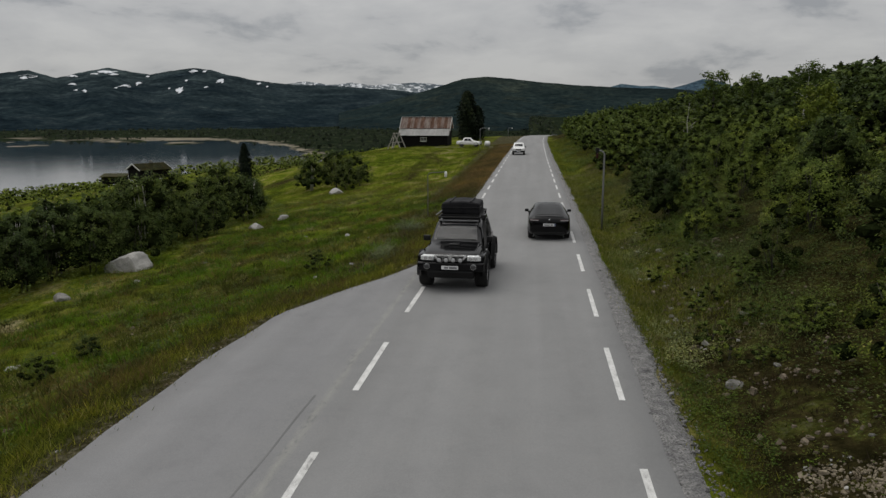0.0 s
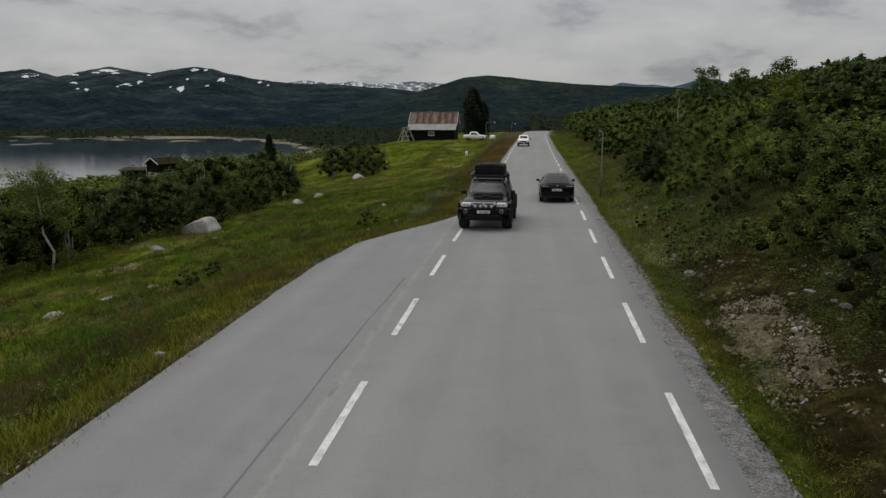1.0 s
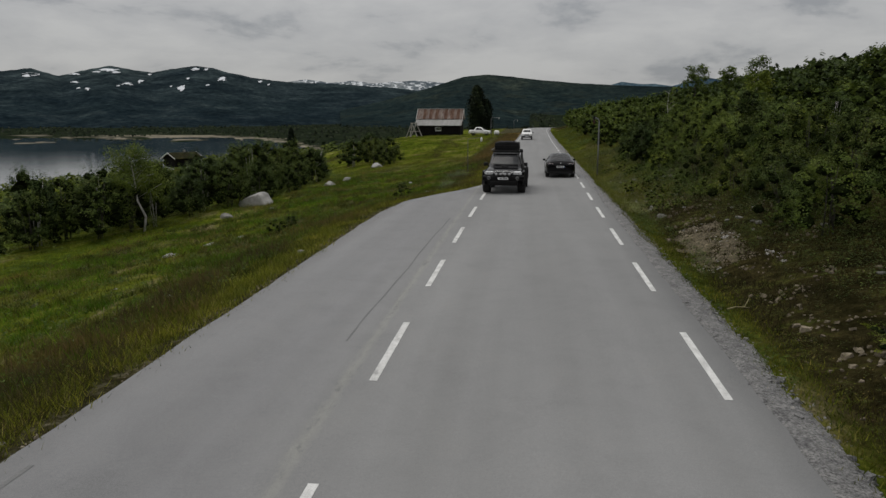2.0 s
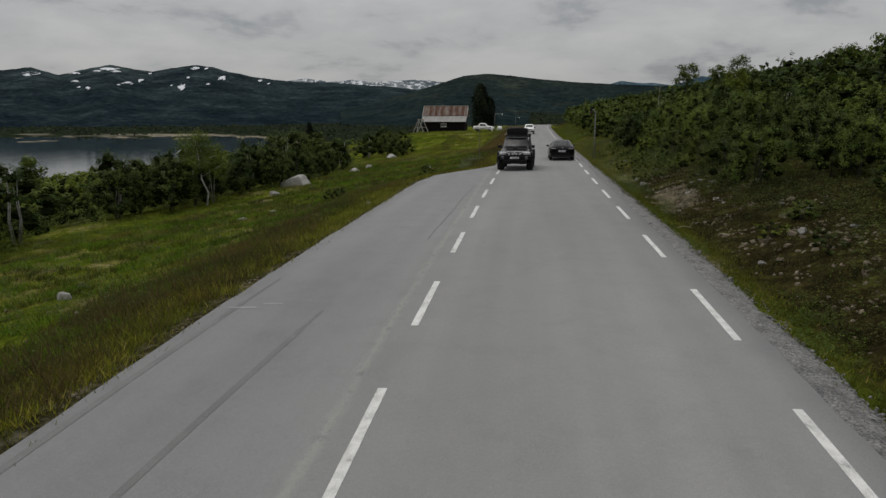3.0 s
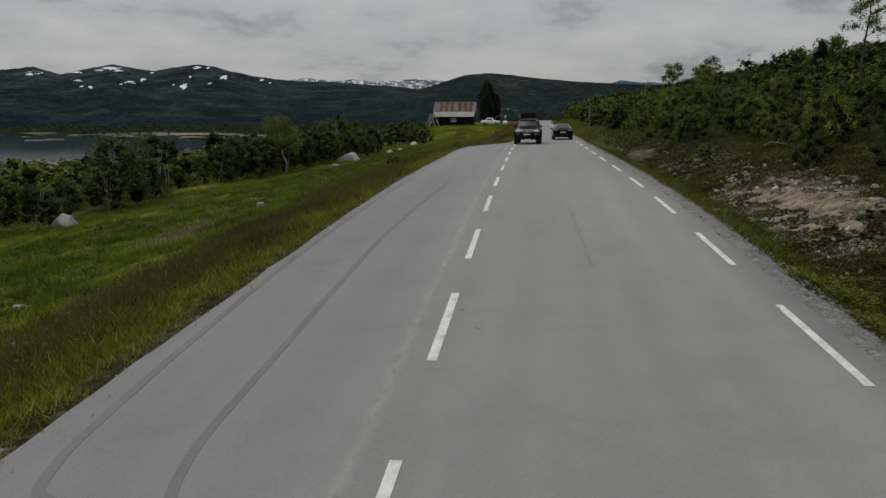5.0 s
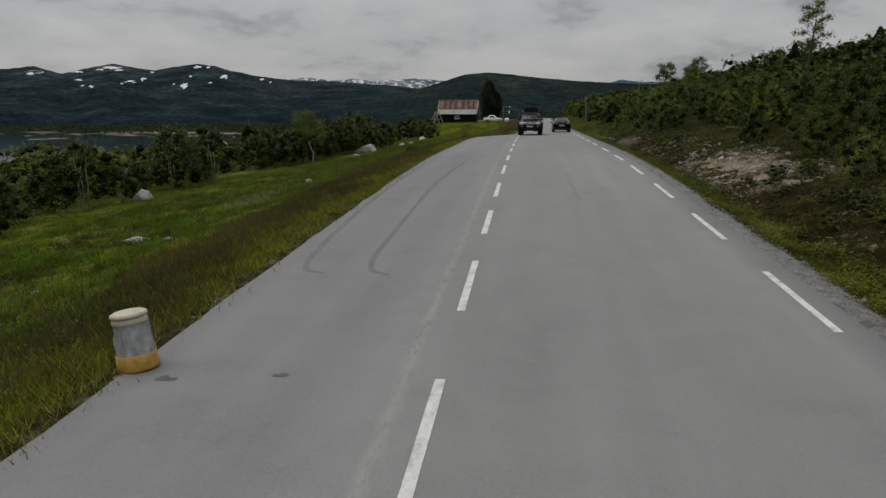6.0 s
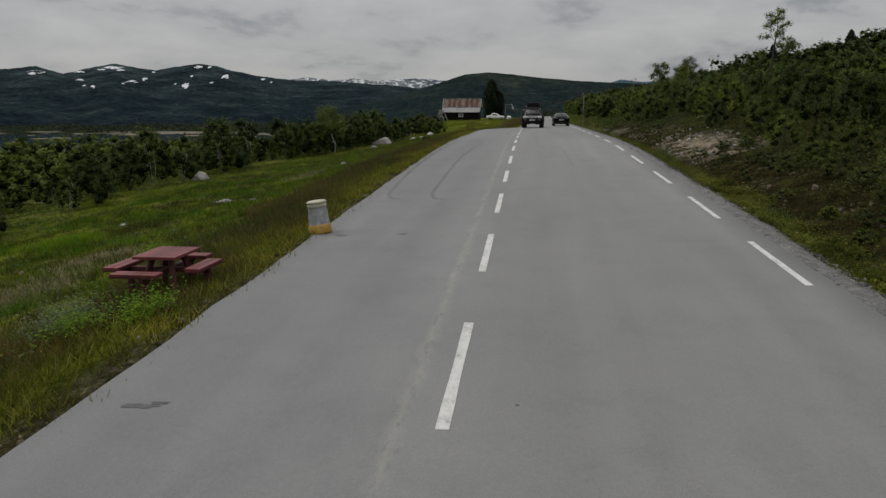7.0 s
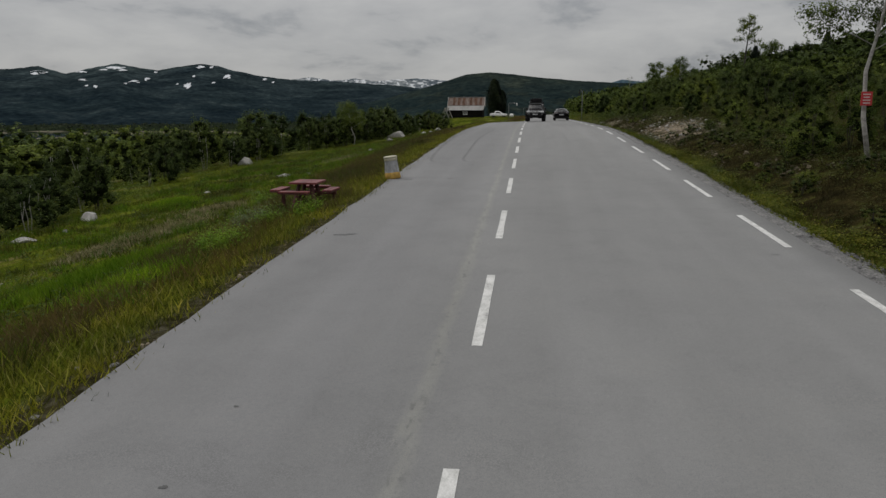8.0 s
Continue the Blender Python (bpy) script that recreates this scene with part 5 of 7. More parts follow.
# things ---------------------------------------------------------------------
M.update({
    "black_paint": plain("black_car_paint", (0.003, 0.003, 0.0034), 0.09, 0.0, 0.22, 0.1),
    "dark_plastic": plain("matt_black_plastic", (0.010, 0.010, 0.010), 0.6, 0.0, 0.2),
    "white_paint": plain("white_car_paint", (0.62, 0.62, 0.61), 0.25, 0.0, 0.5, 0.05),
    "tyre": surface("black_rubber", (0.010, 0.010, 0.010), (0.022, 0.021, 0.020), 4.0, 30.0, 0.85, grain=0.3),
    "chrome": plain("chrome", (0.62, 0.62, 0.62), 0.18, 1.0, 0.5, 0.05),
    "alloy": plain("grey_alloy", (0.30, 0.30, 0.31), 0.35, 0.9, 0.5),
    "plate": plain("white_number_plate", (0.62, 0.62, 0.62), 0.45),
    "ink": plain("dark_print", (0.13, 0.13, 0.135), 0.6),
    "blue": plain("blue_print", (0.05, 0.08, 0.2), 0.5),
    "lens": plain("clear_headlamp_lens", (0.6, 0.61, 0.61), 0.12, 0.15, 0.6),
    "spotglass": plain("grey_spotlight_glass", (0.38, 0.38, 0.385), 0.1, 0.3, 0.6),
    "redlens": plain("dark_red_lamp_lens", (0.035, 0.004, 0.004), 0.15, 0.0, 0.6),
    "canvas": surface("black_canvas_cover", (0.006, 0.006, 0.007), (0.013, 0.013, 0.014), 3.0, 40.0, 0.75, spec=0.15, grain=0.2, bump=0.4),
    "tarred_wood": surface("dark_tarred_boards", (0.005, 0.0047, 0.0045), (0.013, 0.012, 0.011), 1.5, 20.0, 0.9, spec=0.05, grain=0.4, stretch=(6, 6, 1)),
    "rust_pale": surface("patchy_rusted_iron", (0.17, 0.10, 0.07), (0.38, 0.345, 0.315), 1.3, 9.0, 0.75, spec=0.1, grain=0.4, bump=0.2, stretch=(1.5, 0.3, 0.3)),
    "rust_dark": surface("dark_rusted_iron", (0.10, 0.045, 0.028), (0.27, 0.175, 0.13), 1.3, 9.0, 0.8, spec=0.1, grain=0.4, bump=0.2, stretch=(1.5, 0.3, 0.3)),
    "rust": surface("rusted_corrugated_iron", (0.10, 0.045, 0.028), (0.42, 0.36, 0.32), 1.3, 9.0, 0.75, spec=0.1, grain=0.4, bump=0.2, stretch=(1.5, 0.12, 0.12)),
    "zinc": surface("weathered_zinc_sheet", (0.34, 0.335, 0.32), (0.50, 0.495, 0.48), 0.9, 9.0, 0.6, grain=0.2, bump=0.15, stretch=(1.6, 0.3, 0.3)),
    "white_wood": plain("white_painted_wood", (0.55, 0.55, 0.53), 0.6),
    "grey_wood": surface("weathered_grey_timber", (0.17, 0.155, 0.135), (0.34, 0.32, 0.29), 2.0, 25.0, 0.85, grain=0.35, stretch=(1, 1, 0.3)),
    "red_wood": surface("red_stained_planks", (0.085, 0.014, 0.016), (0.19, 0.046, 0.046), 2.0, 22.0, 0.5, grain=0.3, stretch=(1, 0.2, 1)),
    "red_dark": surface("dark_red_stained_timber", (0.045, 0.013, 0.012), (0.09, 0.026, 0.024), 2.0, 22.0, 0.7, grain=0.3),
    "cream": plain("cream_plastic", (0.36, 0.335, 0.25), 0.55, wear=0.2),
    "yellow": plain("dirty_yellow_plastic", (0.33, 0.20, 0.035), 0.6, wear=0.35, scale=9.0),
    "bag": plain("grey_plastic_bag", (0.26, 0.265, 0.27), 0.4, wear=0.35, scale=7.0),
    "steel": plain("galvanised_steel", (0.17, 0.172, 0.175), 0.5, 0.3),
    "dark_steel": plain("weathered_dark_steel", (0.085, 0.086, 0.084), 0.6, 0.2),
    "red_sign": plain("red_sign_enamel", (0.42, 0.02, 0.025), 0.45),
    "lampglass": plain("white_lamp_housing", (0.62, 0.62, 0.6), 0.4),
    "sod": leafy("sod_roof_grass", [(0.0, (0.014, 0.015, 0.006)), (0.6, (0.032, 0.031, 0.011)), (1.0, (0.065, 0.052, 0.026))], 0.6),
})


def glass_material():
    m, n, l, b = principled("dark_tinted_glass", 0.04, 0.0, 0.95)
    b.inputs["Base Color"].default_value = (0.022, 0.023, 0.024, 1)
    b.inputs["IOR"].default_value = 1.5
    return m


M["glass"] = glass_material()
M["screen"] = plain("windscreen_glass", (0.030, 0.032, 0.034), 0.06, 0.0, 0.55, 0.3, 1.2)


def box_bm(x0, x1, y0, y1, z0, z1, bevel=0.0, segments=2):
    bm = bmesh.new()
    bmesh.ops.create_cube(bm, size=1.0)
    for v in bm.verts:
        v.co = Vector((x0 + (v.co.x + 0.5) * (x1 - x0), y0 + (v.co.y + 0.5) * (y1 - y0), z0 + (v.co.z + 0.5) * (z1 - z0)))
    if bevel:
        bmesh.ops.bevel(bm, geom=bm.edges[:], offset=bevel, segments=segments, affect="EDGES", profile=0.6)
    return bm


def turned(profile, sides=28, axis="Z"):
    """A body of revolution from (radius, height) pairs."""
    bm = bmesh.new()
    rings = []
    for q, h in profile:
        ring = []
        for k in range(sides):
            a = 2 * math.pi * k / sides
            p = (q * math.cos(a), q * math.sin(a), h)
            ring.append(bm.verts.new({"Z": p, "X": (p[2], p[0], p[1]), "Y": (p[0], p[2], p[1])}[axis]))
        rings.append(ring)
    for a, b in zip(rings, rings[1:]):
        for k in range(sides):
            bm.faces.new((a[k], a[(k + 1) % sides], b[(k + 1) % sides], b[k]))
    if profile[0][0] > 1e-6:
        bm.faces.new(rings[0][::-1])
    if profile[-1][0] > 1e-6:
        bm.faces.new(rings[-1])
    bmesh.ops.remove_doubles(bm, verts=bm.verts, dist=1e-5)
    return bm


def slab(corners, thick):
    """A thin plate with the given corners, thickened along its normal."""
    bm = bmesh.new()
    c = [Vector(p) for p in corners]
    n = (c[1] - c[0]).cross(c[2] - c[0]).normalized() * thick
    low, high = [bm.verts.new(p) for p in c], [bm.verts.new(p + n) for p in c]
    k = len(c)
    bm.faces.new(low[::-1])
    bm.faces.new(high)
    for i in range(k):
        bm.faces.new((low[i], low[(i + 1) % k], high[(i + 1) % k], high[i]))
    return bm


def beam(p, q, w, h=None):
    """A squared timber or bar between two points."""
    h = h or w
    p, q = Vector(p), Vector(q)
    d = (q - p).normalized()
    s = d.cross(Vector((0, 0, 1)))
    s = s.normalized() if s.length > 0.05 else Vector((1, 0, 0))
    t = s.cross(d).normalized()
    bm = bmesh.new()
    rings = [[bm.verts.new(e + s * a * w / 2 + t * b * h / 2) for a, b in ((-1, -1), (1, -1), (1, 1), (-1, 1))] for e in (p, q)]
    bm.faces.new(rings[0][::-1])
    bm.faces.new(rings[1])
    for k in range(4):
        bm.faces.new((rings[0][k], rings[0][(k + 1) % 4], rings[1][(k + 1) % 4], rings[1][k]))
    bmesh.ops.bevel(bm, geom=bm.edges[:], offset=min(w, h) * 0.08, segments=1, affect="EDGES")
    return bm


# vehicles -------------------------------------------------------------------
def ring_half(s):
    y, hw, zb, zs, hb, hr, zr = s
    return [(0, zb), (hw * 0.9, zb), (hw, zb + 0.12), (hw, zb + (zs - zb) * 0.55), (hw * 0.995, zb + (zs - zb) * 0.85), (hb, zs), (hr, zr - (zr - zs) * 0.06 - 0.012), (hr * 0.86, zr - 0.004), (0, zr + 0.012)]


def car_body(stations, fine=3):
    """A car's shell lofted along its length; each station is y, half width, underside, belt height, belt and roof half widths, roof height."""
    st = np.array(stations, float)
    t = np.arange(len(st))
    tt = np.linspace(0, len(st) - 1, (len(st) - 1) * fine + 1)
    out = []
    for j in range(st.shape[1]):
        lin = np.interp(tt, t, st[:, j])
        sm = lin.copy()
        sm[1:-1] = lin[1:-1] * 0.6 + 0.2 * (lin[:-2] + lin[2:])
        out.append(sm)
    return np.stack(out, 1)


def shell_bm(rows):
    bm = bmesh.new()
    rings = []
    for s in rows:
        h = ring_half(s)
        pts = h + [(-x, z) for x, z in h[-2:0:-1]]
        rings.append([bm.verts.new((x, s[0], z)) for x, z in pts])
    n = len(rings[0])
    for a, b in zip(rings, rings[1:]):
        for k in range(n):
            bm.faces.new((a[k], a[(k + 1) % n], b[(k + 1) % n], b[k]))
    bm.faces.new(rings[0][::-1])
    bm.faces.new(rings[-1])
    return bm


def row_at(rows, y):
    return np.array([np.interp(y, rows[:, 0], rows[:, j]) for j in range(rows.shape[1])])


def skin_patch(rows, y0, y1, seg, f0, f1, side, lift=0.008, steps=6, over_top=False, shear=(0.0, 0.0)):
    """A pane or panel that lies on the shell between two stations, along ring segment seg; over_top spans the whole roof or bonnet."""
    bm = bmesh.new()
    grid = []
    for i in range(steps + 1):
        line = []
        if over_top:
            s = row_at(rows, y0 + (y1 - y0) * i / steps)
            h = ring_half(s)
            w, z0 = h[7][0] * f1, h[7][1]
            for q in (-1.0, -0.6, -0.2, 0.2, 0.6, 1.0):
                line.append(bm.verts.new((w * q, s[0], z0 + (h[8][1] - z0) * (1 - q * q) + lift)))
        else:
            for f in (f0, (f0 + f1) / 2, f1):
                k = shear[0] + (shear[1] - shear[0]) * i / steps
                y = y0 + (y1 - y0) * i / steps + k * (f - f0) / max(1e-6, f1 - f0)
                s = row_at(rows, y)
                h = ring_half(s)
                a, b = Vector((h[seg][0], h[seg][1])), Vector((h[seg + 1][0], h[seg + 1][1]))
                p = a + (b - a) * f
                line.append(bm.verts.new((side * (p.x + lift), y, p.y)))
        grid.append(line)
    for a, b in zip(grid, grid[1:]):
        for k in range(len(a) - 1):
            bm.faces.new((a[k], a[k + 1], b[k + 1], b[k]))
    bmesh.ops.solidify(bm, geom=bm.faces[:], thickness=0.004)
    return bm


WHEELS = {}


def wheel(parent, x, y, radius, width, rim="alloy"):
    key = (radius, width, rim)
    if key not in WHEELS:
        w = width / 2
        tyre = turned([(radius * 0.62, -w * 0.9), (radius * 0.9, -w), (radius * 0.97, -w * 0.85), (radius, -w * 0.5), (radius, w * 0.5), (radius * 0.97, w * 0.85), (radius * 0.9, w), (radius * 0.62, w * 0.9), (radius * 0.6, 0)], 30, "X")
        hub = turned([(0.0, -w * 0.55), (radius * 0.2, -w * 0.6), (radius * 0.28, -w * 0.4), (radius * 0.56, -w * 0.55), (radius * 0.62, -w * 0.86), (radius * 0.63, w * 0.86), (radius * 0.56, w * 0.55), (radius * 0.28, w * 0.4), (radius * 0.2, w * 0.6), (0.0, w * 0.55)], 24, "X")
        for k in range(5):
            a = 2 * math.pi * k / 5
            for s in (-1, 1):
                join_bm(hub, beam((s * w * 0.6, 0, 0), (s * w * 0.72, radius * 0.58 * math.cos(a), radius * 0.58 * math.sin(a)), radius * 0.16, 0.03))
        WHEELS[key] = (bm_mesh("tyre", tyre, M["tyre"]), bm_mesh("rim", hub, M[rim], False))
    ob = new("wheel")
    ob.parent = parent
    ob.matrix_basis = Matrix.Translation((x, y, radius))
    piece("tyre", WHEELS[key][0], ob)
    piece("rim", WHEELS[key][1], ob)


def arch(radius, width, out, x, y, z, side, material, parent):
    """A wheel-arch flare."""
    bm = bmesh.new()
    grid = []
    for k in range(13):
        a = math.pi * (k / 12) * 1.08 - 0.04 * math.pi
        c, s = math.cos(a), math.sin(a)
        grid.append([bm.verts.new((side * (x - width), y + c * radius, z + s * radius)), bm.verts.new((side * x, y + c * radius, z + s * radius)), bm.verts.new((side * (x + out * 0.2), y + c * (radius + 0.05), z + s * (radius + 0.05))), bm.verts.new((side * (x - width * 0.6), y + c * (radius + 0.11), z + s * (radius + 0.11)))])
    for a, b in zip(grid, grid[1:]):
        for k in range(3):
            bm.faces.new((a[k], a[k + 1], b[k + 1], b[k]))
    bmesh.ops.solidify(bm, geom=bm.faces[:], thickness=0.012)
    part("wheel_arch", bm, material, parent, smooth=True)


def number_plate(parent, y, z, face, w=0.52, h=0.11, strip_=True):
    s = face
    plate = part("number_plate", box_bm(-w / 2, w / 2, min(y, y + s * 0.015), max(y, y + s * 0.015), z - h / 2, z + h / 2, 0.004), M["plate"], parent, "white number plate with dark bars")
    y1 = y + s * 0.017
    part("print_bar", box_bm(-w * 0.32, -w * 0.1, min(y1, y1 + s * 0.003), max(y1, y1 + s * 0.003), z - h * 0.26, z + h * 0.26), M["ink"], plate)
    part("print_bar", box_bm(-w * 0.03, w * 0.42, min(y1, y1 + s * 0.003), max(y1, y1 + s * 0.003), z - h * 0.26, z + h * 0.26), M["ink"], plate)
    if strip_:
        part("blue_strip", box_bm(-w * 0.49, -w * 0.4, min(y1, y1 + s * 0.003), max(y1, y1 + s * 0.003), z - h * 0.46, z + h * 0.46), M["blue"], plate)


def mirror_pair(parent, x, y, z, paint, size=(0.2, 0.12, 0.16)):
    for s in (-1, 1):
        mir = part("wing_mirror", box_bm(s * x - size[0] / 2, s * x + size[0] / 2, y - size[1] / 2, y + size[1] / 2, z - size[2] / 2, z + size[2] / 2, 0.035, 3), paint, parent, smooth=True)
        part("mirror_arm", beam((s * (x - size[0] * 0.3), y, z - size[2] * 0.3), (s * (x - size[0] * 1.1), y + 0.02, z - size[2] * 0.6), 0.04), M["dark_plastic"], mir)


def off_roader(at, turn):
    car = thing("off_road_car", "black lifted off-road car with roof tent and spotlights on the road", "car", at, turn)
    rows = car_body([(-2.36, .78, .72, 1.04, .76, .70, 1.09), (-2.30, .87, .66, 1.12, .85, .80, 1.19), (-1.65, .92, .62, 1.19, .90, .84, 1.30), (-1.0, .93, .62, 1.23, .91, .85, 1.36),
                     (-.34, .93, .62, 1.26, .91, .73, 1.93), (.6, .93, .62, 1.26, .91, .74, 1.99), (1.75, .93, .62, 1.26, .91, .73, 1.97), (2.15, .92, .64, 1.24, .90, .71, 1.92), (2.36, .9, .68, 1.2, .86, .74, 1.34), (2.42, .84, .74, 1.1, .8, .7, 1.16)])
    part("body", shell_bm(rows), M["black_paint"], car, smooth=True)
    part("windscreen", skin_patch(rows, -0.98, -0.42, 0, 0, 0.94, 1, over_top=True), M["screen"], car, "grey reflecting windscreen")
    part("rear_window", skin_patch(rows, 2.18, 2.34, 0, 0, 0.9, 1, over_top=True), M["glass"], car)
    for s in (-1, 1):
        for y0, y1, sh in ((-0.66, 0.2, (0.42, 0)), (0.26, 1.1, (0, 0)), (1.16, 2.06, (0, -0.04))):
            part("side_window", skin_patch(rows, y0, y1, 5, 0.1, 0.9, s, shear=sh), M["glass"], car)
        part("side_step", box_bm(s * 0.93 - 0.08, s * 0.93 + 0.08, -1.0, 0.95, 0.5, 0.56, 0.02), M["dark_plastic"], car)
        for y in (-0.02, 0.9):
            part("door_handle", box_bm(s * 0.945 - 0.015, s * 0.945 + 0.015, y, y + 0.16, 1.08, 1.12, 0.008), M["dark_plastic"], car)
        for y in (-1.47, 1.48):
            arch(0.56, 0.22, 0.06, 1.10, y, 0.52, s, M["dark_plastic"], car)
            wheel(car, s * 0.89, y, 0.47, 0.40)
        lamp = part("headlight", box_bm(s * 0.70 - 0.19, s * 0.70 + 0.19, -2.43, -2.22, 0.985, 1.155, 0.045, 3), M["lens"], car, "clear rectangular headlight", True)
        for dx in (-0.08, 0.07):
            part("reflector", turned([(0, -0.004), (0.045, -0.004), (0.062, 0.0), (0, 0.004)], 16, "Y"), M["chrome"], lamp, m=Matrix.Translation((s * 0.70 + s * dx, -2.433, 1.07)))
        part("indicator", box_bm(s * 0.90 - 0.035, s * 0.90 + 0.035, -2.37, -2.2, 0.99, 1.12, 0.02), M["lens"], lamp)
        fog = part("fog_light", turned([(0, -0.03), (0.085, -0.03), (0.095, 0.0), (0.095, 0.05), (0, 0.05)], 20, "Y"), M["chrome"], car, m=Matrix.Translation((s * 0.72, -2.50, 0.82)))
        part("fog_lens", turned([(0, -0.012), (0.05, -0.01), (0.078, 0.0), (0, 0.0)], 18, "Y"), M["glass"], fog, m=Matrix.Translation((0, -0.03, 0)))
        part("tail_light", box_bm(s * 0.84 - 0.06, s * 0.84 + 0.06, 2.36, 2.44, 0.95, 1.2, 0.02), M["redlens"], car)
    bumper = box_bm(-1.04, 1.04, -2.56, -2.1, 0.66, 0.94, 0.07, 3)
    for v in bumper.verts:
        v.co.y += 0.3 * max(0.0, abs(v.co.x) - 0.62)
    part("front_bumper", bumper, M["black_paint"], car, smooth=True)
    valance = box_bm(-0.72, 0.72, -2.46, -2.12, 0.42, 0.68, 0.05, 2)
    for v in valance.verts:
        v.co.y += 0.5 * max(0.0, 0.62 - v.co.z)
    part("valance", valance, M["dark_plastic"], car)
    for s in (-1, 1):
        part("axle_guard", beam((s * 0.28, -1.47, 0.42), (s * 0.9, -1.47, 0.46), 0.16), M["dark_plastic"], car)
        wing = box_bm(s * 0.92 - 0.13, s * 0.92 + 0.13, -2.3, -0.95, 0.86, 1.16, 0.09, 3)
        part("wing_flare", wing, M["black_paint"], car, smooth=True)
    part("rear_bumper", box_bm(-0.92, 0.92, 2.3, 2.56, 0.62, 0.86, 0.06, 3), M["dark_plastic"], car, smooth=True)
    grille = part("grille", box_bm(-0.5, 0.5, -2.44, -2.3, 0.95, 1.13, 0.02), M["dark_plastic"], car)
    for s in (-1, 1):
        part("chrome_bar", beam((s * 0.49, -2.465, 1.145), (s * 0.29, -2.465, 0.95), 0.085, 0.06), M["chrome"], grille)
    part("chrome_rim", beam((-0.5, -2.46, 1.155), (0.5, -2.46, 1.155), 0.035, 0.05), M["chrome"], grille)
    part("emblem", turned([(0.05, -0.012), (0.07, -0.012), (0.07, 0.012), (0.05, 0.012)], 20, "Y"), M["chrome"], grille, m=Matrix.Translation((0, -2.48, 1.08)))
    for z in (0.99, 1.04, 1.09):
        part("grille_slat", box_bm(-0.33, 0.33, -2.455, -2.44, z - 0.006, z + 0.006), M["chrome"], grille)
    for x in (-0.34, -0.12, 0.1, 0.32):
        spot = part("spotlight", turned([(0, 0.09), (0.05, 0.09), (0.082, 0.02), (0.09, -0.02), (0.082, -0.03), (0, -0.03)], 20, "Y"), M["dark_plastic"], car, m=Matrix.Translation((x, -2.52, 1.03)) @ Matrix.Diagonal((0.85, 0.85, 0.85, 1)))
        part("spot_lens", turned([(0, -0.022), (0.05, -0.015), (0.076, 0.0), (0, 0.0)], 18, "Y"), M["spotglass"], spot, m=Matrix.Translation((0, -0.032, 0)))
    part("light_bar", beam((-0.5, -2.55, 0.92), (0.5, -2.55, 0.92), 0.04), M["dark_plastic"], car)
    scoop = box_bm(-0.18, 0.18, -1.55, -1.1, 1.27, 1.372, 0.035, 3)
    part("bonnet_scoop", scoop, M["black_paint"], car, smooth=True)
    part("scoop_mouth", box_bm(-0.14, 0.14, -1.56, -1.535, 1.318, 1.352, 0.008), M["dark_plastic"], car)
    part("sun_visor", beam((-0.66, -0.43, 1.965), (0.66, -0.43, 1.965), 0.05, 0.04), M["steel"], car)
    for x0, x1 in ((-0.66, -0.06), (0.02, 0.64)):
        part("wiper", beam((x0, -0.93, 1.44), (x1, -0.96, 1.42), 0.03), M["dark_plastic"], car)
    part("snorkel_pipe", tube([(0.93, -1.25, 1.1), (0.95, -1.0, 1.3), (0.93, -0.82, 1.45), (0.84, -0.42, 1.85), (0.82, -0.36, 2.05)], [0.045, 0.05, 0.05, 0.05, 0.05], 10), M["dark_plastic"], car, smooth=True)
    part("snorkel_head", box_bm(0.75, 0.89, -0.48, -0.3, 2.0, 2.17, 0.03, 3), M["dark_plastic"], car, smooth=True)
    mirror_pair(car, 1.03, -0.62, 1.4, M["dark_plastic"], (0.24, 0.13, 0.18))
    number_plate(car, -2.56, 0.80, -1, strip_=False)
    rack = part("roof_rack", box_bm(-0.70, 0.70, -0.42, -0.36, 2.03, 2.09, 0.02), M["dark_plastic"], car)
    for x in (-0.68, 0.68):
        part("rack_rail", beam((x, -0.4, 2.06), (x, 2.0, 2.06), 0.05), M["dark_plastic"], rack)
        for y in (-0.2, 0.85, 1.9):
            part("rack_foot", beam((x, y, 1.9), (x, y, 2.05), 0.05), M["dark_plastic"], rack)
    for y in (0.0, 0.4, 0.8, 1.2, 1.6, 2.0):
        part("rack_bar", beam((-0.68, y, 2.06), (0.68, y, 2.06), 0.05), M["dark_plastic"], rack)
    tent = box_bm(-0.64, 0.64, 0.0, 1.35, 2.1, 2.5, 0.1, 3)
    bmesh.ops.subdivide_edges(tent, edges=[e for e in tent.edges if e.calc_length() > 0.3], cuts=5, use_grid_fill=True)
    for v in tent.verts:
        v.co += Vector((noise.noise(v.co * 4), noise.noise(v.co * 4 + Vector((9, 0, 0))), noise.noise(v.co * 3 + Vector((0, 9, 0))))) * 0.018
        v.co.x *= 1 + 0.08 * (2.52 - v.co.z)
        v.co.z += 0.05 * (1 - (v.co.x / 0.64) ** 2) if v.co.z > 2.4 else 0.0
    cover = part("roof_tent", tent, M["canvas"], car, "black canvas roof tent, packed and strapped")
    part("tent_seam", box_bm(-0.665, 0.665, -0.02, 1.37, 2.33, 2.355, 0.01), M["dark_plastic"], cover)
    part("tent_base", box_bm(-0.66, 0.66, -0.04, 1.4, 2.07, 2.11, 0.012), M["dark_plastic"], cover)
    for x in (-0.35, 0.35):
        part("strap", box_bm(x - 0.02, x + 0.02, 0.02, 1.38, 2.52, 2.57, 0.004), M["dark_plastic"], cover)
    part("tent_pole", beam((-0.78, -0.3, 2.12), (-0.55, 0.2, 2.3), 0.025), M["steel"], cover)
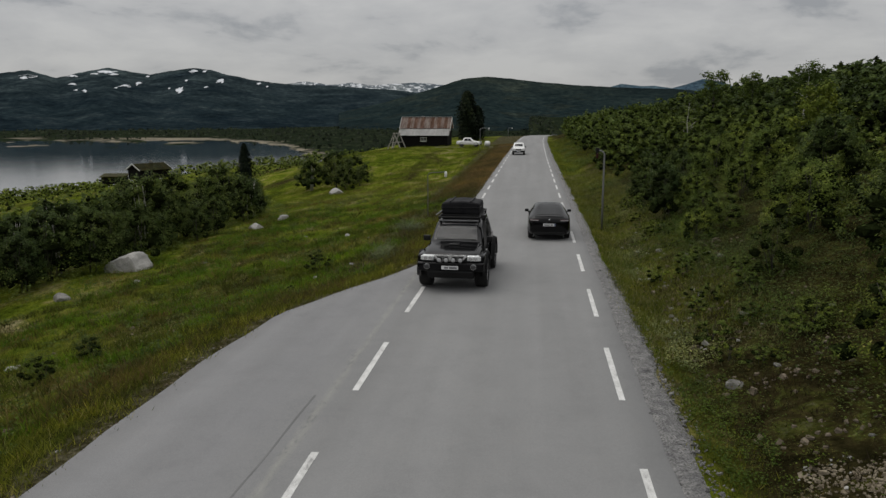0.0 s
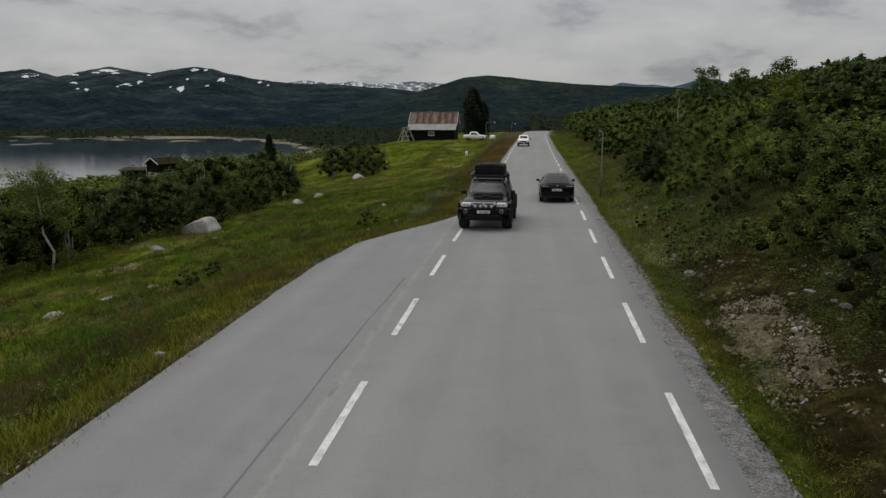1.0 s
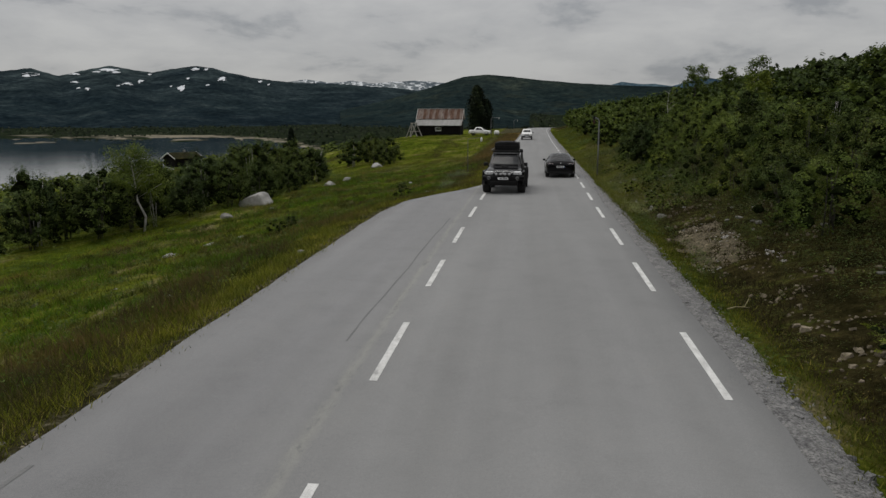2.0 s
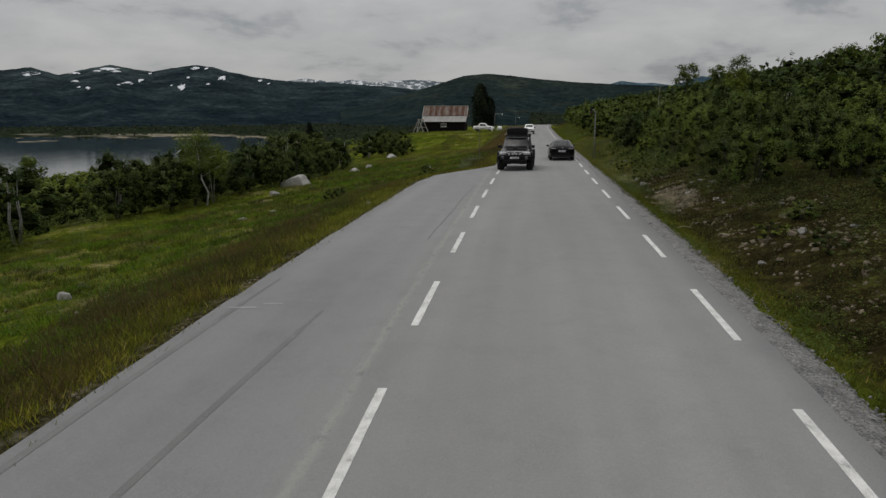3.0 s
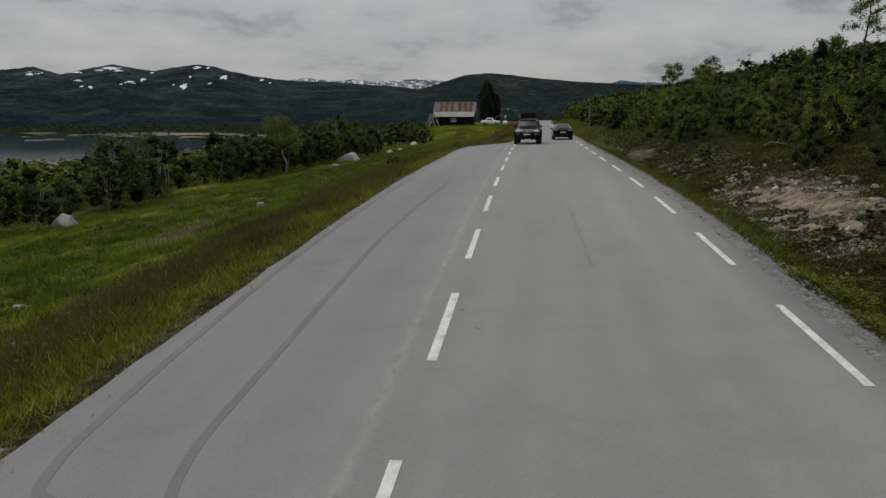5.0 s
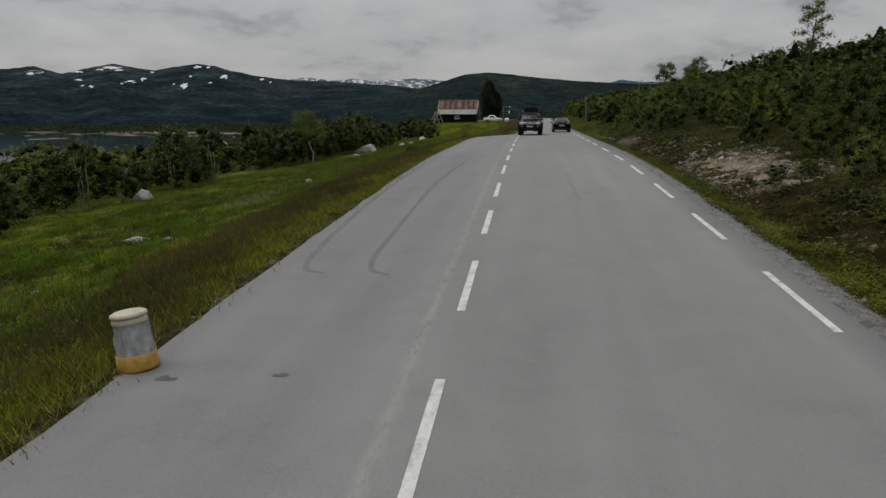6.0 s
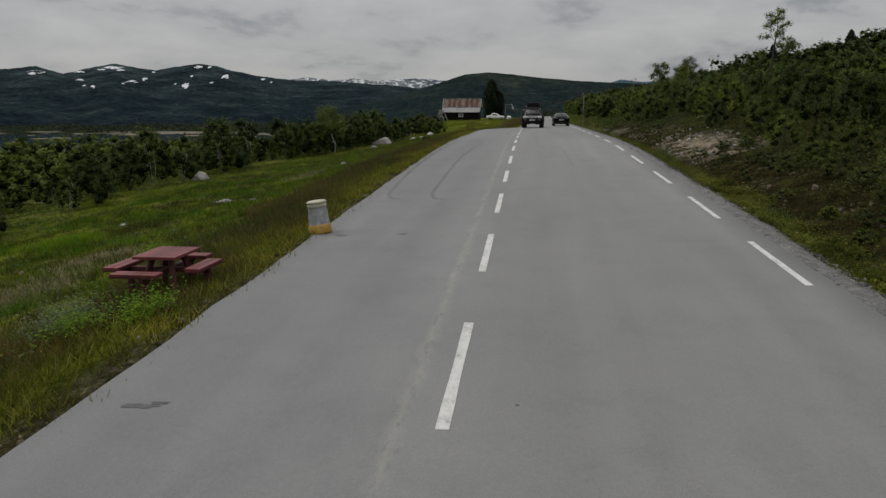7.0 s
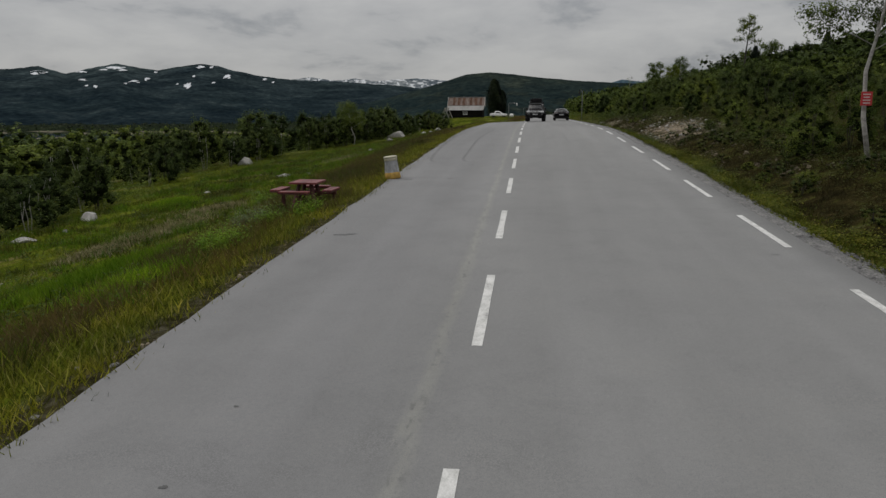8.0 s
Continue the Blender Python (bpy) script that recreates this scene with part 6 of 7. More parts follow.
    part("tent_pole", beam((-0.8, -0.1, 2.1), (-0.6, 0.35, 2.22), 0.025), M["steel"], cover)
    return car


def electric_saloon(at, turn):
    car = thing("saloon_car", "glossy black electric saloon with a dark glass roof", "car", at, turn)
    rows = car_body([(-2.35, .62, .36, .60, .58, .5, .64), (-2.25, .82, .26, .70, .78, .72, .76), (-1.45, .92, .22, .82, .88, .80, .93), (-.9, .925, .2, .88, .9, .78, 1.0),
                     (-.05, .925, .2, .92, .9, .62, 1.40), (.5, .925, .2, .94, .9, .60, 1.45), (1.15, .925, .2, .97, .9, .60, 1.37), (1.75, .92, .22, 1.0, .88, .66, 1.17), (2.1, .89, .26, .99, .84, .76, 1.06), (2.32, .82, .34, .93, .78, .72, 1.0), (2.37, .72, .42, .8, .68, .6, .86)])
    part("body", shell_bm(rows), M["black_paint"], car, smooth=True)
    part("windscreen", skin_patch(rows, -0.84, -0.14, 0, 0, 0.95, 1, over_top=True), M["glass"], car, "dark windscreen")
    part("glass_roof", skin_patch(rows, -0.02, 0.95, 0, 0, 0.95, 1, over_top=True), M["glass"], car, "dark tinted glass roof")
    part("rear_window", skin_patch(rows, 0.99, 1.98, 0, 0, 0.95, 1, over_top=True), M["screen"], car, "sloping grey-reflecting rear window")
    for s in (-1, 1):
        for y0, y1, sh in ((-0.55, 0.3, (0.45, 0)), (0.36, 1.25, (0, -0.35))):
            part("side_window", skin_patch(rows, y0, y1, 5, 0.1, 0.88, s, shear=sh), M["glass"], car)
        part("window_trim", skin_patch(rows, -0.7, 1.6, 5, 0.0, 0.06, s, lift=0.012), M["chrome"], car)
        for y in (-1.41, 1.46):
            wheel(car, s * 0.80, y, 0.335, 0.235)
            arch(0.37, 0.10, 0.02, 0.925, y, 0.34, s, M["black_paint"], car)
        part("headlight", box_bm(s * 0.66 - 0.16, s * 0.66 + 0.16, -2.34, -2.12, 0.62, 0.72, 0.03, 3), M["lens"], car, smooth=True)
        tl = part("tail_light", box_bm(s * 0.64 - 0.2, s * 0.64 + 0.2, 2.2, 2.365, 0.86, 0.93, 0.025, 3), M["redlens"], car, "slim dark red tail light", True)
        part("light_strip", box_bm(s * 0.64 - 0.17, s * 0.64 + 0.17, 2.362, 2.372, 0.885, 0.90), M["lens"], tl)
        part("door_handle", box_bm(s * 0.922 - 0.008, s * 0.922 + 0.008, 0.05, 0.27, 0.80, 0.825, 0.004), M["chrome"], car)
    part("boot_lip", beam((-0.62, 2.2, 1.065), (0.62, 2.2, 1.065), 0.05, 0.02), M["dark_plastic"], car)
    part("diffuser", box_bm(-0.66, 0.66, 2.26, 2.36, 0.27, 0.42, 0.03), M["dark_plastic"], car)
    badge = turned([(0, 0.006), (0.03, 0.006), (0.036, 0), (0, 0)], 12, "Y")
    part("badge", badge, M["chrome"], car, m=Matrix.Translation((0, 2.366, 0.93)))
    number_plate(car, 2.372, 0.70, 1)
    mirror_pair(car, 0.99, -0.52, 0.98, M["black_paint"], (0.18, 0.11, 0.13))
    return car


def pale_estate(at, turn, label, name="estate_car", pickup=False):
    car = thing(name, label, "car", at, turn)
    roof = [(-.35, .9, .3, 1.02, .87, .66, 1.60), (.5, .9, .3, 1.03, .87, .66, 1.66), (1.5, .9, .3, 1.04, .87, .65, 1.62), (1.95, .9, .32, 1.03, .86, .64, 1.52), (2.2, .88, .36, 1.0, .82, .7, 1.06)]
    if pickup:
        roof = [(-.35, .9, .4, 1.06, .87, .66, 1.66), (.5, .9, .4, 1.07, .87, .66, 1.72), (.95, .9, .4, 1.07, .87, .65, 1.66), (1.2, .9, .4, 1.07, .86, .8, 1.12), (2.3, .9, .44, 1.05, .86, .8, 1.08)]
    rows = car_body([(-2.3, .7, .42, .78, .66, .6, .84), (-2.2, .84, .34, .86, .8, .74, .94), (-1.4, .9, .3, .96, .86, .8, 1.04), (-.95, .9, .3, .99, .87, .8, 1.09)] + roof + [(2.36, .8, .46, .9, .76, .7, .96)])
    part("body", shell_bm(rows), M["white_paint"], car, smooth=True)
    part("windscreen", skin_patch(rows, -0.88, -0.42, 0, 0, 0.94, 1, over_top=True), M["glass"], car)
    for s in (-1, 1):
        wins = ((-0.6, 0.15, (0.35, 0)), (0.2, 0.9, (0, -0.08))) if pickup else ((-0.6, 0.2, (0.35, 0)), (0.26, 1.0, (0, 0)), (1.06, 1.8, (0, -0.12)))
        for y0, y1, sh in wins:
            part("side_window", skin_patch(rows, y0, y1, 5, 0.1, 0.88, s, shear=sh), M["glass"], car)
        for y in (-1.4, 1.42):
            wheel(car, s * 0.77, y, 0.36, 0.24)
            arch(0.40, 0.08, 0.02, 0.90, y, 0.37, s, M["dark_plastic"], car)
        part("headlight", box_bm(s * 0.64 - 0.16, s * 0.64 + 0.16, -2.32, -2.12, 0.80, 0.94, 0.03, 3), M["lens"], car, smooth=True)
        part("tail_light", box_bm(s * 0.76 - 0.07, s * 0.76 + 0.07, 2.28, 2.38, 0.7, 0.98, 0.02), M["redlens"], car)
    part("front_bumper", box_bm(-0.86, 0.86, -2.42, -2.2, 0.36, 0.62, 0.06, 3), M["dark_plastic"], car, smooth=True)
    part("grille", box_bm(-0.42, 0.42, -2.36, -2.26, 0.72, 0.88, 0.02), M["dark_plastic"], car)
    number_plate(car, -2.43, 0.52, -1)
    mirror_pair(car, 0.98, -0.56, 1.1, M["dark_plastic"])
    return car


def road_spot(u, y):
    x = u + float(bend(y))
    return (x, y, surface_z(x, y) + 0.004)


off_roader(road_spot(-1.6, 28.2), -2.0)
electric_saloon(road_spot(1.5, 38.0), 180)
pale_estate(road_spot(-1.3, 112), 0, "white estate car driving on the grey road", "estate_car")

# farm -----------------------------------------------------------------------
def farmhouse():
    h = thing("farmhouse", "dark timber farmhouse with a rusted iron roof", "house", (-20.2, 151.2, -0.75), 0)
    L, g = 4.8, -0.3

    def boards(p0, p1, z_of, n, out):
        """Upright boards along a wall, from the ground to the height z_of gives."""
        p0, p1 = Vector(p0), Vector(p1)
        for k in range(n):
            a, b = p0 + (p1 - p0) * (k + 0.04) / n, p0 + (p1 - p0) * (k + 0.96) / n
            za, zb = z_of((k + 0.04) / n), z_of((k + 0.96) / n)
            yield slab([(a.x, a.y, g), (b.x, b.y, g), (b.x, b.y, zb), (a.x, a.y, za)], out)
    front = part("front_wall", box_bm(-L, L, 0.0, 0.16, g, 2.3), M["tarred_wood"], h)
    for bm in boards((-L, -0.002, 0), (L, -0.002, 0), lambda s: 2.3, 30, 0.03):
        part("board", bm, M["tarred_wood"], front)
    part("back_wall", box_bm(-L, L, 8.1, 8.26, g, 3.6), M["tarred_wood"], h)
    gable = lambda y: np.interp(y, [0, 2.3, 5.3, 8.26], [2.35, 3.55, 5.75, 3.6])
    for s in (-1, 1):
        prof = [(0.16, g), (8.1, g), (8.1, gable(8.1)), (5.3, 5.7), (2.3, 3.5), (0.16, 2.3)]
        wall = part("gable_wall", slab([(s * L - (0.16 if s > 0 else 0), y, z) for y, z in prof], 0.16), M["tarred_wood"], h)
        if s > 0:
            for bm in boards((L + 0.004, 0.2, 0), (L + 0.004, 8.05, 0), lambda q: float(gable(0.2 + q * 7.85)) - 0.06, 26, 0.03):
                part("board", bm, M["tarred_wood"], wall)
            win = part("window", box_bm(L + 0.03, L + 0.10, 4.6, 5.5, 3.2, 4.3), M["glass"], wall)
            for y in (4.55, 5.05, 5.5):
                part("frame_bar", box_bm(L + 0.05, L + 0.14, y, y + 0.07, 3.15, 4.35), M["white_wood"], win)
    # roof sheets: the rusted upper slope and the paler lean-to
    rnd = random.Random(4)

    def sheets(n, y0, z0, y1, z1, mats, name):
        w = (2 * L + 0.7) / n
        for k in range(n):
            x0 = -L - 0.35 + k * w
            bm = bmesh.new()
            rows_ = []
            for i, f in enumerate((0, 1)):
                y, z = y0 + (y1 - y0) * f, z0 + (z1 - z0) * f + rnd.uniform(-0.015, 0.015)
                rows_.append([bm.verts.new((x0 + w * 1.03 * j / 12, y, z + 0.03 * math.sin(j * math.pi / 2) + 0.012 * (k % 2))) for j in range(13)])
            for j in range(12):
                bm.faces.new((rows_[0][j], rows_[0][j + 1], rows_[1][j + 1], rows_[1][j]))
            bmesh.ops.solidify(bm, geom=bm.faces[:], thickness=0.02)
            part(name, bm, M[mats[k % len(mats)]], h)
    sheets(15, 2.15, 3.62, 5.3, 5.86, ["rust", "rust_pale", "rust_dark", "rust_pale", "rust_dark", "rust", "rust_dark"], "roof_sheet")
    sheets(13, 8.6, 3.55, 5.3, 5.86, ["rust"], "roof_sheet")
    sheets(11, -0.45, 2.25, 2.3, 3.56, ["zinc"], "lean_to_sheet")
    part("ridge_cap", beam((-L - 0.4, 5.3, 5.92), (L + 0.4, 5.3, 5.92), 0.28, 0.06), M["zinc"], h)
    for s in (-1, 1):
        part("bargeboard", beam((s * (L + 0.4), 2.1, 3.55), (s * (L + 0.4), 5.3, 5.84), 0.05, 0.2), M["white_wood"], h)
        part("bargeboard", beam((s * (L + 0.4), 8.6, 3.5), (s * (L + 0.4), 5.3, 5.84), 0.05, 0.2), M["white_wood"], h)
    for x in (-0.55, 0.05):
        win = part("window", box_bm(x, x + 0.55, -0.07, -0.04, 1.2, 1.85), M["glass"], h, "small window with white frame")
        for x0, x1, z0, z1 in ((-0.06, 0.61, 1.14, 1.2), (-0.06, 0.61, 1.85, 1.91), (-0.06, 0.0, 1.2, 1.85), (0.55, 0.61, 1.2, 1.85), (0.25, 0.3, 1.2, 1.85)):
            part("window_frame", box_bm(x + x0, x + x1, -0.11, -0.05, z0, z1), M["white_wood"], win)
    part("window_sill", box_bm(-0.65, 0.7, -0.16, -0.05, 1.06, 1.13), M["white_wood"], h)
    part("chimney", box_bm(-1.2, -0.6, 5.9, 6.4, 5.3, 6.1, 0.02), M["rock"], h)
    part("foundation", box_bm(-L - 0.05, L + 0.05, -0.04, 8.3, -1.2, g + 0.1), M["rock"], h)
    return h


farmhouse()


def timber_frame(at, turn):
    ob = thing("timber_frame", "weathered grey timber trestle beside the farmhouse", "trestle", at, turn)
    for x in (-1.1, 1.1):
        part("leg", beam((x, -1.5, -0.2), (x, 0.05, 3.1), 0.16), M["grey_wood"], ob)
        part("leg", beam((x, 1.5, -0.2), (x, -0.05, 3.1), 0.16), M["grey_wood"], ob)
        part("cross_bar", beam((x, -0.86, 1.25), (x, 0.86, 1.25), 0.12), M["grey_wood"], ob)
    part("top_beam", beam((-1.5, 0, 2.98), (1.5, 0, 2.98), 0.18), M["grey_wood"], ob)
    part("brace", beam((-2.3, -0.1, -0.1), (-0.9, 0, 2.85), 0.13), M["grey_wood"], ob)
    return ob


timber_frame((-25.0, 147.8, land_at(-25.0, 147.8)), 72)
pale_estate((-10.6, 146.0, land_at(-10.6, 146.0) + 0.06), 88, "white pickup parked on grass beside the farmhouse", "pickup_truck", True)


M["trackgravel"] = surface("pale_track_gravel", (0.16, 0.145, 0.12), (0.30, 0.28, 0.245), 0.8, 14.0, 0.95, spec=0.1, grain=0.35, bump=0.4, depth=0.02)


def farm_track():
    verts, faces = [], []
    pts = [(-2.9 + 0.6, 141.0), (-6, 141.6), (-9, 142.8), (-13, 143.6), (-17, 144.5)]
    for x, y in pts:
        for k in range(4):
            yy = y - 1.1 + 2.2 * k / 3
            verts.append((x, yy, land_at(x, yy) + 0.09))
    for i in range(len(pts) - 1):
        faces += [(i * 4 + j, i * 4 + j + 1, i * 4 + j + 5, i * 4 + j + 4) for j in range(3)]
    tagged(new("farm_track", mesh_from("farm_track", verts, faces, M["trackgravel"])), "pale gravel farm track leading off the road", "track", kind="structure")


farm_track()


def wrapped_bale(x, y, turn):
    """A round bale in white film, lying on its side, with folds and sagging below."""
    ob = thing("round_bale", "white film-wrapped round bale beside the farm track", "bale", (x, y, land_at(x, y) - 0.05), turn)
    bm = turned([(0.0, -0.5), (0.3, -0.49), (0.46, -0.44), (0.52, -0.3), (0.53, 0.0), (0.52, 0.3), (0.46, 0.44), (0.3, 0.49), (0.0, 0.5)], 24, "X")
    for v in bm.verts:
        v.co += Vector((0, v.co.y, v.co.z)).normalized() * 0.02 * noise.noise(v.co * 5) if abs(v.co.y) + abs(v.co.z) > 0.01 else Vector()
        v.co.z = max(v.co.z, -0.46) + 0.5
    part("film_wrap", bm, M["white_wood"], ob, smooth=True)


wrapped_bale(-7.2, 147.4, 20)


def lake_cabin():
    h = thing("lake_cabin", "dark log cabin with a grass roof above the lake", "cabin", (-88.7, 170.0, -9.1), 62)
    L, W = 3.8, 2.3
    for i in range(9):
        z = 0.1 + i * 0.24
        part("log", beam((-L, -W, z), (L, -W, z), 0.24), M["tarred_wood"], h)
        part("log", beam((-L, W, z), (L, W, z), 0.24), M["tarred_wood"], h)
        part("log", beam((-L, -W, z), (-L, W, z), 0.24), M["tarred_wood"], h)
        part("log", beam((L, -W, z), (L, W, z), 0.24), M["tarred_wood"], h)
    for s in (-1, 1):
        part("gable", slab([(s * (L - 0.05), -W, 2.2), (s * (L - 0.05), W, 2.2), (s * (L - 0.05), 0, 3.35)], 0.1), M["tarred_wood"], h)
        part("roof_slope", slab([(-L - 0.5, s * (W + 0.6), 1.95), (L + 0.5, s * (W + 0.6), 1.95), (L + 0.5, 0, 3.4), (-L - 0.5, 0, 3.4)], 0.16 * -s), M["sod"], h, "grass-covered roof slope")
        part("bargeboard", beam((-L - 0.52, s * (W + 0.65), 2.0), (-L - 0.52, 0, 3.5), 0.05, 0.22), M["white_wood"], h)
        part("bargeboard", beam((L + 0.52, s * (W + 0.65), 2.0), (L + 0.52, 0, 3.5), 0.05, 0.22), M["white_wood"], h)
    part("chimney", box_bm(0.4, 0.9, -0.25, 0.25, 3.1, 4.1, 0.02), M["rock"], h)
    part("window", box_bm(-1.2, -0.3, -W - 0.16, -W - 0.12, 0.9, 1.6), M["glass"], h)
    r = np.random.RandomState(9)
    n = 900
    x, y = r.uniform(-L - 0.45, L + 0.45, n), r.uniform(-W - 0.55, W + 0.55, n)
    c = np.stack([x, y, 3.62 - np.abs(y) * 0.45], 1)
    v, f = leaf_quads(c, 0.14, r)
    piece("roof_grass", fast_mesh("roof_grass", v, f, M["sod"]), h)
    return h


lake_cabin()
shed = thing("boat_shed", "low grass-roofed shed beside the lake cabin", "shed", (-98.0, 171.0, -10.2), 12)
part("wall", box_bm(-2.6, 2.6, -1.6, 1.6, -0.4, 1.3, 0.03), M["tarred_wood"], shed)
part("roof", slab([(-3.0, -2.0, 1.25), (3.0, -2.0, 1.25), (3.0, 2.0, 1.75), (-3.0, 2.0, 1.75)], 0.18), M["sod"], shed)


# roadside furniture ---------------------------------------------------------
def lamp_post(x, y, top, reach, turn, label, head="lampglass", flag=False, thin=1.0):
    z = land_at(x, y)
    ob = thing("street_lamp", label, "lamp", (x, y, z), turn, "lamps along the road")
    h = top - z
    pts = [(0, 0, -0.3), (0, 0, h * 0.5), (0, 0, h - 0.25)]
    for k in range(1, 6):
        a = math.pi / 2 * k / 5
        pts.append((0.22 * (1 - math.cos(a)), 0, h - 0.25 + 0.22 * math.sin(a)))
    pts.append((reach, 0, h + 0.02))
    part("pole", tube(pts, [q * thin for q in [0.05, 0.045, 0.04] + [0.035] * 6], 10), M["steel" if thin == 1.0 else "dark_steel"], ob, "galvanised steel pole", True)
    if flag:
        part("lamp_head", box_bm(reach - 0.06, reach + 0.1, -0.07, 0.07, h - 0.12, h + 0.12, 0.03), M["dark_plastic"], ob)
        part("red_marker", box_bm(reach - 0.04, reach + 0.08, -0.02, 0.02, h - 0.4, h - 0.13, 0.01), M["redlens"], ob, "dark red marker flag")
    else:
        part("lamp_head", turned([(0, -0.26), (0.05, -0.26), (0.075, -0.22), (0.075, -0.02), (0.05, 0.06), (0, 0.08)], 14), M[head], ob, "white hanging lamp housing", True, Matrix.Translation((reach, 0, h - 0.02)))
    return ob


lamp_post(-5.0, 46.0, 2.15, 1.05, 0, "thin lamp post with a curved arm in the meadow", thin=0.6)
lamp_post(4.45, 40.5, 3.7, 0.32, 180, "steel post with a curved top and red marker", flag=True)
lamp_post(-7.6, 131.8, 3.3, 1.5, 0, "street lamp with a curved arm by the farm track")
lamp_post(-4.6, 198.0, 2.3, 1.0, 0, "distant street lamp beside the road crest")
lamp_post(11.5, 214.0, 2.0, 0.7, 180, "distant street lamp at the road bend")


def litter_bin(x, y):
    z = surface_z(x + 0.3, y) - 0.02
    ob = thing("litter_bin", "round litter bin with grey bag and yellow base", "bin", (x, y, z), 20)
    part("base_ring", turned([(0.0, 0.0), (0.27, 0.0), (0.285, 0.03), (0.27, 0.2), (0.262, 0.21), (0.255, 0.19), (0.0, 0.18)], 30), M["yellow"], ob, "dirty yellow plastic base", True)
    bag = bmesh.new()
    rnd = random.Random(2)
    rings = []
    for i in range(9):
        hgt = 0.19 + 0.47 * i / 8
        ring = []
        for k in range(36):
            a = 2 * math.pi * k / 36
            q = 0.252 - 0.045 * i / 8 + 0.014 * math.sin(k * 2.1 + i * 0.5) + 0.01 * math.sin(k * 5 + i) + rnd.uniform(-0.006, 0.006)
            ring.append(bag.verts.new((q * math.cos(a), q * math.sin(a), hgt)))
        rings.append(ring)
    for a, b in zip(rings, rings[1:]):
        for k in range(36):
            bag.faces.new((a[k], a[(k + 1) % 36], b[(k + 1) % 36], b[k]))
    part("bag", bag, M["bag"], ob, "crumpled grey plastic bag", True)
    for k in range(3):
        a = 2 * math.pi * k / 3 + 0.4
        part("upright", tube([(0.26 * math.cos(a), 0.26 * math.sin(a), 0.02), (0.235 * math.cos(a), 0.235 * math.sin(a), 0.68)], [0.006, 0.006], 6), M["bag"], ob)
    part("bag_fold", turned([(0.205, 0.58), (0.232, 0.585), (0.24, 0.62), (0.232, 0.66), (0.21, 0.67)], 30), M["cream"], ob, smooth=True)
    part("lid", turned([(0.0, 0.67), (0.235, 0.67), (0.25, 0.685), (0.245, 0.715), (0.2, 0.735), (0.0, 0.745)], 32), M["cream"], ob, "cream plastic lid", True)
    return ob


bin_ = litter_bin(-6.42, -33.45)
bin_.matrix_basis = bin_.matrix_basis @ Matrix.Rotation(radians(-20), 4, "Z") @ Matrix.Rotation(radians(-7.0), 4, "Y") @ Matrix.Diagonal((0.9, 0.9, 1, 1))


def picnic_table(x, y):
    z = -1.60
    ob = thing("picnic_table", "red-stained wooden picnic table with four benches", "picnic table", (x, y, z), 0)
    top = 0.74
    hx, hy = 0.38, 0.5
    for k in range(5):
        x0 = -hx + 0.09 + (2 * hx - 0.18) * k / 5
        part("top_plank", box_bm(x0 + 0.004, x0 + (2 * hx - 0.18) / 5 - 0.004, -hy + 0.09, hy - 0.09, top - 0.035, top, 0.005), M["red_wood"], ob)
    for s in (-1, 1):
        part("top_rim", box_bm(-hx, hx, s * (hy - 0.045) - 0.045, s * (hy - 0.045) + 0.045, top - 0.05, top + 0.002, 0.006), M["red_wood"], ob)
        part("top_rim", box_bm(s * (hx - 0.045) - 0.045, s * (hx - 0.045) + 0.045, -hy + 0.092, hy - 0.092, top - 0.05, top + 0.001, 0.006), M["red_wood"], ob)
    seat = 0.54

    def bench(cx, cy, long_x, half):
        b = part("bench", box_bm(cx - (half if long_x else 0.13), cx + (half if long_x else 0.13), cy - (0.13 if long_x else half), cy + (0.13 if long_x else half), seat - 0.075, seat - 0.04, 0.006), M["red_dark"], ob)
        for s in (-1, 1):
            if long_x:
                part("seat_plank", box_bm(cx - half, cx + half, cy + s * 0.072 - 0.066, cy + s * 0.072 + 0.066, seat - 0.038, seat, 0.006), M["red_wood"], b)
            else:
                part("seat_plank", box_bm(cx + s * 0.072 - 0.066, cx + s * 0.072 + 0.066, cy - half, cy + half, seat - 0.038, seat, 0.006), M["red_wood"], b)
    bench(-0.12, -hy - 0.36, True, 0.40)
    bench(0.02, hy + 0.36, True, 0.36)
    bench(-hx - 0.4, -0.05, False, 0.46)
    bench(hx + 0.27, 0.02, False, 0.47)
    for sx_ in (-1, 1):
        for sy_ in (-1, 1):
            part("leg", beam((sx_ * 0.36, sy_ * 0.48, -0.22), (sx_ * 0.16, sy_ * 0.22, top - 0.05), 0.09), M["red_dark"], ob)
    part("bearer", beam((-hx - 0.5, 0, seat - 0.11), (hx + 0.42, 0, seat - 0.11), 0.09), M["red_dark"], ob)
    part("bearer", beam((0, -hy - 0.46, seat - 0.115), (0, hy + 0.46, seat - 0.115), 0.09), M["red_dark"], ob)
    for sx_ in (-1, 1):
        part("bench_post", beam((sx_ * (hx + 0.33), 0, -0.22), (sx_ * (hx + 0.33), 0, seat - 0.08), 0.09), M["red_dark"], ob)
        part("bench_post", beam((0, sx_ * (hy + 0.36), -0.22), (0, sx_ * (hy + 0.36), seat - 0.08), 0.09), M["red_dark"], ob)
    return ob


picnic_table(-8.1, -37.25)


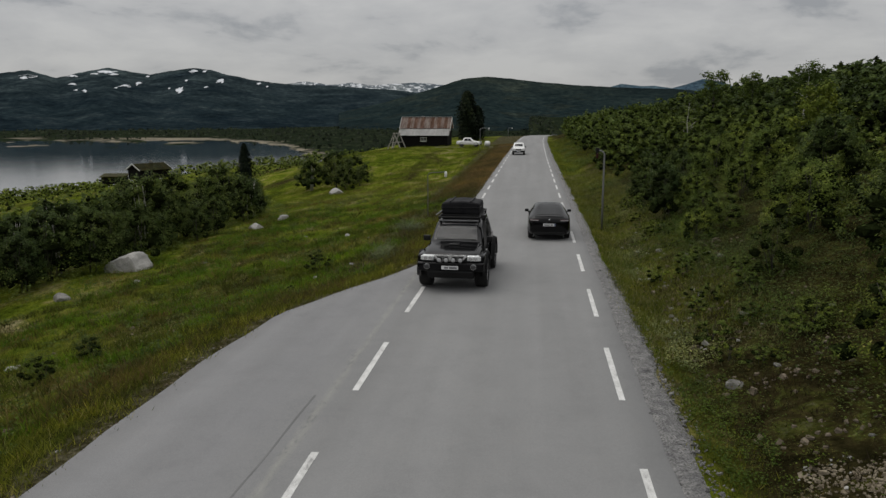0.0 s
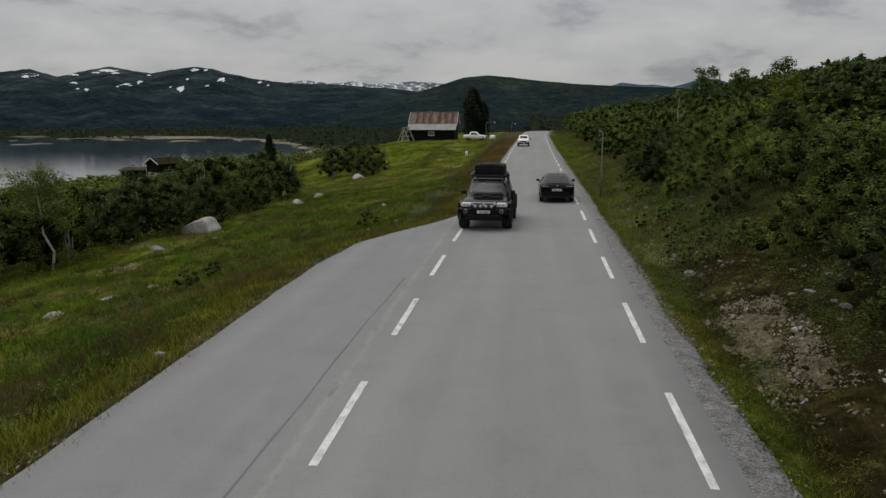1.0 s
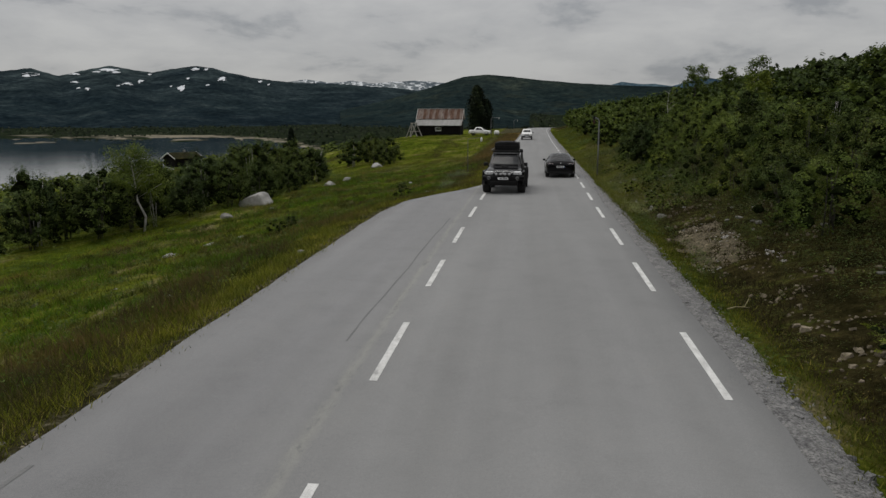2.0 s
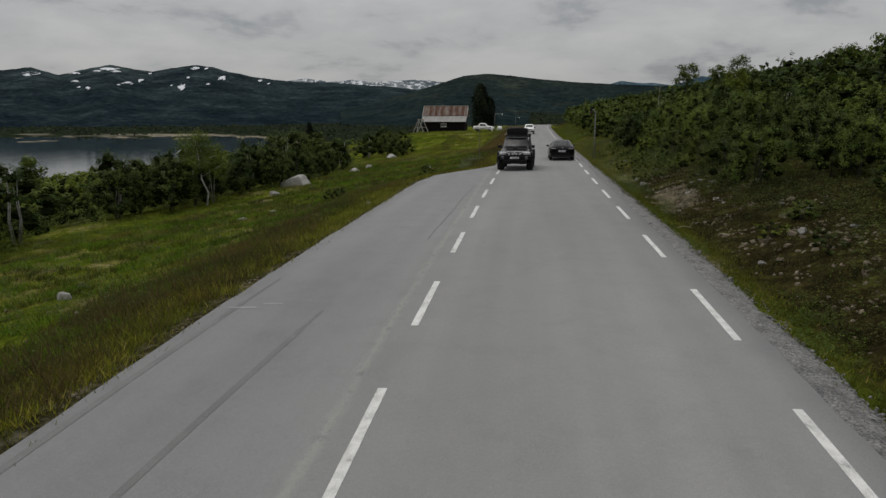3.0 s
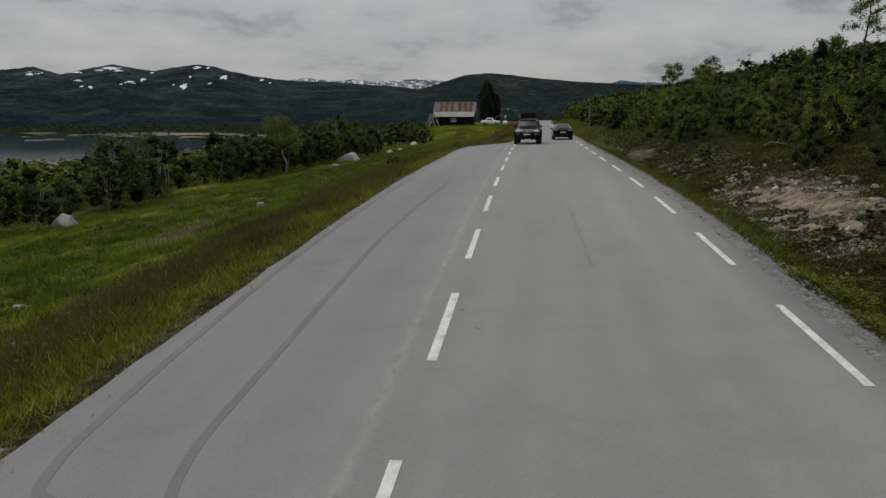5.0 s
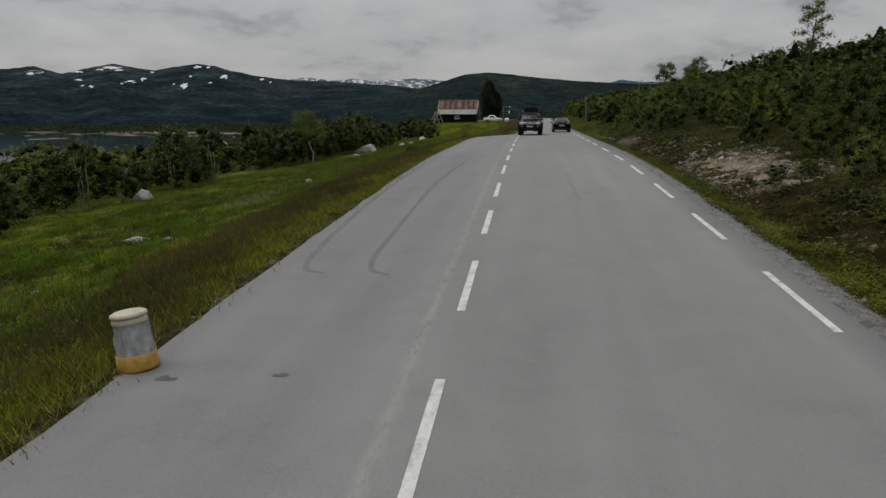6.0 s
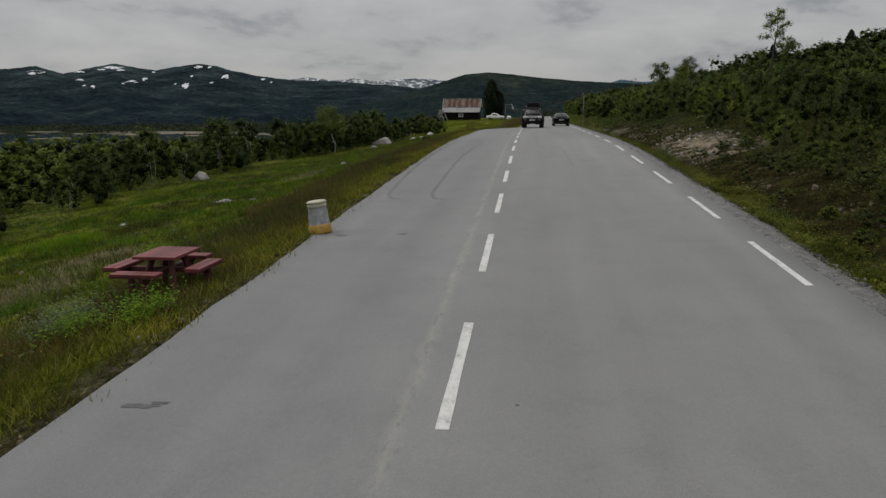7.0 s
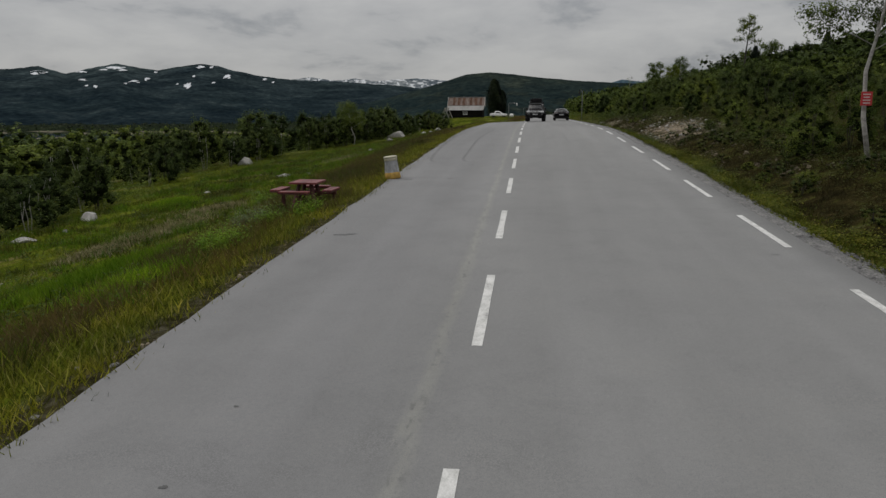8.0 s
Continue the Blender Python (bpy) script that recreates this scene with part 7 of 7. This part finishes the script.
# rocks ----------------------------------------------------------------------
def rock_mesh(seed, material, flat=0.6, cuts=3):
    bm = bmesh.new()
    bmesh.ops.create_icosphere(bm, subdivisions=cuts, radius=1.0)
    rnd = random.Random(seed)
    planes = [(Vector((rnd.uniform(-1, 1), rnd.uniform(-1, 1), rnd.uniform(-0.4, 1))).normalized(), rnd.uniform(0.5, 0.8)) for _ in range(11)]
    off = Vector((rnd.uniform(0, 50), 0, 0))
    for v in bm.verts:
        for n, d in planes:
            k = v.co.dot(n)
            if k > d:
                v.co -= n * (k - d) * 0.97
        v.co *= 1 + 0.1 * noise.noise(v.co * 1.7 + off) + 0.04 * noise.noise(v.co * 5 + off)
        v.co.z *= flat
    return bm_mesh("rock", bm, material, False)


ROCKS = [rock_mesh(k, M["palerock"], 0.55) for k in range(4)] + [rock_mesh(10 + k, M["rock"], 0.5, 2) for k in range(3)]


def rock(x, y, w, kind, label, turn=0.0, tall=1.0, sink=0.25, name="boulder", group="", d=0.8, tilt=0.0):
    ob = new(name, ROCKS[kind])
    h = 0.55 * w / 2 * tall
    ob.matrix_basis = pose(x, y, land_at(x, y) + h * (1 - sink * 2) * 0.6, 0, tilt, turn) @ Matrix.Diagonal((w / 2, w / 2 * d, w / 2 * tall, 1))
    return tagged(ob, label, "rock", group)


def wedge_boulder(x, y, turn):
    """A split block: a long sloping top, a steep end and worn corners."""
    bm = bmesh.new()
    for px, pz in ((-1.32, -0.35), (-1.28, 0.22), (-1.05, 0.46), (0.15, 0.93), (0.62, 1.05), (0.92, 0.9), (1.3, 0.34), (1.34, -0.35)):
        for d, k in ((-0.72, 0.93), (0.05, 1.0), (0.7, 0.9)):
            bm.verts.new((px * (1 if d < 0 else 0.94), d * (0.8 + 0.2 * k), pz * k if pz > 0 else pz))
    bmesh.ops.convex_hull(bm, input=bm.verts[:])
    bmesh.ops.delete(bm, geom=[v for v in bm.verts if not v.link_faces], context="VERTS")
    bmesh.ops.triangulate(bm, faces=bm.faces[:])
    bmesh.ops.subdivide_edges(bm, edges=bm.edges[:], cuts=3, use_grid_fill=True)
    for _ in range(2):
        bmesh.ops.smooth_vert(bm, verts=bm.verts[:], factor=0.35, use_axis_x=True, use_axis_y=True, use_axis_z=True)
    for v in bm.verts:
        v.co += Vector((noise.noise(v.co * 1.6), noise.noise(v.co * 1.6 + Vector((7, 0, 0))), noise.noise(v.co * 1.6 + Vector((0, 7, 0))))) * 0.09
        v.co += v.co.normalized() * noise.noise(v.co * 6) * 0.03
    ob = new("boulder", bm_mesh("boulder", bm, M["palerock"], False))
    ob.matrix_basis = pose(x, y, land_at(x, y) - 0.05, 0, 0, turn) @ Matrix.Diagonal((0.88, 0.9, 1.02, 1))
    tagged(ob, "large pale grey split boulder at the thicket edge", "rock")


wedge_boulder(-19.35, 38.3, -14)
rock(-17.6, 51.4, 1.3, 1, "pale boulder in the meadow grass", 40)
rock(-17.2, 56.0, 1.2, 2, "pale boulder in the meadow grass", 100)
rock(-18.4, 76.0, 1.7, 3, "pale boulder below the bushes", 10)
rock(-24.8, 0.3, 1.6, 1, "rounded pale boulder beside the thicket", 70, 1.4)
rock(-14.5, 0.8, 0.5, 2, "small upright white stone in the grass", 30, 1.6)
rock(-20.9, -27.4, 0.95, 0, "pale boulder on the grassy slope", 120, 1.4)
rock(-20.5, -32.2, 0.95, 3, "flat pale rock on the slope", 20, 0.5)
rock(-15.7, -16.9, 1.3, 1, "flat pale rock in the grass", 60, 0.45)
rock(-13.9, -17.6, 0.7, 2, "flat pale rock in the grass", 10, 0.4)
rock(-16.5, 20.2, 1.2, 3, "flat pale rock in the grass", 90, 0.35)
rock(-15.2, 21.6, 0.9, 0, "flat pale rock in the grass", 45, 0.35)
rock(-14.2, 22.8, 0.7, 1, "flat pale rock in the grass", 5, 0.35)
rock(-19.0, 32.3, 1.0, 4, "grey lichen-covered boulder in the meadow", 5)
rock(-26.5, 3.0, 1.2, 5, "grey boulder under the shrubs", 35)
rock(-7.1, 9.9, 0.28, 2, "small white stone on the lay-by edge", 35, 1.4)
rock(5.08, 18.6, 0.5, 4, "grey stone on the bank", 35, 1.1, group="stones on the bank")
rr = random.Random(12)
for k in range(46):
    y = rr.uniform(-17, 45)
    x = float(bend(y)) + EDGE_R + rr.uniform(1.8, 5.0)
    rock(x, y, rr.uniform(0.12, 0.45), rr.randrange(4, 7), "angular stone lying on the roadside bank", rr.uniform(0, 360), rr.uniform(0.6, 1.1), group="stones on the bank", name="stone")
for k in range(40):
    y = rr.uniform(-18, -7.5)
    x = rr.uniform(4.9, 7.6)
    rock(x, y, rr.uniform(0.12, 0.42), rr.choice((0, 4, 5, 6, 5)), "broken grey stone on the eroded bank", rr.uniform(0, 360), rr.uniform(0.5, 0.9), group="stones on the eroded bank", name="stone")
for k in range(30):
    y = rr.uniform(-40, 70)
    x = float(left_edge(y) + bend(y)) - rr.uniform(3, 14)
    rock(x, y, rr.uniform(0.15, 0.5), rr.randrange(7), "small stone in the meadow grass", rr.uniform(0, 360), rr.uniform(0.5, 0.9), group="stones in the meadow", name="stone")
for k in range(16):
    y = rr.uniform(-58, 20)
    rock(BAY_L - rr.uniform(0.1, 0.6), y, rr.uniform(0.06, 0.17), rr.randrange(4, 7), "grey stone along the lay-by edge", rr.uniform(0, 360), rr.uniform(0.5, 0.8), group="stones along the lay-by", name="stone")


def earth_patch(x0, x1, y0, y1, seed, name, label, earth="peat"):
    """Bare eroded earth lying on the bank, ragged at its rim."""
    nx, ny = 26, 60
    r = np.random.RandomState(seed)
    verts, faces = [], []
    for i in range(ny):
        for j in range(nx):
            s, t = j / (nx - 1) * 2 - 1, i / (ny - 1) * 2 - 1
            x, y = (x0 + x1) / 2 + s * (x1 - x0) / 2, (y0 + y1) / 2 + t * (y1 - y0) / 2
            edge = 0.62 - math.hypot(s, t) + 1.3 * float(lumps(x, y, 1.3, seed)) + r.uniform(-0.22, 0.22)
            verts.append((x, y, land_at(x, y) + (0.03 + r.uniform(-0.035, 0.035) if edge > 0 else -0.12)))
    for i in range(ny - 1):
        for j in range(nx - 1):
            a = i * nx + j
            faces.append((a, a + 1, a + nx + 1, a + nx))
    tagged(new(name, mesh_from(name, verts, faces, M[earth], True)), label, "earth", kind="structure")


earth_patch(4.7, 7.9, -19.0, -8.0, 3, "bare_bank", "bare eroded sandy bank above the ditch", "sandbank")
earth_patch(4.35, 6.05, 8.6, 14.8, 4, "bare_bank", "patch of pale washed-out gravel on the bank", "stonybank")


def fallen_branch(points, thick, label):
    """A bare, bleached branch lying over the plants of the bank."""
    pts = [(x, y, land_at(x, y) + h) for x, y, h in points]
    base = pts[0]
    ob = thing("fallen_branch", label, "branch", base, 0)
    local = [tuple(np.array(p) - np.array(base)) for p in pts]
    n = len(local)
    part("stem", tube(local, [thick * (1 - 0.7 * k / (n - 1)) for k in range(n)], 6), M["bleached"], ob, smooth=True)
    mid = np.array(local[n // 2])
    part("twig", tube([tuple(mid), tuple(mid + np.array([0.12, 0.16, 0.12])), tuple(mid + np.array([0.2, 0.36, 0.14]))], [thick * 0.5, thick * 0.35, thick * 0.15], 5), M["bleached"], ob, smooth=True)


fallen_branch([(8.2, -2.4, 0.25), (8.35, -2.7, 0.36), (8.5, -3.0, 0.33), (8.75, -3.5, 0.3)], 0.02, "bleached bare branch hanging over the bank")
fallen_branch([(3.95, 4.1, 0.1), (4.15, 4.25, 0.16), (4.4, 4.5, 0.12), (4.55, 4.65, 0.08)], 0.022, "thin bleached branch lying in the ditch grass")
fallen_branch([(6.3, -6.4, 0.1), (6.25, -6.6, 0.25), (6.35, -6.85, 0.3), (6.5, -7.0, 0.18)], 0.03, "short bleached root sticking out of the bank")


# single trees and bushes ----------------------------------------------------
def limb_tree(name, label, x, y, height, spread, lean, seed, leaves, size, bark, leaf="leaf", bare=0.4, category="tree", z=None, thick=1.0, sway=0.05, bow=(0, 0, 0, 0, 0), clump=0.2, limbs=11):
    """A tree with a tapered, bent trunk, limbs and clumps of small leaves at their ends."""
    r = np.random.RandomState(seed)
    z = land_at(x, y) if z is None else z
    ob = thing(name, label, category, (x, y, z - 0.05), 0)
    top = np.array([lean[0], lean[1], height])
    pts = [(0, 0, -0.2)]
    for s, o in zip((0.2, 0.4, 0.6, 0.8, 0.95), bow):
        pts.append((o + lean[0] * s ** 1.4 + r.normal(0, sway), lean[1] * s ** 1.4 + r.normal(0, sway), height * s))
    t0 = (0.022 * height + 0.02) * thick
    trunk = tube(pts, [t0, t0 * 0.85, t0 * 0.7, t0 * 0.5, t0 * 0.3, t0 * 0.12], 8)
    ends = []
    for k in range(limbs):
        s = bare + (0.95 - bare) * (k + 0.5) / limbs
        o = np.array([float(np.interp(s, (0, 0.2, 0.4, 0.6, 0.8, 0.95), (0,) + tuple(bow))) + lean[0] * s ** 1.4, lean[1] * s ** 1.4, height * s])
        a = k * 2.4 + r.uniform(-0.4, 0.4)
        ln = spread * (1.1 - 0.6 * (s - bare) / (1 - bare)) * r.uniform(0.6, 1.1)
        e1 = o + np.array([math.cos(a) * ln * 0.5, math.sin(a) * ln * 0.5, ln * 0.3])
        e2 = o + np.array([math.cos(a) * ln, math.sin(a) * ln, ln * r.uniform(0.3, 0.7)])
        join_bm(trunk, tube([tuple(o), tuple(e1), tuple(e2)], [t0 * 0.35 * (1.2 - s), t0 * 0.25 * (1.2 - s), 0.008], 5))
        e3 = (e1 + e2) / 2 + r.normal(0, 0.16, 3) * ln
        join_bm(trunk, tube([tuple(e1), tuple((e1 + e3) / 2 + np.array([0, 0, 0.05])), tuple(e3)], [t0 * 0.12, t0 * 0.09, 0.006], 4))
        ends += [e1, e2, e3]
    ends.append(top)
    part("trunk", trunk, M[bark], ob, smooth=True)
    c, ways = [], []
    for e in ends:
        m = leaves // len(ends)
        g = r.normal(0, 1, (m, 3))
        g *= (1.75 * r.uniform(0, 1, m) ** 0.55 / np.linalg.norm(g, axis=1))[:, None]
        c.append(np.array(e) + g * spread * np.array([clump, clump, clump * 0.8]))
        ways.append(g / np.linalg.norm(g, axis=1)[:, None])
    v, f = leaf_quads(np.concatenate(c), size, r, facing=np.concatenate(ways))
    piece("crown", fast_mesh("crown", v, f, M[leaf]), ob)
    return ob


birch = limb_tree("birch_tree", "slim white-barked birch with a red sign", 7.6, -34.6, 6.4, 2.1, (0.0, 0.3), 1, 14000, 0.042, "birchbark", bare=0.47, thick=0.46, sway=0.03, bow=(-0.34, -0.32, -0.08, 0.12, 0.2), limbs=17, clump=0.13)
sign = part("sign_board", box_bm(-0.5, -0.2, -0.215, -0.2, 1.62, 2.0, 0.004), M["red_sign"], birch, "red sign with white bars nailed to the trunk")
for k, w in enumerate((0.10, 0.08, 0.10, 0.09)):
    part("print_bar", box_bm(-0.35 - w, -0.35 + w, -0.222, -0.217, 1.915 - k * 0.08, 1.94 - k * 0.08), M["white_wood"], sign)
limb_tree("birch_tree", "tall thin birch standing above the hillside shrubs", 14.4, 4.0, 6.2, 1.0, (0.2, 0.4), 2, 2000, 0.055, "bark", bare=0.62, thick=0.6)
limb_tree("birch_tree", "gnarled birch with a bent white trunk", -22.7, 29.0, 4.7, 1.8, (-0.7, 0.3), 3, 7000, 0.05, "birchbark", bare=0.42, thick=0.6, sway=0.12, limbs=15)
limb_tree("birch_tree", "white-trunked birch on the wooded hillside", 19.6, 58.0, 5.2, 1.5, (0.2, -0.2), 4, 1800, 0.08, "birchbark", bare=0.5, thick=0.6)
limb_tree("birch_tree", "dead-looking thin birch on the hillside", 13.5, 66.0, 4.4, 1.0, (0.15, 0.2), 14, 300, 0.06, "birchbark", bare=0.3, thick=0.45)
limb_tree("birch_tree", "young birch on the hill crest", 16.6, 47.6, 4.0, 1.4, (0.3, 0.0), 5, 2600, 0.085, "bark", bare=0.35)
limb_tree("birch_tree", "spreading birch on the hill crest", 29.5, 47.6, 4.4, 1.9, (-0.3, 0.2), 6, 2000, 0.12, "bark", bare=0.3)
limb_tree("birch_tree", "spreading birch on the hill crest", 27.2, 52.0, 3.9, 1.7, (0.3, 0.2), 7, 1600, 0.12, "bark", bare=0.3)
limb_tree("birch_tree", "crooked birch on the hill crest", 21.5, 92.0, 5.6, 2.0, (0.3, -0.2), 8, 1400, 0.14, "bark", bare=0.4)
limb_tree("birch_tree", "crooked birch on the hill crest", 27.0, 96.0, 5.2, 1.8, (-0.3, -0.2), 9, 1400, 0.14, "bark", bare=0.4)
limb_tree("birch_tree", "round birch above the lake shore", -36.5, 30.0, 5.0, 1.7, (0.2, 0.2), 10, 2000, 0.11, "bark", bare=0.3)


def spruce(name, label, x, y, height, radius, seed, leaves, size, full=False):
    r = np.random.RandomState(seed)
    z = land_at(x, y)
    ob = thing(name, label, "tree", (x, y, z - 0.05), 0)
    part("trunk", tube([(0, 0, -0.2), (0, 0, height * 0.5), (0, 0, height * 0.97)], [height * 0.018 + 0.03, height * 0.011, 0.015], 8), M["bark"], ob, smooth=True)
    s = r.uniform(0, 1, leaves) ** 0.75
    tier = 1 - np.mod(s * 13, 1.0) * 0.35
    q = radius * (np.sqrt(np.clip(1 - (np.abs(s - 0.3) / 0.72) ** 2.2, 0, 1)) if full else (1 - s) ** 0.55) * tier * r.uniform(0.25, 1.0, leaves) ** 0.5 + 0.05
    a = r.uniform(0, 6.28, leaves)
    q = q * (1 + 0.25 * np.sin(a * 3 + s * 9))
    v, f = leaf_quads(np.stack([q * np.cos(a), q * np.sin(a), height * (0.06 + 0.94 * s) - 0.12 * q], 1), size, r, 0, np.stack([np.cos(a), np.sin(a), 0 * a], 1))
    piece("crown", fast_mesh("crown", v, f, M["spruce"]), ob)
    return ob


spruce("spruce_tree", "tall broad dark spruce behind the farmhouse", -13.2, 172.0, 11.3, 2.5, 1, 7000, 0.24, True)
spruce("spruce_tree", "dark spruce beside the taller one", -11.0, 174.0, 8.0, 1.9, 2, 3200, 0.27, True)
spruce("spruce_tree", "dark slender spruce at the meadow edge", -34.0, 91.6, 6.8, 1.5, 11, 2400, 0.17)
spruce("spruce_tree", "small dark spruce on the hill crest", 33.0, 39.0, 4.6, 1.3, 3, 1500, 0.13)
spruce("spruce_tree", "young spruce among the hillside birches", 24.0, 36.0, 4.2, 1.1, 4, 1300, 0.12)

SINGLE = [(5.1, -33.5, 0.2), (5.6, -35.6, 0.26), (5.3, -31.0, 0.18), (6.9, 2.0, 0.34), (7.4, 11.0, 0.42), (7.2, 20.5, 0.4), (6.9, -18.0, 0.3), (7.3, -24.5, 0.4), (6.6, 29.0, 0.36), (6.4, 36.5, 0.34), (7.0, 44.0, 0.5), (-7.6, 28.5, 0.2)]
for i, (x, y, s) in enumerate(SINGLE):
    shrub(x, y, s * 0.95, i % 6, "small low willow bush in the grass", "willow_bush", "low bushes in the grass", turn=i * 47.0, sz=0.7)
for i, (x, y, s) in enumerate([(-11.55, 20.3, 0.36), (-11.6, 22.6, 0.3), (-8.0, 33.3, 0.44)]):
    shrub(x, y, s, 15 + i, "grey-green rounded willow bush in the meadow", "willow_bush", "low bushes in the grass", turn=i * 70.0, sz=0.85)
CLUMP = [(-18.5, 80.0, 1.0), (-20.4, 83.5, 1.25), (-22.8, 82.0, 1.1), (-19.2, 87.5, 1.3), (-22.0, 88.5, 1.3), (-24.5, 86.0, 1.1), (-20.6, 92.0, 1.15), (-23.5, 93.0, 1.05), (-17.8, 84.0, 0.8)]
for i, (x, y, s) in enumerate(CLUMP):
    shrub(x, y, s, (15, 16, 6, 17, 8, 15, 16, 10, 17)[i], "dark rounded birch bush standing in the meadow", "birch_bush", "bush clump in the meadow", turn=i * 61.0)
rr = random.Random(31)
for i in range(90):
    y = rr.choice((rr.uniform(-48, -17), rr.uniform(-50, 48), rr.uniform(14, 50)))
    if -16.5 < y < -3.5 or 3 < y < 16:
        continue
    x = float(bend(y)) + EDGE_R + rr.uniform(1.9, 4.2)
    shrub(x, y, rr.uniform(0.14, 0.34), 12 + rr.randrange(3) if y > 0 else 18 + rr.randrange(3), "low dark dwarf birch growing on the bank", "dwarf_birch", "dwarf birches on the bank", turn=rr.uniform(0, 360), sz=rr.uniform(0.6, 0.95))
